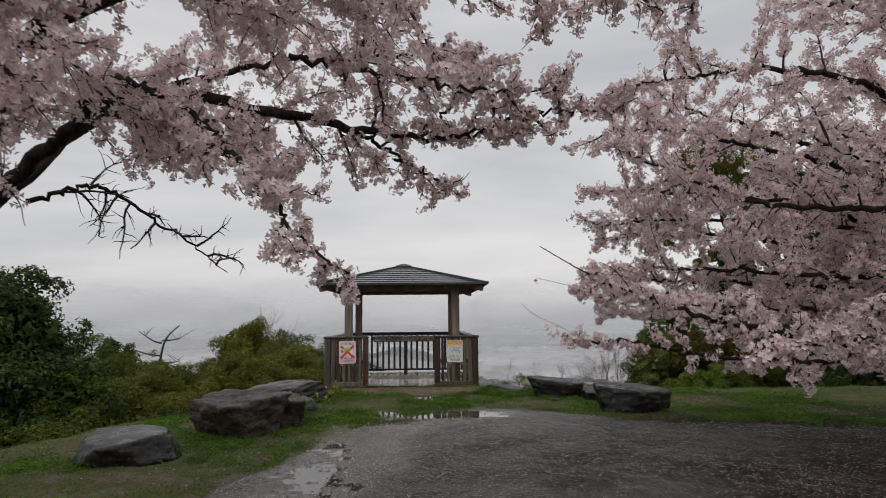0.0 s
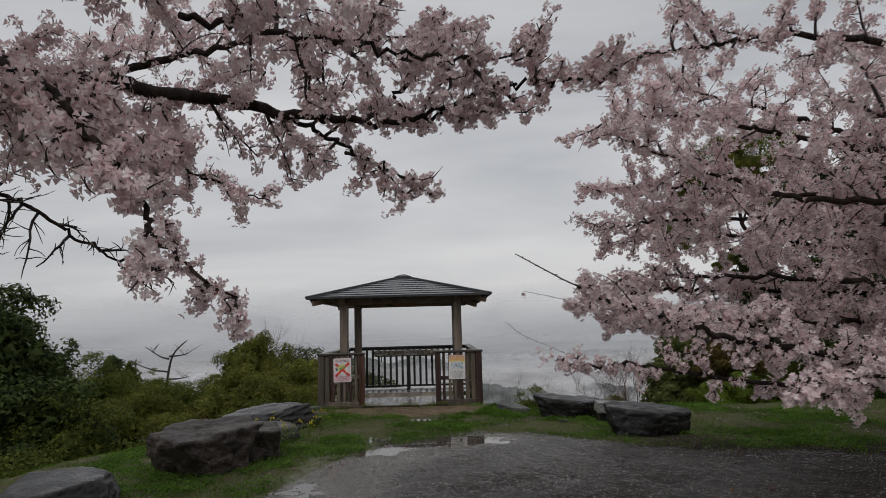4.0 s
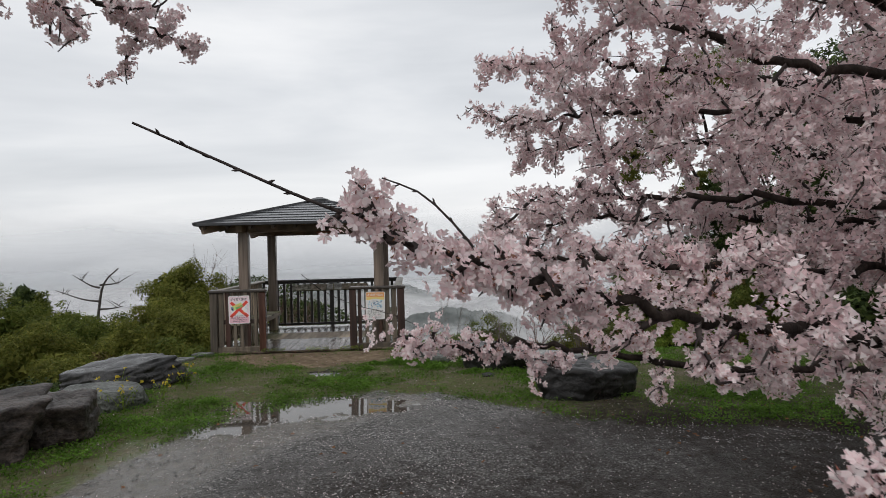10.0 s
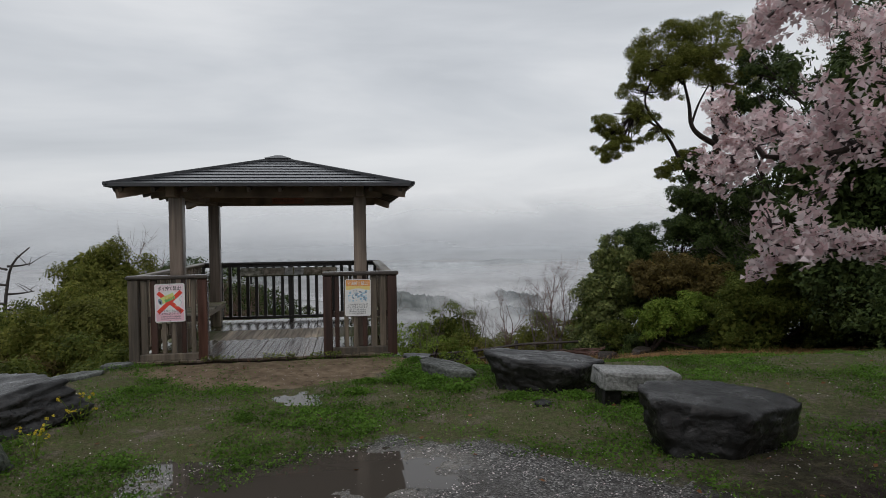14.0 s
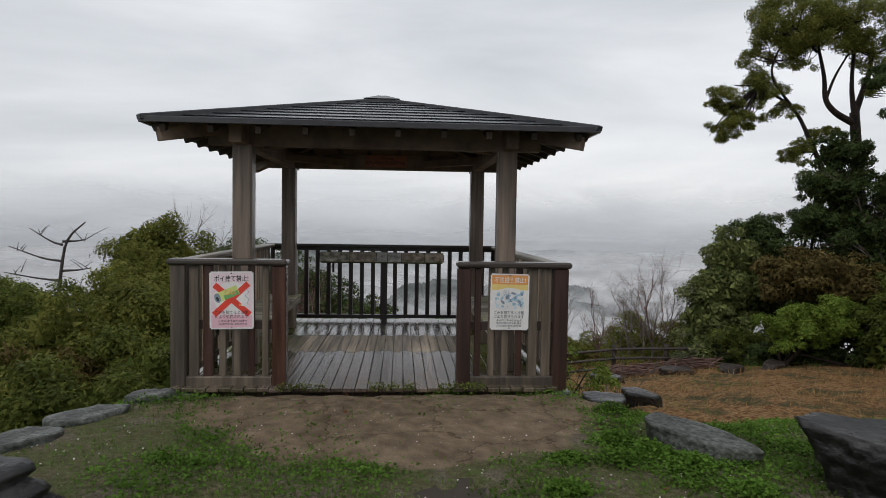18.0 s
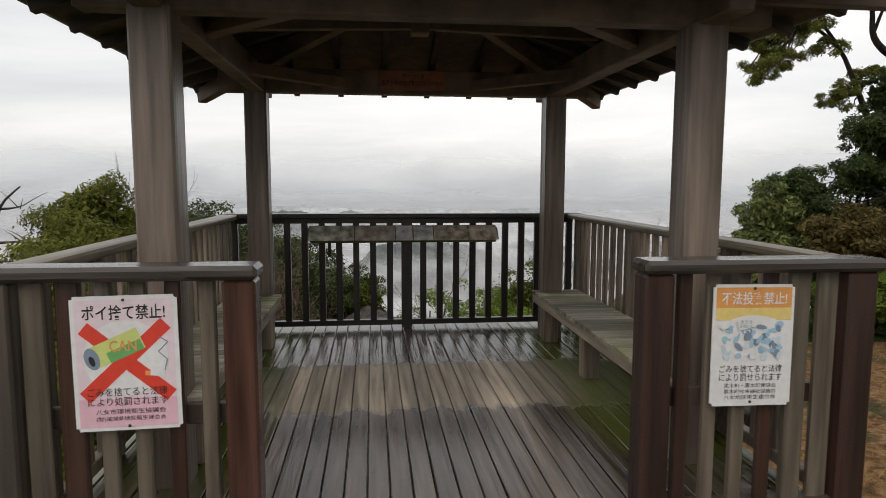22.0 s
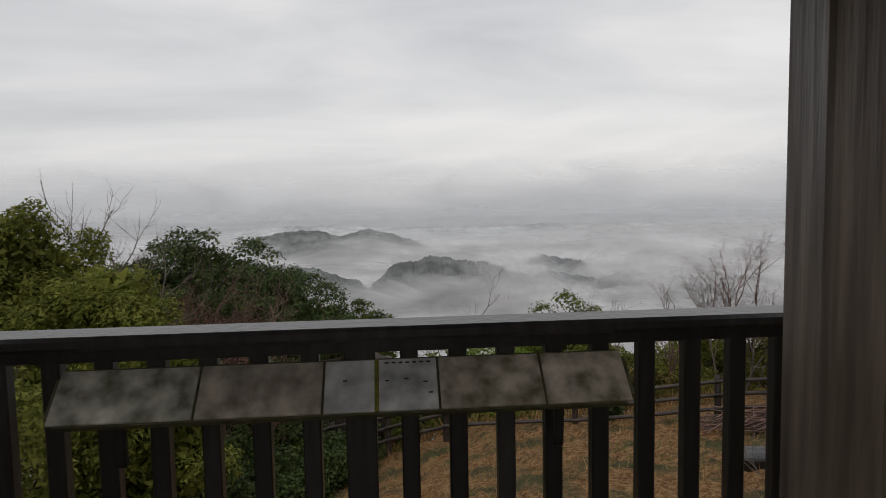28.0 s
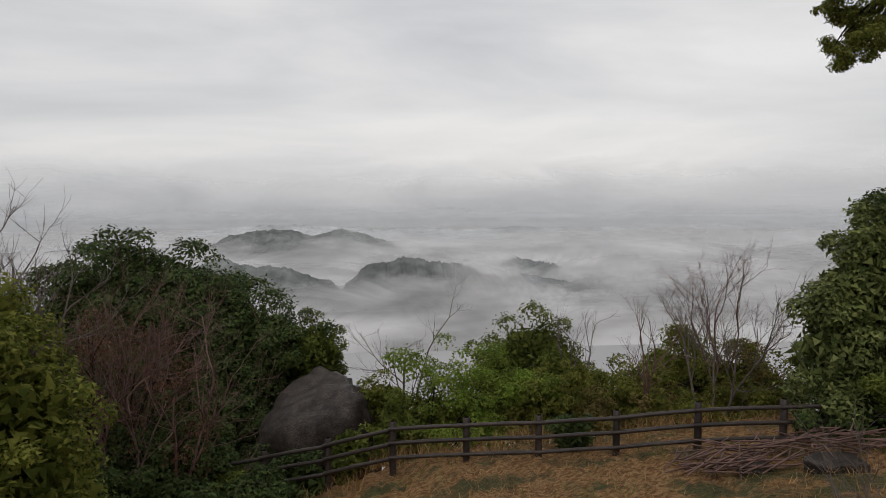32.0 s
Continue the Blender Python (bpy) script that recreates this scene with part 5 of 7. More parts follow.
R0 = (7.9, -6.0, 1.7)
cherry("cherry_tree", "flowering cherry tree with dark limbs spreading low over gravel", ([(8.35, -5.7, -0.1), (8.25, -5.75, 0.7), (7.9, -6.0, 1.7)], 0.26, 0.19), [
    ([R0, (6.6, -7.6, 1.45), (5.2, -8.6, 1.25), (4.0, -9.15, 1.30), (3.2, -9.47, 1.41), (2.41, -9.85, 1.56), (2.08, -10.03, 1.65), (1.66, -10.14, 1.83)], 0.058, 0.95, 0.50, 0.40, 0.78, 0.30, 0.085),
    ([R0, (6.3, -7.2, 1.6), (4.8, -8.0, 1.55), (3.4, -8.5, 1.6), (2.5, -8.7, 1.68), (1.95, -8.76, 1.76)], 0.045, 0.95, 0.50, 0.35, 0.75, 0.2, 0.10),
    ([R0, (6.4, -7.0, 1.3), (4.8, -8.2, 1.05), (3.3, -8.6, 1.12), (2.4, -8.72, 1.28), (2.05, -8.75, 1.27), (1.80, -8.72, 1.33)], 0.040, 0.9, 0.44, 0.42, 0.80),
    ([R0, (6.3, -7.5, 2.3), (5.0, -8.6, 2.5), (3.9, -8.5, 2.6), (3.0, -8.4, 2.95), (2.3, -8.6, 3.2)], 0.07, 0.9, 0.95, 0.2),
    ([R0, (6.5, -6.2, 2.2), (5.0, -6.4, 2.5), (3.8, -6.5, 2.55), (2.75, -6.55, 2.5)], 0.06, 0.95, 0.85, 0.2),
    ([R0, (6.4, -6.4, 1.8), (5.0, -6.6, 1.9), (3.8, -6.5, 1.95), (2.9, -6.45, 1.9), (2.55, -6.45, 1.86)], 0.05, 0.95, 0.62, 0.15, 0.7, 0.25, 0.09),
    ([R0, (6.6, -6.2, 1.4), (5.2, -6.3, 1.45), (3.9, -6.4, 1.55), (2.75, -6.4, 1.52)], 0.045, 0.95, 0.5, 0.15, 0.7, 0.3, 0.11),
    ([R0, (6.2, -7.2, 2.4), (4.6, -7.5, 2.55), (3.3, -7.5, 2.6), (2.45, -7.5, 2.55)], 0.055, 0.95, 0.75, 0.2),
    ([R0, (6.0, -6.8, 2.7), (4.5, -7.0, 2.95), (3.3, -7.2, 3.0), (2.5, -7.4, 2.95)], 0.055, 0.95, 0.75, 0.2),
    ([R0, (7.0, -7.5, 3.2), (5.5, -8.6, 4.1), (4.0, -9.2, 4.6), (2.6, -9.6, 4.9)], 0.10, 0.85, 1.15, 0.15),
    ([R0, (7.2, -8.5, 1.9), (6.0, -10.2, 1.9), (4.9, -10.9, 1.85), (3.9, -11.0, 1.72), (3.2, -10.9, 1.6)], 0.08, 0.95, 0.55, 0.2),
    ([R0, (7.5, -9.0, 3.4), (6.4, -11.0, 4.2), (5.0, -12.3, 4.6), (3.9, -12.8, 4.7)], 0.09, 0.85, 1.15, 0.15),
    ([R0, (6.6, -8.6, 2.1), (5.2, -10.0, 2.2), (4.2, -10.5, 2.35), (3.2, -10.5, 2.65)], 0.07, 0.9, 0.85, 0.2),
    ([R0, (5.9, -8.0, 1.85), (4.5, -8.4, 1.9), (3.3, -8.0, 2.0), (2.55, -7.8, 2.05)], 0.06, 0.95, 0.75, 0.2),
    ([R0, (8.0, -4.2, 2.8), (7.2, -3.0, 3.6), (6.0, -2.6, 4.0)], 0.08, 0.85, 1.1, 0.2),
    ([R0, (6.8, -6.6, 3.0), (5.6, -6.6, 3.7), (4.4, -6.8, 4.0), (3.3, -7.2, 4.1)], 0.08, 0.85, 1.1, 0.2),
    ([R0, (6.3, -9.2, 3.0), (5.0, -10.6, 3.4), (3.9, -11.2, 3.5)], 0.06, 0.9, 1.0, 0.2),
    ([R0, (6.5, -7.6, 3.0), (5.0, -8.8, 3.6), (3.8, -9.2, 3.7), (2.9, -9.3, 3.6), (2.3, -9.5, 3.45)], 0.07, 0.95, 0.85, 0.25),
    ([R0, (7.0, -8.5, 3.2), (5.5, -9.8, 3.7), (4.2, -10.4, 3.75), (3.3, -10.6, 3.65)], 0.07, 0.95, 0.85, 0.25),
    ([R0, (5.8, -7.4, 3.0), (4.4, -7.6, 3.4), (3.3, -7.8, 3.55), (2.5, -8.0, 3.5)], 0.06, 0.95, 0.85, 0.25),
    ([R0, (7.2, -9.4, 2.6), (6.3, -11.2, 2.9), (5.5, -12.2, 2.9)], 0.06, 0.9, 0.9, 0.2),
    ([R0, (7.0, -8.4, 1.75), (5.6, -10.0, 1.62), (4.5, -10.6, 1.55), (3.6, -10.72, 1.45), (3.1, -10.66, 1.32), (2.66, -10.52, 1.30)], 0.05, 0.97, 0.40, 0.45, 0.72, -0.05, 0.075),
], 11)
# the long bare shoots that stick out of the low bough
root = bpy.data.objects["cherry_tree"]
bare_shoots = [(smooth_line([(1.70, -10.12, 1.81), (1.58, -10.18, 1.86), (1.43, -10.27, 1.93), (1.30, -10.35, 1.99)], 10), np.linspace(0.0045, 0.0026, 10)),
               (smooth_line([(1.95, -8.6, 1.33), (1.76, -8.68, 1.43), (1.60, -8.80, 1.49), (1.47, -8.87, 1.56), (1.385, -8.90, 1.635)], 10), np.linspace(0.0015, 0.0016, 10)),
               (smooth_line([(2.0, -8.75, 1.75), (1.88, -8.76, 1.79), (1.72, -8.78, 1.83), (1.54, -8.79, 1.87)], 10), np.linspace(0.0024, 0.0014, 10)),
               (smooth_line([(2.05, -10.02, 1.66), (1.98, -10.03, 1.76), (1.88, -10.06, 1.86), (1.78, -10.10, 1.90)], 8), np.linspace(0.004, 0.002, 8))]
rng = np.random.default_rng(3)
for p, r in list(bare_shoots):
    for i in range(1, len(p) - 1, 1):
        d = unit(unit(p[i + 1] - p[i]) + rng.normal(0, 0.5, 3))
        bare_shoots.append((np.array([p[i], p[i] + d * 0.012, p[i] + d * 0.02]), [r[i] * 0.8, r[i] * 0.9, 0.0006]))
tips = np.repeat(np.array([[1.54, -8.79, 1.855], [1.78, -10.10, 1.885], [1.66, -10.2, 1.80]]), 4, 0) + rng.normal(0, 0.012, (12, 3)) - [0, 0, 0.012]
tufts = np.array([[1.74, -8.70, 1.38], [1.80, -8.75, 1.31], [1.68, -8.78, 1.33], [1.90, -8.75, 1.36], [1.64, -8.72, 1.42], [1.86, -8.66, 1.28], [1.95, -8.72, 1.42]])
tips = np.vstack([tips, np.repeat(tufts, 9, 0) + rng.normal(0, 0.024, (63, 3))])
v, f = petals_mesh(tips, unit(rng.normal(size=tips.shape) - [0, 0, 0.6]), 0.017, rng, 5)
mesh_ob("blossom", v, f, M_PETAL, root, "single flowers at the shoot tips")["kind"] = "stuff"
v, f = tubes(bare_shoots, 6)
mesh_ob("bare_shoot", v, f, M_TWIG, root, "bare budding shoots")["kind"] = "stuff"

L0 = (-3.0, -9.8, 2.1)
cherry("cherry_tree", "old flowering cherry tree leaning out over the grass", ([(-4.1, -9.6, -0.05), (-3.75, -9.7, 0.9), (-3.0, -9.8, 2.1)], 0.28, 0.19), [
    ([L0, (-2.3, -9.9, 2.8), (-1.6, -10.1, 3.15), (-0.67, -10.2, 3.0), (0.1, -10.15, 2.86), (0.6, -10.15, 2.80), (1.25, -10.3, 2.80)], 0.10, 0.9, 0.62, 0.25),
    ([(0.0, -10.1, 2.88), (0.35, -9.5, 2.80), (0.60, -9.0, 2.75), (0.84, -8.6, 2.70)], 0.022, 0.95, 0.36, 0.1),
    ([(0.75, -10.2, 2.80), (1.2, -10.4, 2.88), (1.5, -10.55, 2.88), (1.77, -10.68, 2.86)], 0.018, 0.95, 0.32, 0.1),
    ([(0.45, -10.1, 2.82), (0.7, -10.0, 3.05), (0.85, -9.95, 3.3), (0.95, -9.9, 3.6)], 0.018, 0.95, 0.40, 0.1),
    ([L0, (-2.2, -10.8, 2.95), (-1.0, -11.4, 3.25), (0.3, -11.6, 3.25), (1.4, -11.5, 3.30), (2.1, -11.3, 3.30)], 0.10, 0.85, 0.85, 0.2),
    ([(-1.5, -10.6, 3.1), (-0.9, -10.9, 2.75), (-0.45, -11.2, 2.30), (-0.1, -11.35, 1.92), (0.12, -11.4, 1.70)], 0.03, 0.95, 0.42, 0.1),
    ([(-1.9, -10.3, 3.0), (-1.4, -10.6, 2.9), (-0.7, -10.9, 2.6), (-0.3, -11.0, 2.3)], 0.03, 0.95, 0.45, 0.15),
    ([(-2.6, -9.6, 2.45), (-2.2, -9.3, 2.62), (-1.7, -9.1, 2.30), (-1.21, -9.0, 1.92)], 0.03, 0.0, 0.55, 0.15),
    ([L0, (-2.5, -10.6, 3.6), (-1.2, -11.2, 4.2), (0.2, -11.6, 4.5), (1.2, -11.6, 4.5)], 0.09, 0.85, 1.0, 0.2),
    ([L0, (-2.4, -9.0, 3.3), (-1.4, -8.6, 3.9), (-0.2, -8.5, 4.1), (0.9, -8.7, 4.0)], 0.08, 0.85, 0.9, 0.2),
    ([(-2.3, -10.5, 3.0), (-1.6, -11.6, 3.5), (-0.7, -12.2, 3.7), (0.2, -12.4, 3.7)], 0.05, 0.9, 0.85, 0.1),
    ([(-1.0, -11.4, 3.25), (-0.2, -10.9, 3.6), (0.6, -10.6, 3.85), (1.5, -10.4, 4.0)], 0.04, 0.9, 0.8, 0.1),
    ([(-2.4, -10.2, 2.75), (-1.8, -11.2, 2.7), (-1.4, -11.9, 2.75), (-1.0, -12.4, 2.8)], 0.03, 0.9, 0.6, 0.15),
    ([(-0.3, -10.9, 3.1), (0.3, -10.8, 3.02), (0.9, -10.6, 3.0), (1.5, -10.45, 3.05)], 0.025, 0.95, 0.45, 0.1),
    ([(-1.9, -10.0, 3.05), (-1.4, -9.3, 3.0), (-0.9, -8.9, 2.8), (-0.4, -8.7, 2.62)], 0.03, 0.95, 0.50, 0.15),
], 12)


# ---- leafy trees and shrubs ----
def leaf_cloud(blobs, density, leaf, rng):
    """Leaves in many lobes over rough ellipsoids, with gaps and an uneven outline. blobs: (x, y, z, rx, ry, rz)."""
    pos, nrm = [], []
    for x, y, z, rx, ry, rz in blobs:
        size = (rx * ry * rz) ** (1 / 3)
        total = int(12.4 * size ** 2 * density * 27)
        lobes = int(np.clip(26 * size ** 1.3, 9, 110))
        d = unit(rng.normal(size=(lobes, 3)) + np.array([0, 0, 0.25]))
        c = np.array([x, y, z]) + d * rng.uniform(0.55, 1.2, (lobes, 1)) * np.array([rx, ry, rz])
        big = np.clip(rng.uniform(0.16, 0.42, lobes) * size ** 0.7, 0.10, 0.7)
        share = rng.choice(lobes, total, p=big ** 2 / (big ** 2).sum())
        o = unit(rng.normal(size=(total, 3)) + 0.55 * d[share] + np.array([0, 0, 0.35]))
        far = rng.uniform(0.35, 1.0, (total, 1)) ** 0.45 * (1 + 0.14 * rng.normal(size=(total, 1)))
        pos.append(c[share] + o * far * big[share][:, None] * np.array([1.15, 1.15, 0.85]))
        nrm.append(unit(o * 0.9 + rng.normal(0, 0.45, (total, 3)) + np.array([0, 0, 0.45])))
    pos, nrm = np.concatenate(pos), np.concatenate(nrm)
    return small_leaves(pos, nrm, leaf * 1.22, leaf * 0.78, rng)


def bough_paths(base, blobs, rng, r0):
    """A trunk from base, forking to every blob."""
    out = []
    base = np.array(base, float)
    for x, y, z, rx, ry, rz in blobs:
        tip = np.array([x, y, z + rz * 0.45])
        bend = base * 0.45 + tip * 0.55 + rng.normal(0, 0.12, 3) * np.linalg.norm(tip - base)
        bend[2] = base[2] + (tip[2] - base[2]) * 0.5
        line = smooth_line([base, bend, tip], 12)
        out.append((line, np.linspace(r0, 0.015, 12)))
        for _ in range(7):
            i = rng.integers(5, 11)
            e = np.array([x, y, z]) + unit(rng.normal(size=3)) * np.array([rx, ry, rz]) * 0.8
            out.append((smooth_line([line[i], (line[i] + e) / 2 + [0, 0, 0.08], e], 6), np.linspace(r0 * 0.32, 0.006, 6)))
    return out


def leafy_tree(name, label, category, blobs, base, mat, seed, density=9.0, leaf=0.09, r0=0.07, group="shrubs", bark=None, heart=0.9, heart_leaf=1.0, fork=None):
    rng = np.random.default_rng(seed)
    root = thing(name, label, category, group)
    if base is None:
        base = (blobs[0][0], blobs[0][1], float(land(blobs[0][0], blobs[0][1])) - 0.1)
    boughs = bough_paths(fork or base, blobs, rng, r0 * (0.7 if fork else 1))
    if fork:
        boughs.append((smooth_line([base, (np.array(base) + np.array(fork)) / 2 + [0.15, 0, 0], fork], 14), np.linspace(r0 * 1.5, r0, 14)))
    v, f = tubes(boughs, 6)
    mesh_ob("trunk", v, f, bark or M_BARK, root, smooth=True)
    v, f = leaf_cloud(blobs, density, leaf, rng)
    # the shaded inner leaves, larger and looser, that close the view through the crown
    inner = []
    for x, y, z, rx, ry, rz in blobs:
        k = int(1100 * max(0.6, (rx * ry * rz) ** (2 / 3)))
        d = unit(rng.normal(size=(k, 3))) * rng.uniform(0.2, 0.86, (k, 1)) ** 0.6
        inner.append(np.array([x, y, z]) + d * np.array([rx, ry, rz]) * heart)
    inner = np.concatenate(inner)
    iv, jf = small_leaves(inner, unit(rng.normal(size=inner.shape)), 0.22 * heart_leaf, 0.15 * heart_leaf, rng)
    if heart > 0:
        v, f = np.concatenate([v, iv]), np.concatenate([f, jf + len(v)])
    mesh_ob("crown", v, f, mat, root)["kind"] = "stuff"
    return root


# below the drop beside the pavilion
leafy_tree("shrub", "tall rounded evergreen shrub with olive leaves", "shrub", [(-5.2, 8.4, -1.1, 1.4, 1.5, 1.4), (-6.5, 7.6, -1.5, 1.4, 1.3, 1.3), (-4.3, 7.2, -1.6, 1.2, 1.2, 1.4)], None, M_LEAF_OLIVE, 21, 18, 0.07)
leafy_tree("shrub", "olive green shrub on the bank below the rocks", "shrub", [(-7.9, 6.2, -1.7, 1.5, 1.4, 1.4), (-9.2, 7.4, -1.9, 1.5, 1.4, 1.3), (-6.4, 4.8, -2.0, 1.4, 1.3, 1.3)], None, M_LEAF_OLIVE, 22, 20, 0.07)
leafy_tree("shrub", "mid green shrub growing up beside the pavilion", "shrub", [(-3.7, 4.6, -1.9, 1.1, 1.2, 1.35), (-3.3, 2.6, -2.1, 0.9, 1.0, 1.2), (-4.6, 3.2, -2.2, 1.2, 1.1, 1.3)], None, M_LEAF_MID, 23, 19, 0.065)
leafy_tree("shrub", "olive thicket on the bank beyond the rocks", "shrub", [(-7.6, 9.4, -1.5, 1.2, 1.1, 1.1), (-8.9, 10.6, -1.4, 1.3, 1.2, 1.2), (-10.3, 11.4, -1.2, 1.5, 1.3, 1.3), (-11.8, 10.6, -1.0, 1.5, 1.3, 1.4), (-9.4, 8.6, -2.0, 1.4, 1.2, 1.2)], None, M_LEAF_MID, 74, 12, 0.075)
leafy_tree("shrub", "dark green shrub on the steep bank", "shrub", [(-4.6, 0.9, -2.3, 1.2, 1.2, 1.1), (-3.6, 0.4, -2.2, 0.8, 0.9, 0.95), (-5.9, 1.8, -2.4, 1.3, 1.2, 1.2)], None, M_LEAF_DARK, 24, 19, 0.065)
leafy_tree("shrub", "rust-tinged shrub on the bank", "shrub", [(-5.8, 6.4, -2.2, 1.1, 1.1, 1.2)], None, M_LEAF_RUST, 25, 11, 0.07)
leafy_tree("shrub", "green shrub behind the edge rocks", "shrub", [(-5.4, -0.9, -1.9, 1.2, 1.1, 1.0), (-6.6, -1.5, -1.8, 1.3, 1.2, 1.2), (-7.6, 0.8, -1.6, 1.4, 1.3, 1.5)], None, M_LEAF_MID, 26, 15, 0.07)
leafy_tree("evergreen_tree", "tall dark evergreen tree at the edge of the grass", "tree", [(-9.6, 1.2, 0.9, 1.6, 1.6, 1.6), (-10.8, 2.2, 0.2, 1.9, 1.8, 2.2), (-8.6, 0.6, -0.8, 1.5, 1.5, 1.5), (-9.8, -0.8, -1.0, 1.7, 1.6, 1.6), (-12.4, 1.0, 1.6, 2.0, 1.9, 2.4)], (-10.0, 1.2, -4.0), M_LEAF_DARK, 27, 11, 0.10, 0.14, group="trees")
for i, (x, y, t) in enumerate(((-12.2, 13.5, 0.3), (-13.6, 15.0, 0.7), (-11.0, 12.2, -0.6), (-15.5, 14.0, 0.9), (-17.5, 12.5, 1.2))):
    leafy_tree("conifer", "grey-green conifer among the bushes", "tree", [(x, y, t - 0.6, 0.45, 0.45, 0.7), (x, y, t - 1.7, 0.85, 0.85, 0.9), (x, y, t - 3.0, 1.15, 1.15, 1.1), (x, y, t - 4.4, 1.3, 1.3, 1.2)], None, M_LEAF_DARK if i % 2 else M_LEAF_MID, 30 + i, 10, 0.09, group="trees")

# behind the fence and on the slope
leafy_tree("shrub", "bright green shrub on the slope beside the dry grass", "shrub", [(-5.6, 13.4, -2.0, 1.5, 1.4, 1.6), (-4.75, 12.9, -0.5, 1.05, 1.05, 1.1), (-4.1, 12.4, -1.5, 1.15, 1.1, 1.2), (-3.6, 12.0, -2.6, 1.0, 1.0, 1.3), (-4.9, 12.0, -3.6, 1.4, 1.2, 1.2)], None, M_LEAF_LIT, 41, 16, 0.07)
leafy_tree("shrub", "tall olive shrub rising beside the viewpoint", "shrub", [(-7.5, 15.0, 0.05, 1.5, 1.4, 1.35), (-6.7, 14.4, -1.0, 1.4, 1.3, 1.4), (-8.3, 15.0, -1.2, 1.3, 1.3, 1.3)], None, M_LEAF_OLIVE, 73, 17, 0.075)
leafy_tree("evergreen_tree", "large rounded dark evergreen tree below the viewpoint", "tree", [(-6.7, 27, -2.7, 2.7, 2.5, 2.7), (-4.6, 26.5, -3.3, 2.1, 2.0, 2.4), (-8.9, 27.5, -3.5, 2.4, 2.3, 2.5), (-5.8, 25.5, -5.5, 3.0, 2.2, 2.4)], None, M_LEAF_DARK, 42, 8, 0.12, 0.16, group="trees")
leafy_tree("shrub", "dark leaning evergreen shrub beside the great boulder", "shrub", [(-2.7, 24.4, -3.6, 1.6, 1.5, 1.9), (-1.2, 24.0, -4.0, 1.0, 1.0, 1.7), (-3.2, 22.0, -5.4, 1.6, 1.4, 1.7)], None, M_LEAF_DARK, 43, 10, 0.10)
leafy_tree("shrub", "low dark shrubs in the hollow below the slope", "shrub", [(-3.0, 15.4, -4.9, 1.4, 1.1, 0.9), (-1.5, 16.6, -4.9, 1.1, 0.9, 0.7), (-4.6, 16.6, -5.2, 1.7, 1.3, 1.3), (-6.4, 17.4, -5.0, 1.8, 1.4, 1.8)], None, M_LEAF_DARK, 58, 14, 0.085)
leafy_tree("shrub", "green shrub beside the great boulder", "shrub", [(-0.7, 23.6, -3.5, 0.8, 0.8, 1.3), (1.7, 19.5, -4.6, 0.8, 0.7, 1.0), (-2.2, 17.9, -5.2, 0.7, 0.6, 0.6), (0.4, 18.6, -4.6, 0.5, 0.5, 0.6)], None, M_LEAF_MID, 44, 13, 0.08)
leafy_tree("shrub", "feathery fresh green thicket behind the fence", "shrub", [(2.6, 19.8, -3.9, 1.1, 0.9, 1.5), (4.0, 20.4, -4.1, 1.2, 1.0, 1.3), (5.2, 20.2, -4.3, 1.0, 0.9, 1.2), (3.2, 18.6, -4.6, 0.9, 0.7, 0.8)], None, M_LEAF_BRIGHT, 45, 10, 0.075, 0.03, heart=0.0)
leafy_tree("shrub", "low tangled undergrowth behind the fence", "shrub", [(x, 20.6 + 0.5 * math.sin(x * 2.1), -4.7 + 0.05 * x + 0.25 * math.sin(x * 1.3), 1.0, 0.8, 0.95) for x in (1.2, 2.6, 4.0, 5.4, 6.8, 8.2, 9.6, 11.0)], (6.0, 20.6, -6.0), M_LEAF_OLIVE, 59, 9, 0.085)
leafy_tree("shrub", "dark undergrowth beneath the leafless shrubs", "shrub", [(-2.4, 16.2, -5.2, 1.3, 0.9, 1.0), (-4.0, 18.6, -5.4, 2.0, 1.2, 1.7), (-1.0, 18.2, -5.3, 1.2, 0.8, 1.0), (-3.2, 13.9, -4.6, 1.1, 0.9, 0.8), (-6.2, 19.6, -5.0, 2.2, 1.2, 2.2)], (-3.5, 18.0, -7.0), M_LEAF_DARK, 60, 10, 0.09)
leafy_tree("shrub", "dense green bush beyond the fence", "shrub", [(6.2, 23.2, -3.9, 1.5, 1.3, 1.6), (5.2, 23.4, -4.3, 1.1, 1.0, 1.3)], None, M_LEAF_MID, 46, 11, 0.09)
leafy_tree("shrub", "small dark bush against the fence", "shrub", [(5.35, 16.9, -3.75, 0.45, 0.4, 0.42)], None, M_LEAF_DARK, 47, 26, 0.06, 0.02)
leafy_tree("shrub", "olive and rust thicket behind the fence", "shrub", [(8.2, 20.2, -4.3, 1.4, 1.1, 1.0), (10.2, 21.5, -3.8, 1.5, 1.3, 1.2), (9.4, 18.8, -4.3, 1.1, 0.9, 0.9), (12.3, 20.6, -4.0, 1.3, 0.9, 1.1), (11.2, 18.6, -4.1, 1.0, 0.8, 0.8), (7.4, 22.4, -4.9, 1.2, 0.9, 1.0)], None, M_LEAF_OLIVE, 48, 13, 0.08, 0.04, heart=0.5)
leafy_tree("shrub", "thin rust-brown thicket behind the fence", "shrub", [(7.2, 19.2, -4.4, 1.1, 0.9, 0.8), (11.4, 19.8, -3.6, 1.1, 0.9, 1.0), (9.2, 19.9, -4.2, 1.0, 0.8, 0.8)], None, M_LEAF_RUST, 49, 8, 0.07, 0.03, heart=0.3)
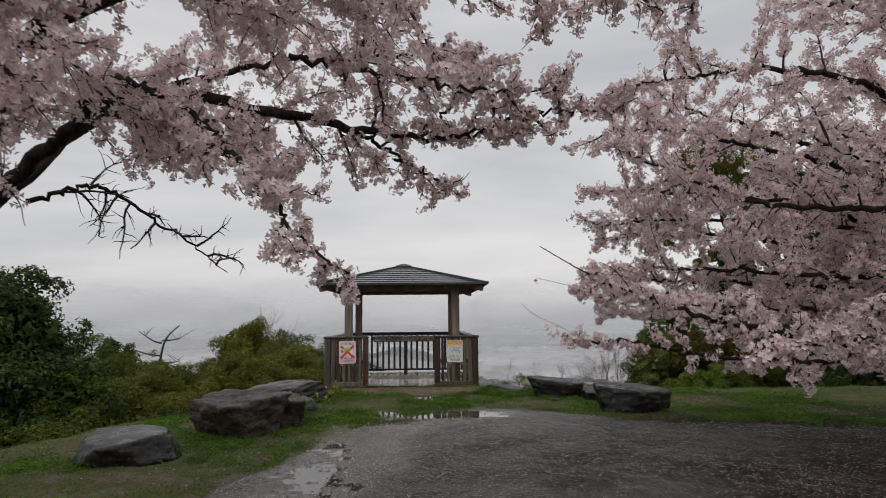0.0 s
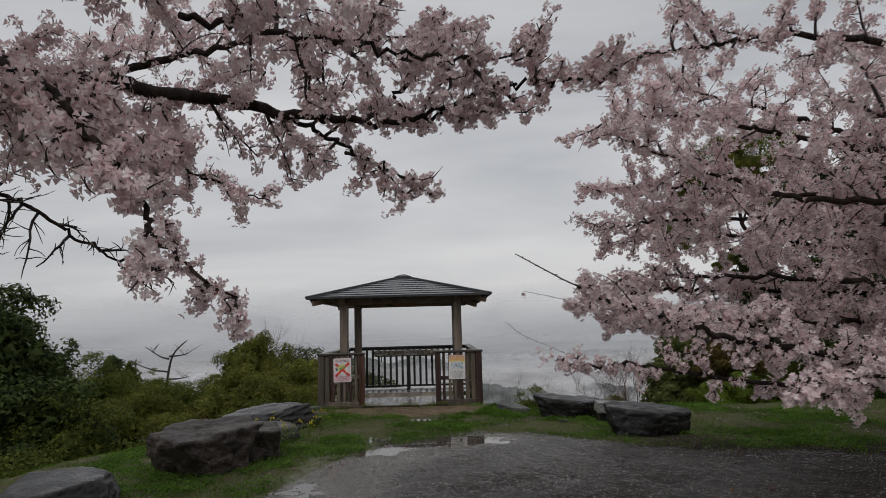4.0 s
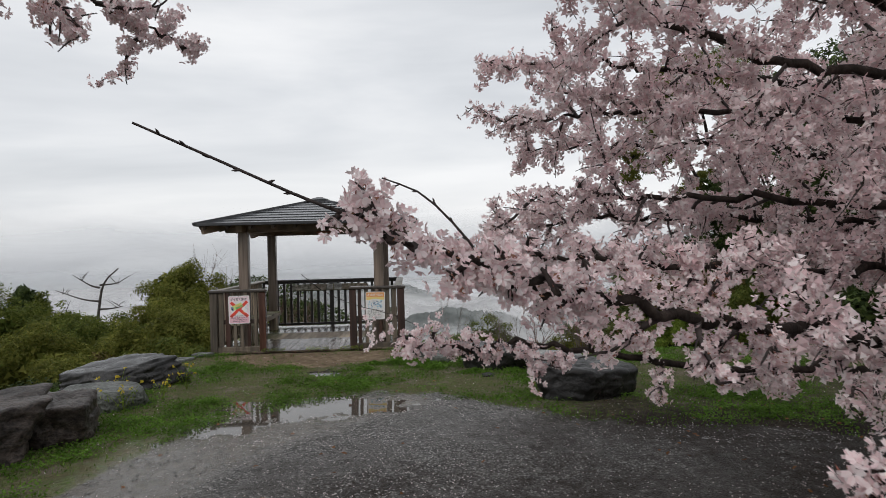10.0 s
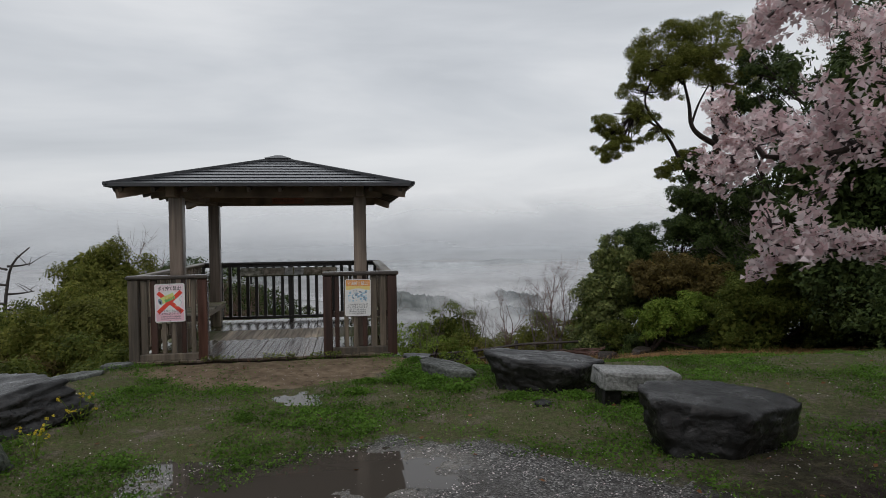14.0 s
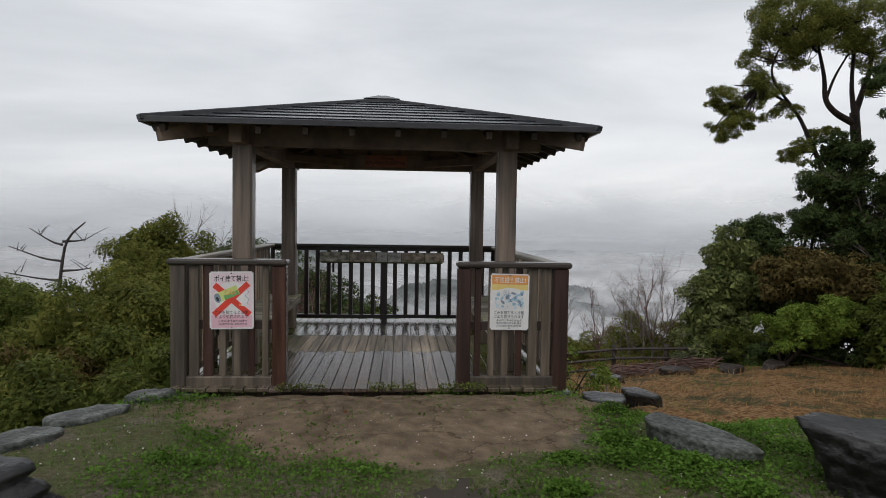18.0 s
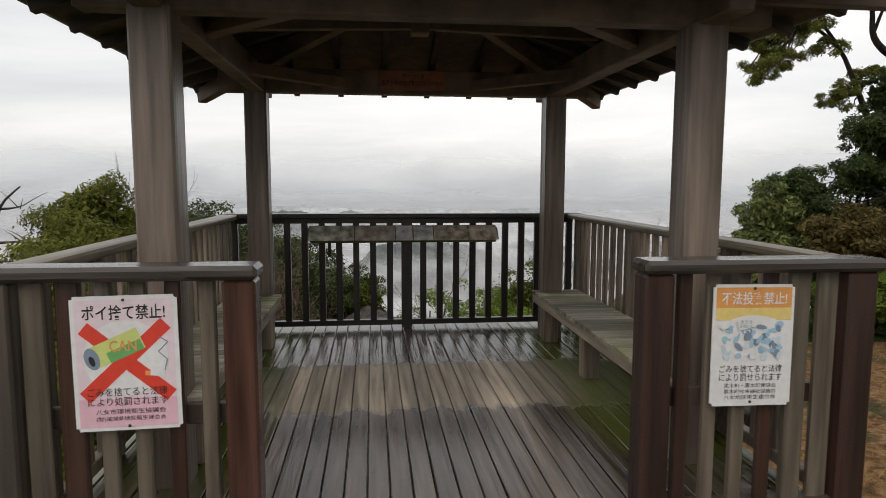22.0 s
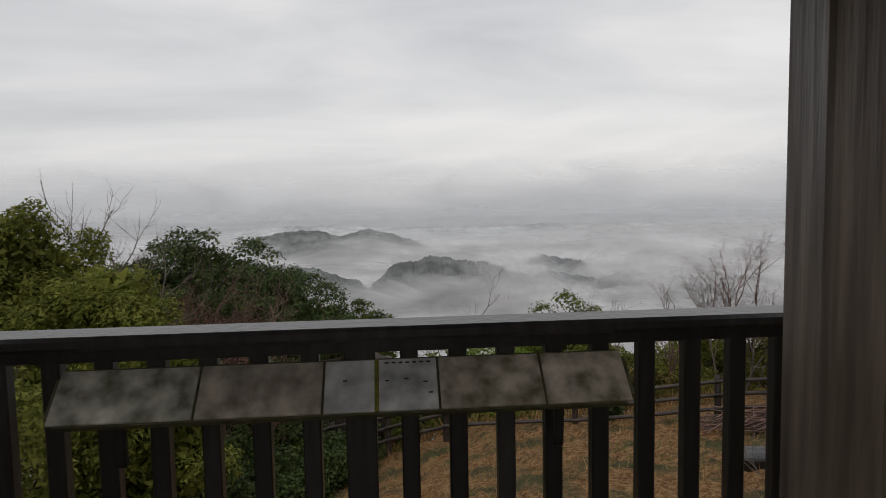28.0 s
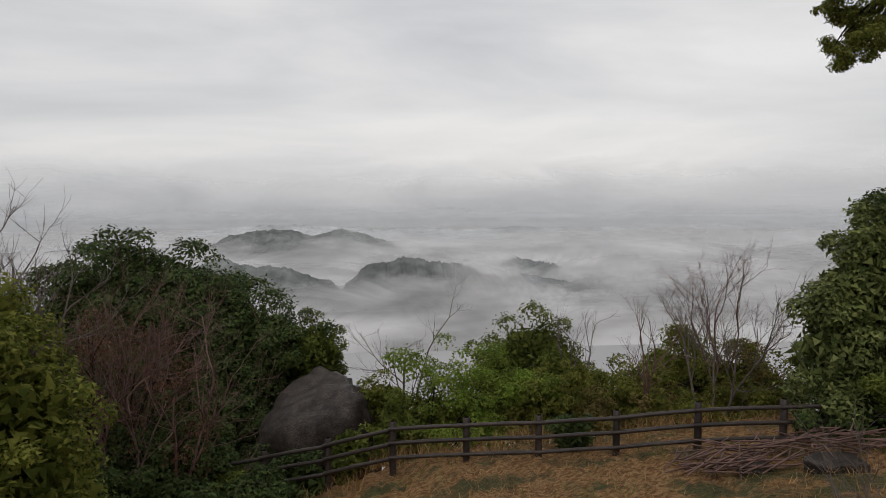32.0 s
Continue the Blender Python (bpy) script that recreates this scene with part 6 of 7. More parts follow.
leafy_tree("shrub", "glossy variegated evergreen bush by the fence end", "shrub", [(11.75, 15.9, 0.35, 0.8, 0.8, 0.75), (11.35, 15.9, -0.7, 1.1, 1.1, 1.0), (10.9, 15.9, -2.0, 1.1, 1.1, 1.1), (12.5, 16.2, -1.0, 1.2, 1.2, 1.5)], None, M_LEAF_VAR, 50, 17, 0.10)

# tall broadleaf tree and the thicket round it
tall = thing("broadleaf_tree", "tall evergreen tree with an open spreading crown", "tree", "trees")
crown = [(12.7, 15.4, 7.9, 1.1, 1.0, 0.6), (13.9, 15.8, 7.6, 1.0, 0.9, 0.5), (15.1, 15.4, 8.2, 1.2, 1.1, 0.6), (16.0, 16.0, 7.4, 0.7, 0.8, 0.6), (12.1, 15.6, 7.0, 0.7, 0.7, 0.45), (11.2, 15.6, 5.85, 0.62, 0.6, 0.36), (10.95, 15.5, 5.1, 0.45, 0.45, 0.30), (10.75, 15.6, 5.6, 0.5, 0.5, 0.35), (11.9, 15.7, 6.2, 0.6, 0.6, 0.32), (12.75, 15.5, 5.3, 0.46, 0.45, 0.24), (13.35, 15.6, 3.9, 0.66, 0.6, 0.26), (14.2, 15.8, 4.6, 0.5, 0.5, 0.22), (16.0, 15.4, 6.15, 0.40, 0.4, 0.22), (13.4, 16.2, 9.0, 1.2, 1.1, 0.6), (15.4, 16.2, 9.4, 1.3, 1.2, 0.7)]
grown = lambda x, y, z: (0.1 + 1.094 * (x + 0.35), 1.094 * (y + 5.2) - 5.2, 1.46 + 1.094 * (z - 1.46))
crown = [(*grown(x, y, z), rx * 1.3, ry * 1.3, rz * 1.35) for x, y, z, rx, ry, rz in crown]
crown += [(12.0, 17.5, 4.95, 0.6, 0.6, 0.34), (12.9, 18.0, 5.3, 0.6, 0.6, 0.36)]
rng = np.random.default_rng(51)
boughs = [([(15.9, 15.6, -3.2), (15.7, 15.6, 1.0), (15.45, 15.6, 3.4), (15.24, 15.6, 5.4)], 0.26, 0.17), ([(15.3, 15.6, 5.0), (14.6, 15.6, 5.35), (14.2, 15.6, 5.8), (14.1, 15.6, 6.6), (13.9, 15.7, 7.7)], 0.14, 0.05), ([(15.24, 15.6, 5.3), (15.6, 15.7, 6.2), (15.9, 15.8, 7.0), (16.0, 15.9, 7.9)], 0.13, 0.05), ([(15.24, 15.6, 5.3), (15.1, 15.6, 6.4), (15.1, 15.5, 8.4)], 0.11, 0.04), ([(15.5, 15.6, 2.2), (14.5, 15.6, 2.9), (13.8, 15.6, 4.2), (13.06, 15.6, 5.46), (11.8, 15.6, 6.2)], 0.13, 0.04), ([(14.2, 15.6, 5.8), (14.5, 15.6, 6.6), (14.9, 15.5, 7.4)], 0.06, 0.03), ([(13.06, 15.6, 5.46), (12.2, 15.5, 6.6), (12.6, 15.4, 7.9)], 0.06, 0.03), ([(13.9, 15.7, 7.4), (13.3, 15.9, 8.2), (12.8, 15.5, 8.0)], 0.05, 0.02)]
paths = [(smooth_line([grown(*p) for p in c], 16), np.linspace(r, q, 16)) for c, r, q in boughs]
for x, y, z, rx, ry, rz in crown:
    near = min((p[i] for p, _ in paths[:8] for i in range(5, 16)), key=lambda q: np.linalg.norm(q - [x, y, z]))
    for _ in range(6):
        e = np.array([x, y, z]) + unit(rng.normal(size=3)) * np.array([rx, ry, rz]) * 0.9
        paths.append((smooth_line([near, (near + e) / 2 + rng.normal(0, 0.12, 3), e], 8), np.linspace(0.035, 0.008, 8)))
v, f = tubes(paths, 7)
mesh_ob("trunk", v, f, M_BARK, tall, smooth=True)
v, f = leaf_cloud(crown, 30, 0.062, rng)
mesh_ob("crown", v, f, M_LEAF_OLIVE, tall)["kind"] = "stuff"
leafy_tree("broadleaf_tree", "evergreen tree with ragged layered foliage over bare branches", "tree", [(16.0, 14.3, 6.4, 0.75, 0.7, 0.42), (17.0, 14.3, 6.8, 0.85, 0.8, 0.5), (16.4, 14.3, 5.25, 0.75, 0.7, 0.3), (17.7, 14.3, 5.6, 0.8, 0.7, 0.6), (17.0, 14.3, 8.0, 0.95, 0.9, 0.5), (18.1, 14.3, 7.3, 1.0, 0.9, 0.8), (18.6, 14.3, 4.6, 0.8, 0.8, 0.6)], (18.0, 14.3, -2.5), M_LEAF_DARK, 61, 22, 0.085, 0.12, group="trees", heart=0.0, fork=(17.6, 14.3, 2.6))
bare_later = [((16.9, 14.6, -1.0), 5.6, 81), ((16.2, 14.9, -0.5), 4.4, 82)]
leafy_tree("evergreen_tree", "dense dark layered evergreen at the edge of the wood", "tree", [(15.7, 16.2, 4.1, 0.75, 0.9, 0.6), (15.5, 16.2, 2.9, 1.05, 1.0, 0.75), (15.9, 16.2, 1.5, 1.45, 1.4, 0.9), (16.6, 16.2, 0.1, 2.4, 1.6, 1.3), (14.8, 16.2, 1.7, 0.6, 0.7, 0.5), (15.0, 15.8, -1.4, 2.6, 1.5, 1.6), (18.2, 15.0, 1.2, 1.7, 1.2, 1.6), (17.4, 15.4, 2.6, 1.0, 0.9, 0.9), (13.2, 16.6, 0.6, 1.0, 0.9, 1.2)], None, M_LEAF_DARK, 52, 20, 0.085, group="trees")
leafy_tree("shrub", "rust and olive shrub under the trees", "shrub", [(12.5, 13.9, -0.2, 1.0, 0.9, 0.8), (14.1, 13.7, -0.3, 1.1, 1.0, 0.9)], None, M_LEAF_RUST, 53, 17, 0.085)
leafy_tree("shrub", "fresh green shrub at the edge of the leaf litter", "shrub", [(11.5, 12.4, -1.6, 0.55, 0.55, 0.62), (12.5, 12.3, -1.5, 0.85, 0.75, 0.75), (13.3, 12.4, -1.15, 0.68, 0.65, 0.68)], None, M_LEAF_BRIGHT, 54, 24, 0.075, heart_leaf=0.6)
leafy_tree("shrub", "wide olive green shrub over the leaf litter", "shrub", [(14.7, 10.9, -1.2, 1.4, 1.2, 1.15), (15.3, 11.0, 0.0, 0.95, 0.9, 0.75), (13.7, 10.9, -1.9, 0.8, 0.75, 0.7), (17.0, 10.7, -1.2, 1.5, 1.2, 1.4), (16.2, 12.4, -1.0, 1.4, 1.1, 1.4), (11.6, 14.6, -2.7, 1.0, 0.7, 0.8), (13.0, 14.2, -2.4, 1.1, 0.7, 0.9)], None, M_LEAF_MID, 57, 20, 0.08)
leafy_tree("shrub", "low dark undergrowth at the foot of the wood", "shrub", [(x, y, float(land(x, y)) + 0.25, 0.95, 0.6, 0.6) for x, y in ((10.6, 15.0), (11.8, 13.2), (13.0, 12.9), (13.9, 11.6), (15.2, 11.3), (16.6, 11.0), (18.0, 10.4))], (13.9, 11.6, float(land(13.9, 11.6)) - 0.1), M_LEAF_DARK, 75, 14, 0.075)
leafy_tree("shrub", "dark wood edge beyond the lawn", "shrub", [(17.5, 9.0, -0.2, 2.2, 2.0, 2.4), (20.0, 6.5, 0.3, 2.4, 2.2, 2.8), (21.5, 3.0, 0.6, 2.4, 2.4, 2.8), (19.0, 11.5, 1.0, 2.2, 2.0, 3.0)], None, M_LEAF_DARK, 55, 7, 0.12)
leafy_tree("evergreen_tree", "tall dark evergreen of the wood behind the cherry", "tree", [(15.0, 6.0, 5.2, 2.0, 1.8, 1.8), (16.5, 5.2, 3.2, 2.2, 2.0, 2.0), (14.4, 7.2, 2.6, 1.6, 1.5, 1.8), (17.2, 7.0, 6.2, 2.2, 2.0, 1.8), (15.8, 6.2, 0.6, 2.2, 1.8, 1.8)], (15.8, 6.2, -1.5), M_LEAF_DARK, 77, 5, 0.13, group="trees")
leafy_tree("shrub", "dark shrubs behind the cherry tree", "shrub", [(15.0, 1.2, 0.4, 1.8, 1.6, 1.6), (18.0, -0.6, 0.8, 2.2, 2.0, 2.2), (13.6, 3.4, -0.2, 1.4, 1.3, 1.2), (20.0, -4.0, 1.2, 2.4, 2.2, 2.4)], None, M_LEAF_DARK, 56, 8, 0.10)


# ---- bare trees ----
def bare_tree(name, label, base, height, spread, mat, seed, stems=1, levels=4, r0=0.05, lean=(0, 0), group="bare trees", category="tree"):
    rng = np.random.default_rng(seed)
    root = thing(name, label, category, group)
    out = []

    def grow(p, d, ln, r, lv):
        n = 6
        pts = [p]
        for _ in range(n - 1):
            d = unit(d + rng.normal(0, 0.12, 3) + np.array([0, 0, 0.05]))
            pts.append(pts[-1] + d * ln / (n - 1))
        pts = np.array(pts)
        out.append((pts, np.linspace(r, r * 0.55, n)))
        if lv == 0:
            return
        for k in range(rng.integers(3, 5)):
            i = rng.integers(2, n)
            w = unit(unit(pts[i] - pts[i - 1]) * 0.8 + rng.normal(0, spread, 3) + np.array([0, 0, 0.12]))
            grow(pts[i], w, ln * rng.uniform(0.48, 0.72), max(r * 0.5, 0.003), lv - 1)

    for s in range(stems):
        a = rng.uniform(0, 6.28)
        d = np.array([lean[0] + 0.25 * math.cos(a) * (stems > 1), lean[1] + 0.25 * math.sin(a) * (stems > 1), 1.0])
        grow(np.array(base) + np.array([math.cos(a), math.sin(a), 0]) * 0.12 * (stems - 1), unit(d), height * rng.uniform(0.42, 0.55), r0, levels)
    thick = [o for o in out if o[1][0] > 0.012]
    fine = [o for o in out if o[1][0] <= 0.012]
    v, f = tubes(thick or fine[:1], 6)
    mesh_ob("trunk", v, f, mat, root, smooth=True)
    v, f = tubes(fine, 3)
    mesh_ob("twig", v, f, mat, root)["kind"] = "stuff"
    return root


def at_land(x, y, dz=-0.1):
    return (x, y, float(land(x, y)) + dz)


bare_tree("bare_tree", "pale leafless tree above the bushes", (-6.6, 18.2, -5.2), 6.3, 0.36, M_TWIGGREY, 61, 6, 4, 0.08)
bare_tree("bare_tree", "thin leafless tree above the bushes", (-4.6, 12.5, -4.0), 4.6, 0.3, M_TWIGGREY, 62, 3, 3, 0.03)
bare_tree("bare_shrub", "tangled reddish leafless shrub on the slope", (-4.1, 18.4, -5.8), 5.6, 0.5, M_TWIGRED, 63, 9, 4, 0.045, category="shrub")
bare_tree("bare_shrub", "tangled reddish leafless shrub on the slope", (-5.6, 19.0, -5.8), 5.9, 0.5, M_TWIGRED, 64, 8, 4, 0.045, category="shrub")
leafy_tree("shrub", "thin rust-red budding shrub on the slope", "shrub", [(-4.3, 18.2, -2.9, 1.3, 1.1, 1.2), (-5.4, 18.8, -2.2, 1.3, 1.1, 1.3), (-3.4, 17.9, -3.9, 1.0, 0.9, 1.1), (-6.4, 19.2, -2.8, 1.2, 1.0, 1.3)], None, M_BUD, 78, 4, 0.05, heart=0.0)
bare_tree("bare_tree", "slender leafless tree behind the great boulder", (2.0, 24.5, -6.4), 5.6, 0.42, M_TWIGGREY, 65, 2, 4, 0.05)
bare_tree("bare_tree", "leafless shrub tree behind the fence", (9.6, 18.6, -4.0), 3.5, 0.36, M_TWIGGREY, 66, 4, 4, 0.035)
bare_tree("bare_tree", "leafless shrub tree behind the fence", (11.0, 20.4, -4.0), 4.4, 0.34, M_TWIGRED, 67, 4, 4, 0.035)
bare_tree("bare_tree", "thin leafless sapling behind the fence", (7.0, 21.5, -4.8), 4.0, 0.3, M_TWIGGREY, 68, 2, 3, 0.03)
bare_tree("bare_tree", "thin leafless sapling behind the fence", (8.2, 19.5, -4.4), 3.8, 0.36, M_TWIGRED, 69, 3, 3, 0.03)
bare_tree("bare_shrub", "small leafless sapling beside the pavilion", at_land(3.2, 5.5), 2.0, 0.34, M_TWIGGREY, 70, 2, 3, 0.012, category="shrub")
for p, h, k in bare_later:
    bare_tree("bare_tree", "leafless grey tree at the edge of the wood", p, h, 0.42, M_TWIGGREY, k, 2, 4, 0.07)
bare_tree("bare_shrub", "small leafless shrub beside the pavilion", at_land(4.6, 7.0), 2.2, 0.4, M_TWIGGREY, 71, 4, 3, 0.012, category="shrub")
leafy_tree("shrub", "thin pale green weeds beside the pavilion", "shrub", [(2.9, 4.4, -1.0, 0.45, 0.45, 0.45), (3.5, 5.2, -1.3, 0.5, 0.45, 0.40)], None, M_LEAF_BRIGHT, 72, 12, 0.05, 0.012, heart=0.0)

# dead tree
dead = thing("dead_tree", "grey dead tree with snapped level branches", "tree", "bare trees")
db = np.array([-15.6, 24.8, -6.2])
limbs = [([db, db + [0.1, 0, 2.0], db + [0.25, 0, 3.6], db + [0.45, 0, 4.4], db + [0.95, 0, 4.9]], 0.10)]
for h, dx, dz in ((2.6, -1.3, 0.15), (3.1, -1.6, 0.25), (3.7, -1.5, 0.45), (4.2, -0.9, 0.5), (3.4, 0.9, 0.1), (4.3, 0.8, 0.1), (2.9, 0.5, -0.05)):
    s = db + np.array([0.05 + 0.05 * h, 0, h])
    limbs.append(([s, s + [dx * 0.45, 0.15, dz * 0.2], s + [dx, -0.1, dz]], 0.055))
rng = np.random.default_rng(15)
for c, r in limbs[1:]:
    for _ in range(3):
        s = np.array(c[1]) * 0.4 + np.array(c[2]) * 0.6 + rng.normal(0, 0.05, 3)
        a, h = rng.normal(0, 0.3), rng.uniform(0.15, 0.45)
        limbs.append(([s, s + [a * 0.5, 0, h * 0.55], s + [a, 0, h]], 0.022))
v, f = tubes([(db + 1.5 * (smooth_line(c, 12) - db), 1.1 * np.linspace(r, r * 0.3, 12)) for c, r in limbs], 7)
mesh_ob("trunk", v, f, M_DEADWOOD, dead, smooth=True)


# ---- ground cover ----
def scatter(n, x0, x1, y0, y1, keep, rng):
    p = np.column_stack([rng.uniform(x0, x1, n), rng.uniform(y0, y1, n)])
    p = p[rng.random(n) < keep(p[:, 0], p[:, 1])]
    return np.column_stack([p, land(p[:, 0], p[:, 1])])


def blades(p, height, width, rng, lean=0.5):
    n = len(p)
    a = rng.uniform(0, 6.28, n)
    d = np.column_stack([np.cos(a), np.sin(a), np.zeros(n)])
    o = np.column_stack([-np.sin(a), np.cos(a), np.zeros(n)])
    h = height * rng.uniform(0.5, 1.3, (n, 1))
    b = width * rng.uniform(0.7, 1.3, (n, 1))
    tip = p + d * h * lean * rng.uniform(0.2, 1.2, (n, 1)) + np.array([0, 0, 1]) * h
    v = np.stack([p - o * b, p + o * b, tip], 1).reshape(-1, 3)
    return v, np.arange(3 * n).reshape(-1, 3)


rng = np.random.default_rng(8)
on_grass = lambda x, y: (1 - gravel_mask(x, y)) * (1 - 0.93 * dirt_mask(x, y)) * (1 - litter_mask(x, y)) * np.clip(0.55 + 0.9 * lump(x, y, 1.6, 9.0), 0.12, 1) * (x > np.interp(y, EDGE_Y, EDGE_X) - 1.0)
p = scatter(260000, -6, 11, -12, 1.2, on_grass, rng)
v, f = blades(p, 0.028, 0.0042, rng, 0.9)
tagged(mesh_ob("grass", v, f, M_GRASS), "short wet patchy grass", "grass", kind="stuff")
tuft = rng.uniform(0, 1, (8200, 2)) * [11, 9] + [-3.5, -8.5]
tuft = tuft[lump(tuft[:, 0], tuft[:, 1], 1.6, 9.0) + 0.5 * lump(tuft[:, 0], tuft[:, 1], 4.1, 2.0) > rng.normal(-0.05, 0.35, len(tuft))]
tuft = np.vstack([tuft, [[2.15, -1.2], [2.3, -1.7], [1.9, -2.2], [2.45, -0.8], [3.0, -4.7], [3.5, -4.9], [4.2, -4.8], [-1.2, -3.7], [-1.5, -4.6], [-1.0, -6.8]]])
pp = np.repeat(tuft, 46, 0) + rng.normal(0, 1, (len(tuft) * 46, 2)) * np.repeat(rng.uniform(0.03, 0.12, (len(tuft), 1)), 46, 0)
pp = pp[rng.random(len(pp)) < on_grass(pp[:, 0], pp[:, 1])]
pp = np.column_stack([pp, land(pp[:, 0], pp[:, 1]) + rng.uniform(0.005, 0.045, len(pp))])
# lush clumps in front of the flat slab and beside the trodden earth
for cx, cy, r, tall_by in ((1.92, -0.80, 0.15, 0.07), (1.70, -1.50, 0.12, 0.07), (1.84, -1.72, 0.15, 0.09), (2.02, -1.95, 0.15, 0.09), (1.62, -1.80, 0.13, 0.06), (1.30, -1.80, 0.10, 0.04), (1.18, -2.25, 0.12, 0.04), (2.2, -2.3, 0.14, 0.06), (2.7, -2.75, 0.16, 0.05), (3.3, -2.78, 0.15, 0.05)):
    q = rng.normal(0, 1, (700, 2)) * r * 0.62 * [1, 0.8]
    z = tall_by * np.exp(-(q ** 2).sum(1) / (r * r)) * rng.uniform(0.25, 1.1, 700)
    pp = np.vstack([pp, np.column_stack([q + [cx, cy], land(q[:, 0] + cx, q[:, 1] + cy) + 0.006 + z])])
v, f = leaf_mesh(pp, unit(rng.normal(0, 0.5, pp.shape) + [0, 0, 1.0]), 0.026, 0.019, rng)
tagged(mesh_ob("clover", v, f, M_CLOVER), "low broad-leaved weeds in the grass", "weeds", kind="stuff")
# yellow-flowered plants beside the rocks
for x, y, k in ((-1.15, -3.75, 1), (-1.35, -4.35, 2), (-1.75, -3.55, 3), (-2.25, -2.3, 4), (-1.05, -3.2, 5)):
    r = np.random.default_rng(k)
    z = float(land(x, y))
    plant = thing("flowering_weed", "slender weed with small yellow flowers beside rock", "weed", "yellow-flowered weeds", at=(0, 0, 0))
    tips = np.array([x, y, z]) + np.column_stack([r.normal(0, 0.09, 6), r.normal(0, 0.09, 6), r.uniform(0.14, 0.32, 6)])
    for tip in tips:
        v, f = tubes([(smooth_line([(x, y, z - 0.01), (tip + [x, y, z]) / 2 + [0, 0, 0.03], tip], 6), np.full(6, 0.0022))], 4)
        mesh_ob("stem", v, f, M_LEAF_BRIGHT, plant)
    c = np.repeat(tips, 5, 0) + r.normal(0, 0.014, (30, 3))
    v, f = petals_mesh(c, unit(r.normal(size=c.shape) + [0, 0, 0.8]), 0.013, r, 4)
    mesh_ob("flower", v, f, M_YELLOW, plant, "small yellow flowers")["kind"] = "stuff"
    c = np.repeat(tips, 6, 0) * 0.6 + np.array([x, y, z]) * 0.4 + r.normal(0, 0.03, (36, 3))
    v, f = leaf_mesh(c, unit(r.normal(size=c.shape) + [0, 0, 0.6]), 0.05, 0.018, r)
    mesh_ob("leaf", v, f, M_LEAF_BRIGHT, plant)["kind"] = "stuff"
# small green fringe along the deck edge
pp = np.column_stack([rng.uniform(-0.8, 1.0, 900), rng.normal(-0.13, 0.03, 900), rng.uniform(0.0, 0.05, 900)])
pp = pp[np.sin(pp[:, 0] * 9) + 0.6 * np.sin(pp[:, 0] * 23) > -0.3]
v, f = leaf_mesh(pp, unit(rng.normal(0, 0.6, pp.shape) + [0, 0, 1.0]), 0.026, 0.018, rng)
tagged(mesh_ob("deck_edge_weeds", v, f, M_LEAF_MID), "small green weeds along the deck edge", "weeds", kind="stuff")
# gravel stones
p = scatter(64000, -2.5, 6.5, -13.6, -3.4, lambda x, y: gravel_mask(x, y) * np.clip(0.6 + 0.6 * lump(x, y, 0.9, 2.5), 0.1, 1), rng)
n = len(p)
oct_v = np.array([[1, 0, 0], [0, 1, 0], [-1, 0, 0], [0, -1, 0], [0, 0, 0.8]], float)
ang = rng.uniform(0, 6.28, n)
sz = rng.uniform(0.004, 0.017, (n, 1, 1)) * np.array([1.0, 0.7, 0.7])
ov = oct_v[None] * sz * rng.uniform(0.75, 1.25, (n, 5, 1))
rot = np.stack([ov[..., 0] * np.cos(ang)[:, None] - ov[..., 1] * np.sin(ang)[:, None], ov[..., 0] * np.sin(ang)[:, None] + ov[..., 1] * np.cos(ang)[:, None], ov[..., 2]], -1)
v = (rot + p[:, None]).reshape(-1, 3)
f = (np.array([[0, 1, 4], [1, 2, 4], [2, 3, 4], [3, 0, 4]])[None] + 5 * np.arange(n)[:, None, None]).reshape(-1, 3)
tagged(mesh_ob("gravel", v, f, M_PEBBLE), "loose wet grey gravel stones", "gravel", kind="stuff")
# fallen petals and leaves
p = scatter(52000, -2.5, 8, -13.8, -0.6, lambda x, y: np.clip(0.45 + 0.6 * lump(x, y, 1.2, 5.5), 0.05, 1) * (0.22 + 0.78 * gravel_mask(x, y)), rng)
a = rng.uniform(0, 6.28, 500)
rim = np.column_stack([0.95 + (1.15 + rng.normal(0, 0.12, 500)) * np.cos(a), -4.5 + (0.55 + rng.normal(0, 0.07, 500)) * np.sin(a)])
p = np.vstack([p, np.column_stack([rim, np.maximum(land(rim[:, 0], rim[:, 1]), 0.03 * np.clip(-rim[:, 1] - 4, 0, 14) - 0.016)])])
p[:, 2] += 0.006
v, f = leaf_mesh(p, unit(rng.normal(0, 0.25, p.shape) + [0, 0, 1.0]), 0.012, 0.014, rng, 0.03)
tagged(mesh_ob("fallen_petals", v, f, M_FALLEN), "scattered fallen cherry petals", "petals", kind="stuff")
p = scatter(700, -3, 8, -9, 0, lambda x, y: 0.25 + 0.4 * (x > 3), rng)
p[:, 2] += 0.01
v, f = leaf_mesh(p, unit(rng.normal(0, 0.3, p.shape) + [0, 0, 1.0]), 0.045, 0.04, rng, 0.08)
tagged(mesh_ob("fallen_leaves", v, f, M_DEADLEAF), "scattered fallen brown leaves", "leaves", kind="stuff")
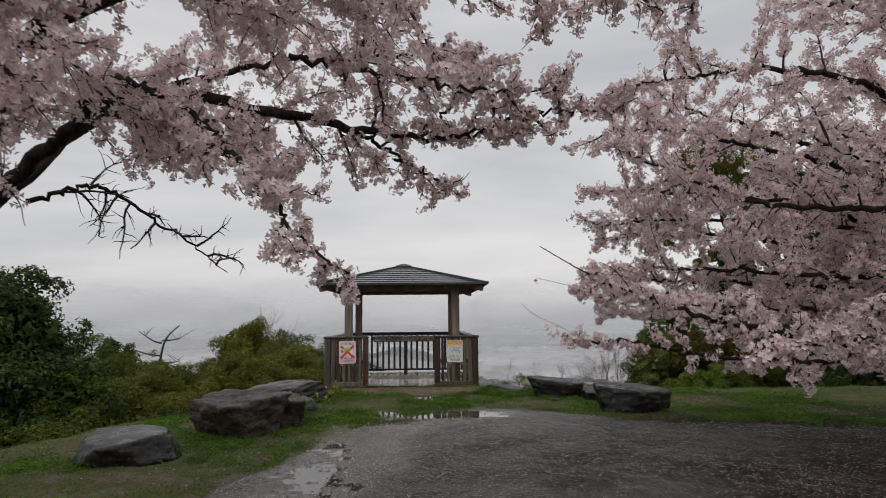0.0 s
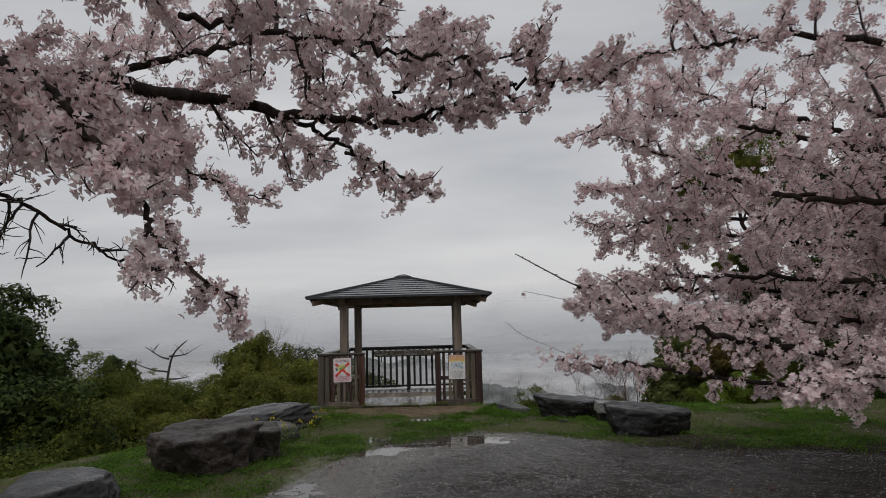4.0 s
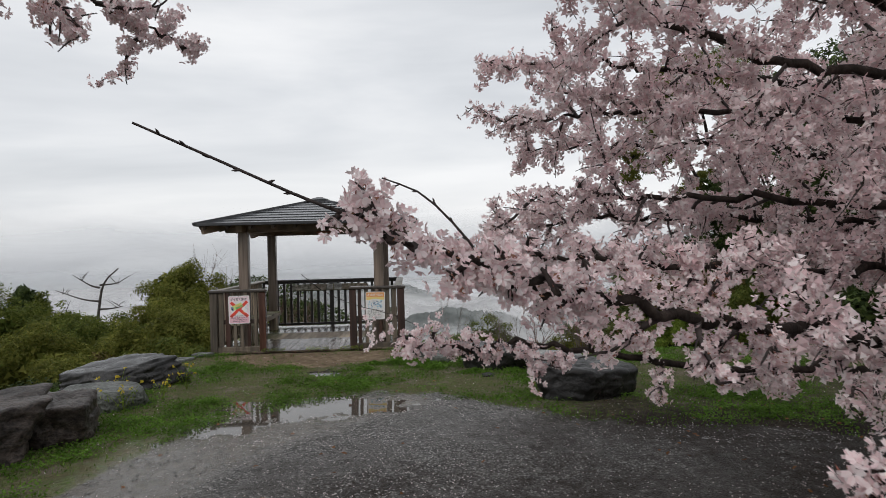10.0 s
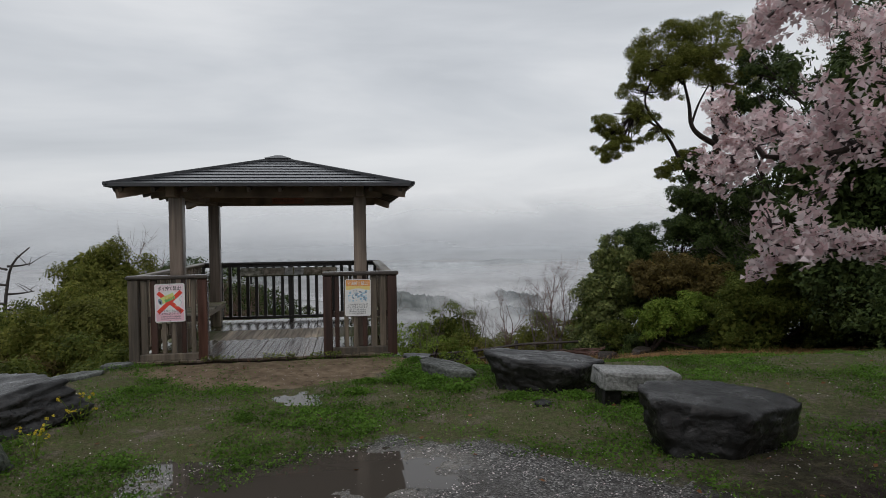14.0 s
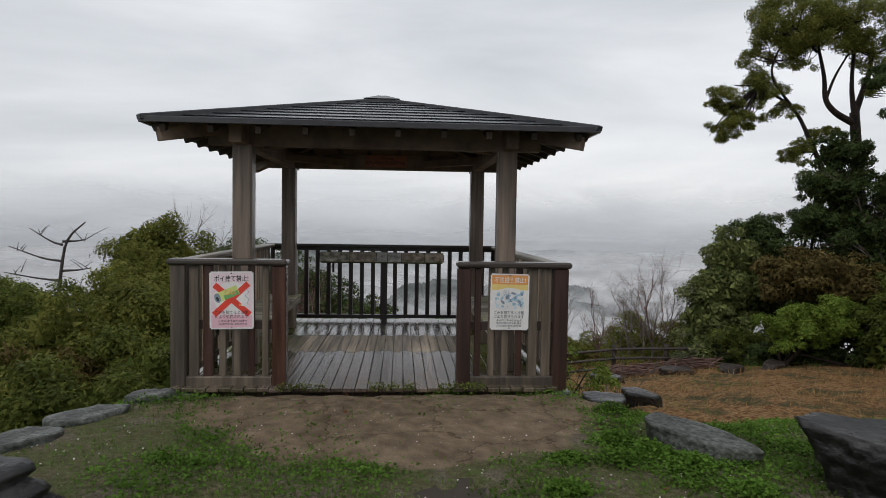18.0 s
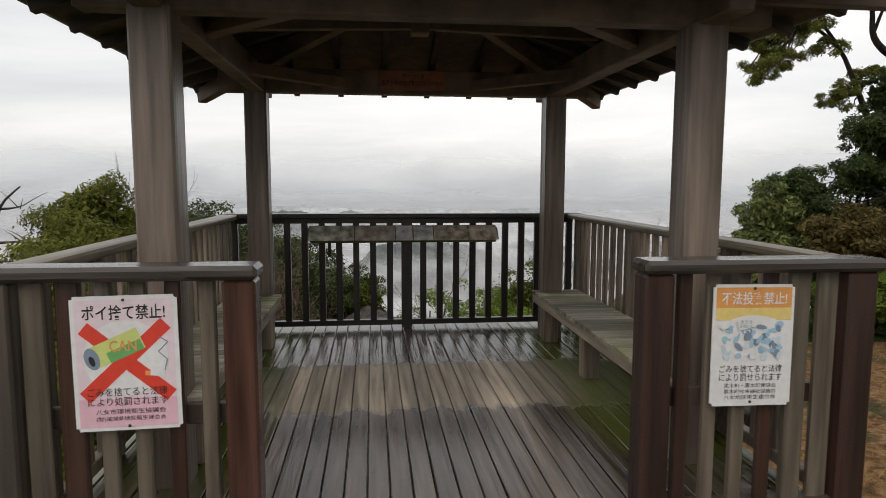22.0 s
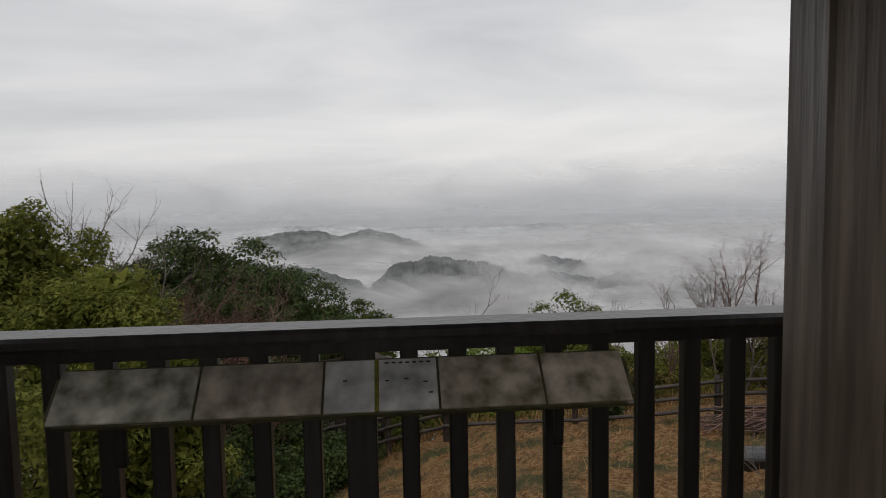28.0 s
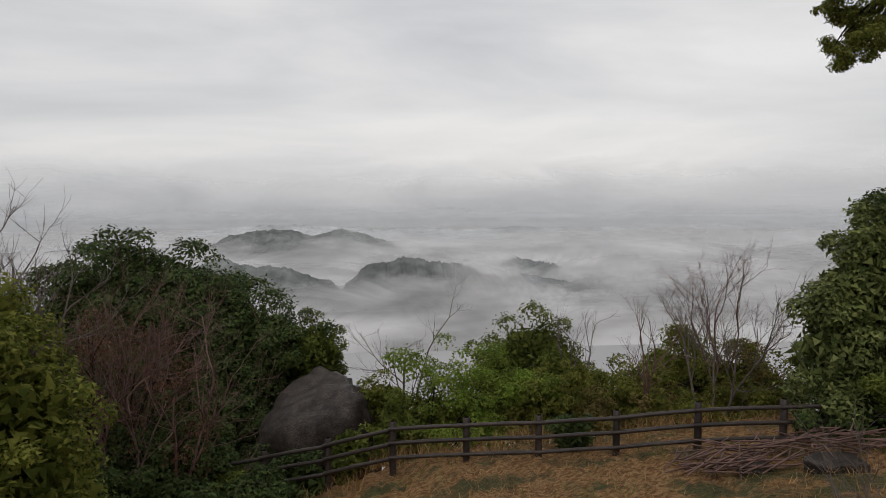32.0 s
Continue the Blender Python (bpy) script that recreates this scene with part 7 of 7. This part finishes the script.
# dry grass, needles and weeds on the slope
p = scatter(42000, -6, 16, 0.8, 19, lambda x, y: litter_mask(x, y) * np.clip(0.5 + 0.8 * lump(x, y, 0.7, 3.3), 0.1, 1) * ((x > 2.2) | (y > 4.2)), rng)
v, f = blades(p, 0.13, 0.006, rng, 1.5)
tagged(mesh_ob("dry_grass", v, f, M_DRYGRASS), "flattened dry orange-brown grass on the slope", "grass", kind="stuff")
p = scatter(16000, -6, 14, 3.9, 18, lambda x, y: np.clip(lump(x, y, 0.8, 6.3) - 0.25, 0, 1), rng)
v, f = blades(p, 0.20, 0.006, rng, 0.8)
tagged(mesh_ob("slope_grass", v, f, M_GRASS), "green grass tufts on the dry slope", "grass", kind="stuff")
p = scatter(9000, -3, 11, 16.8, 20, lambda x, y: np.clip(0.2 + 0.8 * lump(x, y, 1.4, 5.1), 0, 1), rng)
v, f = blades(p, 0.42, 0.009, rng, 1.2)
tagged(mesh_ob("reeds", v, f, M_DRYGRASS), "tall pale dry grass behind the fence", "grass", kind="stuff")
pile = np.column_stack([rng.uniform(6.6, 10.2, 160), rng.uniform(13.3, 14.9, 160), np.zeros(160)])
pile[:, 2] = land(pile[:, 0], pile[:, 1])
sticks = []
for q in pile:
    a = rng.normal(0.3, 0.5)
    d = np.array([math.cos(a), math.sin(a), rng.normal(0, 0.12)]) * rng.uniform(0.2, 0.7)
    h = np.array([0, 0, rng.uniform(0.03, 0.32)])
    sticks.append((np.array([q + h - d, q + h, q + h + d]), [0.012, 0.02, 0.010]))
v, f = tubes(sticks, 5)
tagged(mesh_ob("brushwood", v, f, M_TWIGRED), "heap of cut dark brushwood by the fence", "brushwood", kind="stuff")


# ---- distance: hills and low cloud in the valley ----
def hill_material(name, colour, second):
    return material(name, colour, 1.0, vary=0.3, second=second, scale=0.05, detail=8, spec=0.0)


def ridge(name, label, y, x0, x1, crest, foot, mat, seed, depth=160):
    xs = np.linspace(x0, x1, 220)
    t = (xs - x0) / (x1 - x0)
    top = np.interp(t, np.linspace(0, 1, len(crest)), crest)
    r = np.random.default_rng(seed)
    for k, a in ((9, 4.0), (23, 2.2), (61, 1.1)):
        top = top + a * np.sin(t * k * 2 + r.uniform(0, 6)) * np.cos(t * k * 1.3 + r.uniform(0, 6))
    top = top + r.normal(0, 0.8, len(xs))
    rows = [np.column_stack([xs, np.full_like(xs, y - depth), np.full_like(xs, foot)]), np.column_stack([xs, np.full_like(xs, y - depth * 0.35), foot + (top - foot) * 0.72]),
            np.column_stack([xs, np.full_like(xs, y), top]), np.column_stack([xs, np.full_like(xs, y + depth), np.full_like(xs, foot)])]
    v = np.concatenate(rows)
    i = np.arange(219)
    f = np.concatenate([np.stack([i + 220 * k, i + 1 + 220 * k, i + 1 + 220 * (k + 1), i + 220 * (k + 1)], -1) for k in range(3)])
    return tagged(mesh_ob(name, v, f, mat, smooth=True), label, "hill", "distant hills", kind="structure")


# Haze is mixed into these hill colours, palest on the farthest ridges.
M_HILL1 = hill_material("haze_tinted_wooded_hill", (0.17, 0.185, 0.18), (0.25, 0.265, 0.26))
M_HILL2 = hill_material("far_haze_tinted_hill", (0.17, 0.185, 0.19), (0.23, 0.25, 0.255))
M_HILL3 = hill_material("farthest_haze_tinted_hill", (0.50, 0.52, 0.535), (0.54, 0.56, 0.572))
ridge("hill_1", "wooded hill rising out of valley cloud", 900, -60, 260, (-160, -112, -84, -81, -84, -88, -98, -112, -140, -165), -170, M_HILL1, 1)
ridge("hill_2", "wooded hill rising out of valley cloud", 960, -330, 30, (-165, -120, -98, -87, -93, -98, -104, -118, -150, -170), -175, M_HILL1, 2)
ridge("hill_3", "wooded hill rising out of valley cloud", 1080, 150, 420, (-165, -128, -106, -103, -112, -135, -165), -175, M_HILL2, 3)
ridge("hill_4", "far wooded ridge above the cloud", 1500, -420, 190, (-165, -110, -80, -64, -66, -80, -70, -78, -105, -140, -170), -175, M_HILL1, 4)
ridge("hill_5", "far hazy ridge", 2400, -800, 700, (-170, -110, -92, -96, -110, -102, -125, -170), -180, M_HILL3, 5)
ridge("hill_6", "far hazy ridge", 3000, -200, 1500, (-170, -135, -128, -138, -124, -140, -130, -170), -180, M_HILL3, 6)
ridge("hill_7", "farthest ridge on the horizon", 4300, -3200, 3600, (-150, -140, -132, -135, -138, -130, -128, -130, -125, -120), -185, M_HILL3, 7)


def cloud_material(name, colour, low, high, soft, scale, seed, wave=0.9, slant=-24, uneven=1.0):
    """Low cloud: solid mist below, tearing into drifting wisps between the heights low and high."""
    m = bpy.data.materials.new(name)
    m.use_nodes = True
    n, l = m.node_tree.nodes, m.node_tree.links
    n.clear()
    out = n.new("ShaderNodeOutputMaterial")
    dif = n.new("ShaderNodeBsdfDiffuse"); dif.inputs["Color"].default_value = (*colour, 1)
    trl = n.new("ShaderNodeBsdfTranslucent"); trl.inputs["Color"].default_value = (*colour, 1)
    shade = n.new("ShaderNodeTexNoise"); shade.inputs["Scale"].default_value = scale * 1.7; shade.inputs["Detail"].default_value = 5
    tint = n.new("ShaderNodeValToRGB")
    tint.color_ramp.elements[0].position, tint.color_ramp.elements[0].color = 0.36, (*[c * (1 - 0.34 * uneven) for c in colour], 1)
    tint.color_ramp.elements[1].position, tint.color_ramp.elements[1].color = 0.62, (*[min(0.95, c * (1 + 0.28 * uneven)) for c in colour], 1)
    l.new(shade.outputs["Fac"], tint.inputs["Fac"])
    l.new(tint.outputs["Color"], dif.inputs["Color"]); l.new(tint.outputs["Color"], trl.inputs["Color"])
    both = n.new("ShaderNodeMixShader"); both.inputs[0].default_value = 0.5
    l.new(dif.outputs[0], both.inputs[1]); l.new(trl.outputs[0], both.inputs[2])
    clear = n.new("ShaderNodeBsdfTransparent")
    mix = n.new("ShaderNodeMixShader")
    l.new(clear.outputs[0], mix.inputs[1]); l.new(both.outputs[0], mix.inputs[2]); l.new(mix.outputs[0], out.inputs["Surface"])
    tc = n.new("ShaderNodeTexCoord")
    mp = n.new("ShaderNodeMapping"); mp.inputs["Location"].default_value = (seed * 37.0, seed * 11.0, seed * 5.0)
    mp.inputs["Rotation"].default_value = (0, radians(slant), 0); mp.inputs["Scale"].default_value = (0.5, 0.3, 1.8)
    nz = n.new("ShaderNodeTexNoise"); nz.inputs["Scale"].default_value = scale; nz.inputs["Detail"].default_value = 6; nz.inputs["Roughness"].default_value = 0.56
    nz.inputs["Distortion"].default_value = 0.8
    l.new(tc.outputs["Object"], mp.inputs["Vector"]); l.new(mp.outputs["Vector"], nz.inputs["Vector"]); l.new(mp.outputs["Vector"], shade.inputs["Vector"])
    sp = n.new("ShaderNodeSeparateXYZ"); l.new(tc.outputs["Object"], sp.inputs[0])
    h = n.new("ShaderNodeMapRange"); h.clamp = False
    h.inputs["From Min"].default_value, h.inputs["From Max"].default_value = low, high
    h.inputs["To Min"].default_value, h.inputs["To Max"].default_value = 1.0, 0.0
    l.new(sp.outputs["Z"], h.inputs["Value"])
    w = n.new("ShaderNodeMath"); w.operation = "MULTIPLY_ADD"; w.inputs[1].default_value = wave * 2.2; w.inputs[2].default_value = -wave * 1.1
    l.new(nz.outputs["Fac"], w.inputs[0])
    t = n.new("ShaderNodeMath"); t.operation = "ADD"
    l.new(h.outputs[0], t.inputs[0]); l.new(w.outputs[0], t.inputs[1])
    s = n.new("ShaderNodeMapRange"); s.interpolation_type = "SMOOTHSTEP"
    s.inputs["From Min"].default_value, s.inputs["From Max"].default_value = 0.5 - soft, 0.5 + soft
    l.new(t.outputs[0], s.inputs["Value"]); l.new(s.outputs[0], mix.inputs[0])
    return m


def cloud_bank(y, half, z0, z1, mat, name="valley_cloud"):
    xs = np.linspace(-half, half, 40)
    bend = y - 0.00012 * xs ** 2
    v = np.concatenate([np.column_stack([xs, bend, np.full(40, z0)]), np.column_stack([xs, bend + 30, np.full(40, z1)])])
    i = np.arange(39)
    ob = mesh_ob(name, v, np.stack([i, i + 1, i + 41, i + 40], -1), mat)
    ob.visible_shadow = False
    return tagged(ob, "drifting low cloud in the valley", "cloud", "valley clouds", kind="structure")


FOG = (0.66, 0.66, 0.665)
cloud_bank(620, 1400, -180, -20, cloud_material("near_cloud", FOG, -112, -62, 0.55, 0.008, 1, 1.5))
cloud_bank(780, 1600, -180, -30, cloud_material("low_cloud", (0.60, 0.605, 0.61), -128, -80, 0.5, 0.008, 2, 1.3))
cloud_bank(1020, 2000, -180, -30, cloud_material("mid_cloud", (0.68, 0.68, 0.685), -128, -76, 0.5, 0.007, 3, 1.3))
cloud_bank(1300, 2400, -180, -20, cloud_material("mid_far_cloud", (0.70, 0.70, 0.71), -122, -66, 0.6, 0.007, 4, 0.9, -20, 0.7))
cloud_bank(2000, 3200, -185, -20, cloud_material("far_cloud", (0.72, 0.73, 0.745), -140, -84, 0.7, 0.005, 5, 0.8, -8, 0.35))
cloud_bank(3400, 4400, -190, 60, cloud_material("far_haze", (0.66, 0.68, 0.70), -150, -30, 0.8, 0.003, 6, 0.5, -3, 0.12))
cloud_bank(4550, 4700, -190, 520, cloud_material("horizon_haze", (0.70, 0.715, 0.735), -160, 330, 0.55, 0.0022, 7, 0.35, -3, 0.06))
xs, ys = np.linspace(-4800, 4800, 60), np.r_[np.linspace(250, 1500, 40), np.linspace(1700, 4880, 20)]
SX, SY = np.meshgrid(xs, ys)
SZ = -146 + 7 * lump(SX, SY, 0.02, 2.0) + 4 * lump(SX, SY, 0.06, 4.0)
i = np.arange(SX.size).reshape(SX.shape)
sea = mesh_ob("cloud_sea", np.stack([SX, SY, SZ], -1).reshape(-1, 3), np.stack([i[:-1, :-1], i[:-1, 1:], i[1:, 1:], i[1:, :-1]], -1).reshape(-1, 4),
              material("cloud_sea_white", (0.44, 0.44, 0.445), 1.0, vary=0.08, scale=0.01, spec=0.0), smooth=True)
tagged(sea, "white sheet of cloud filling the valley", "cloud", kind="structure")
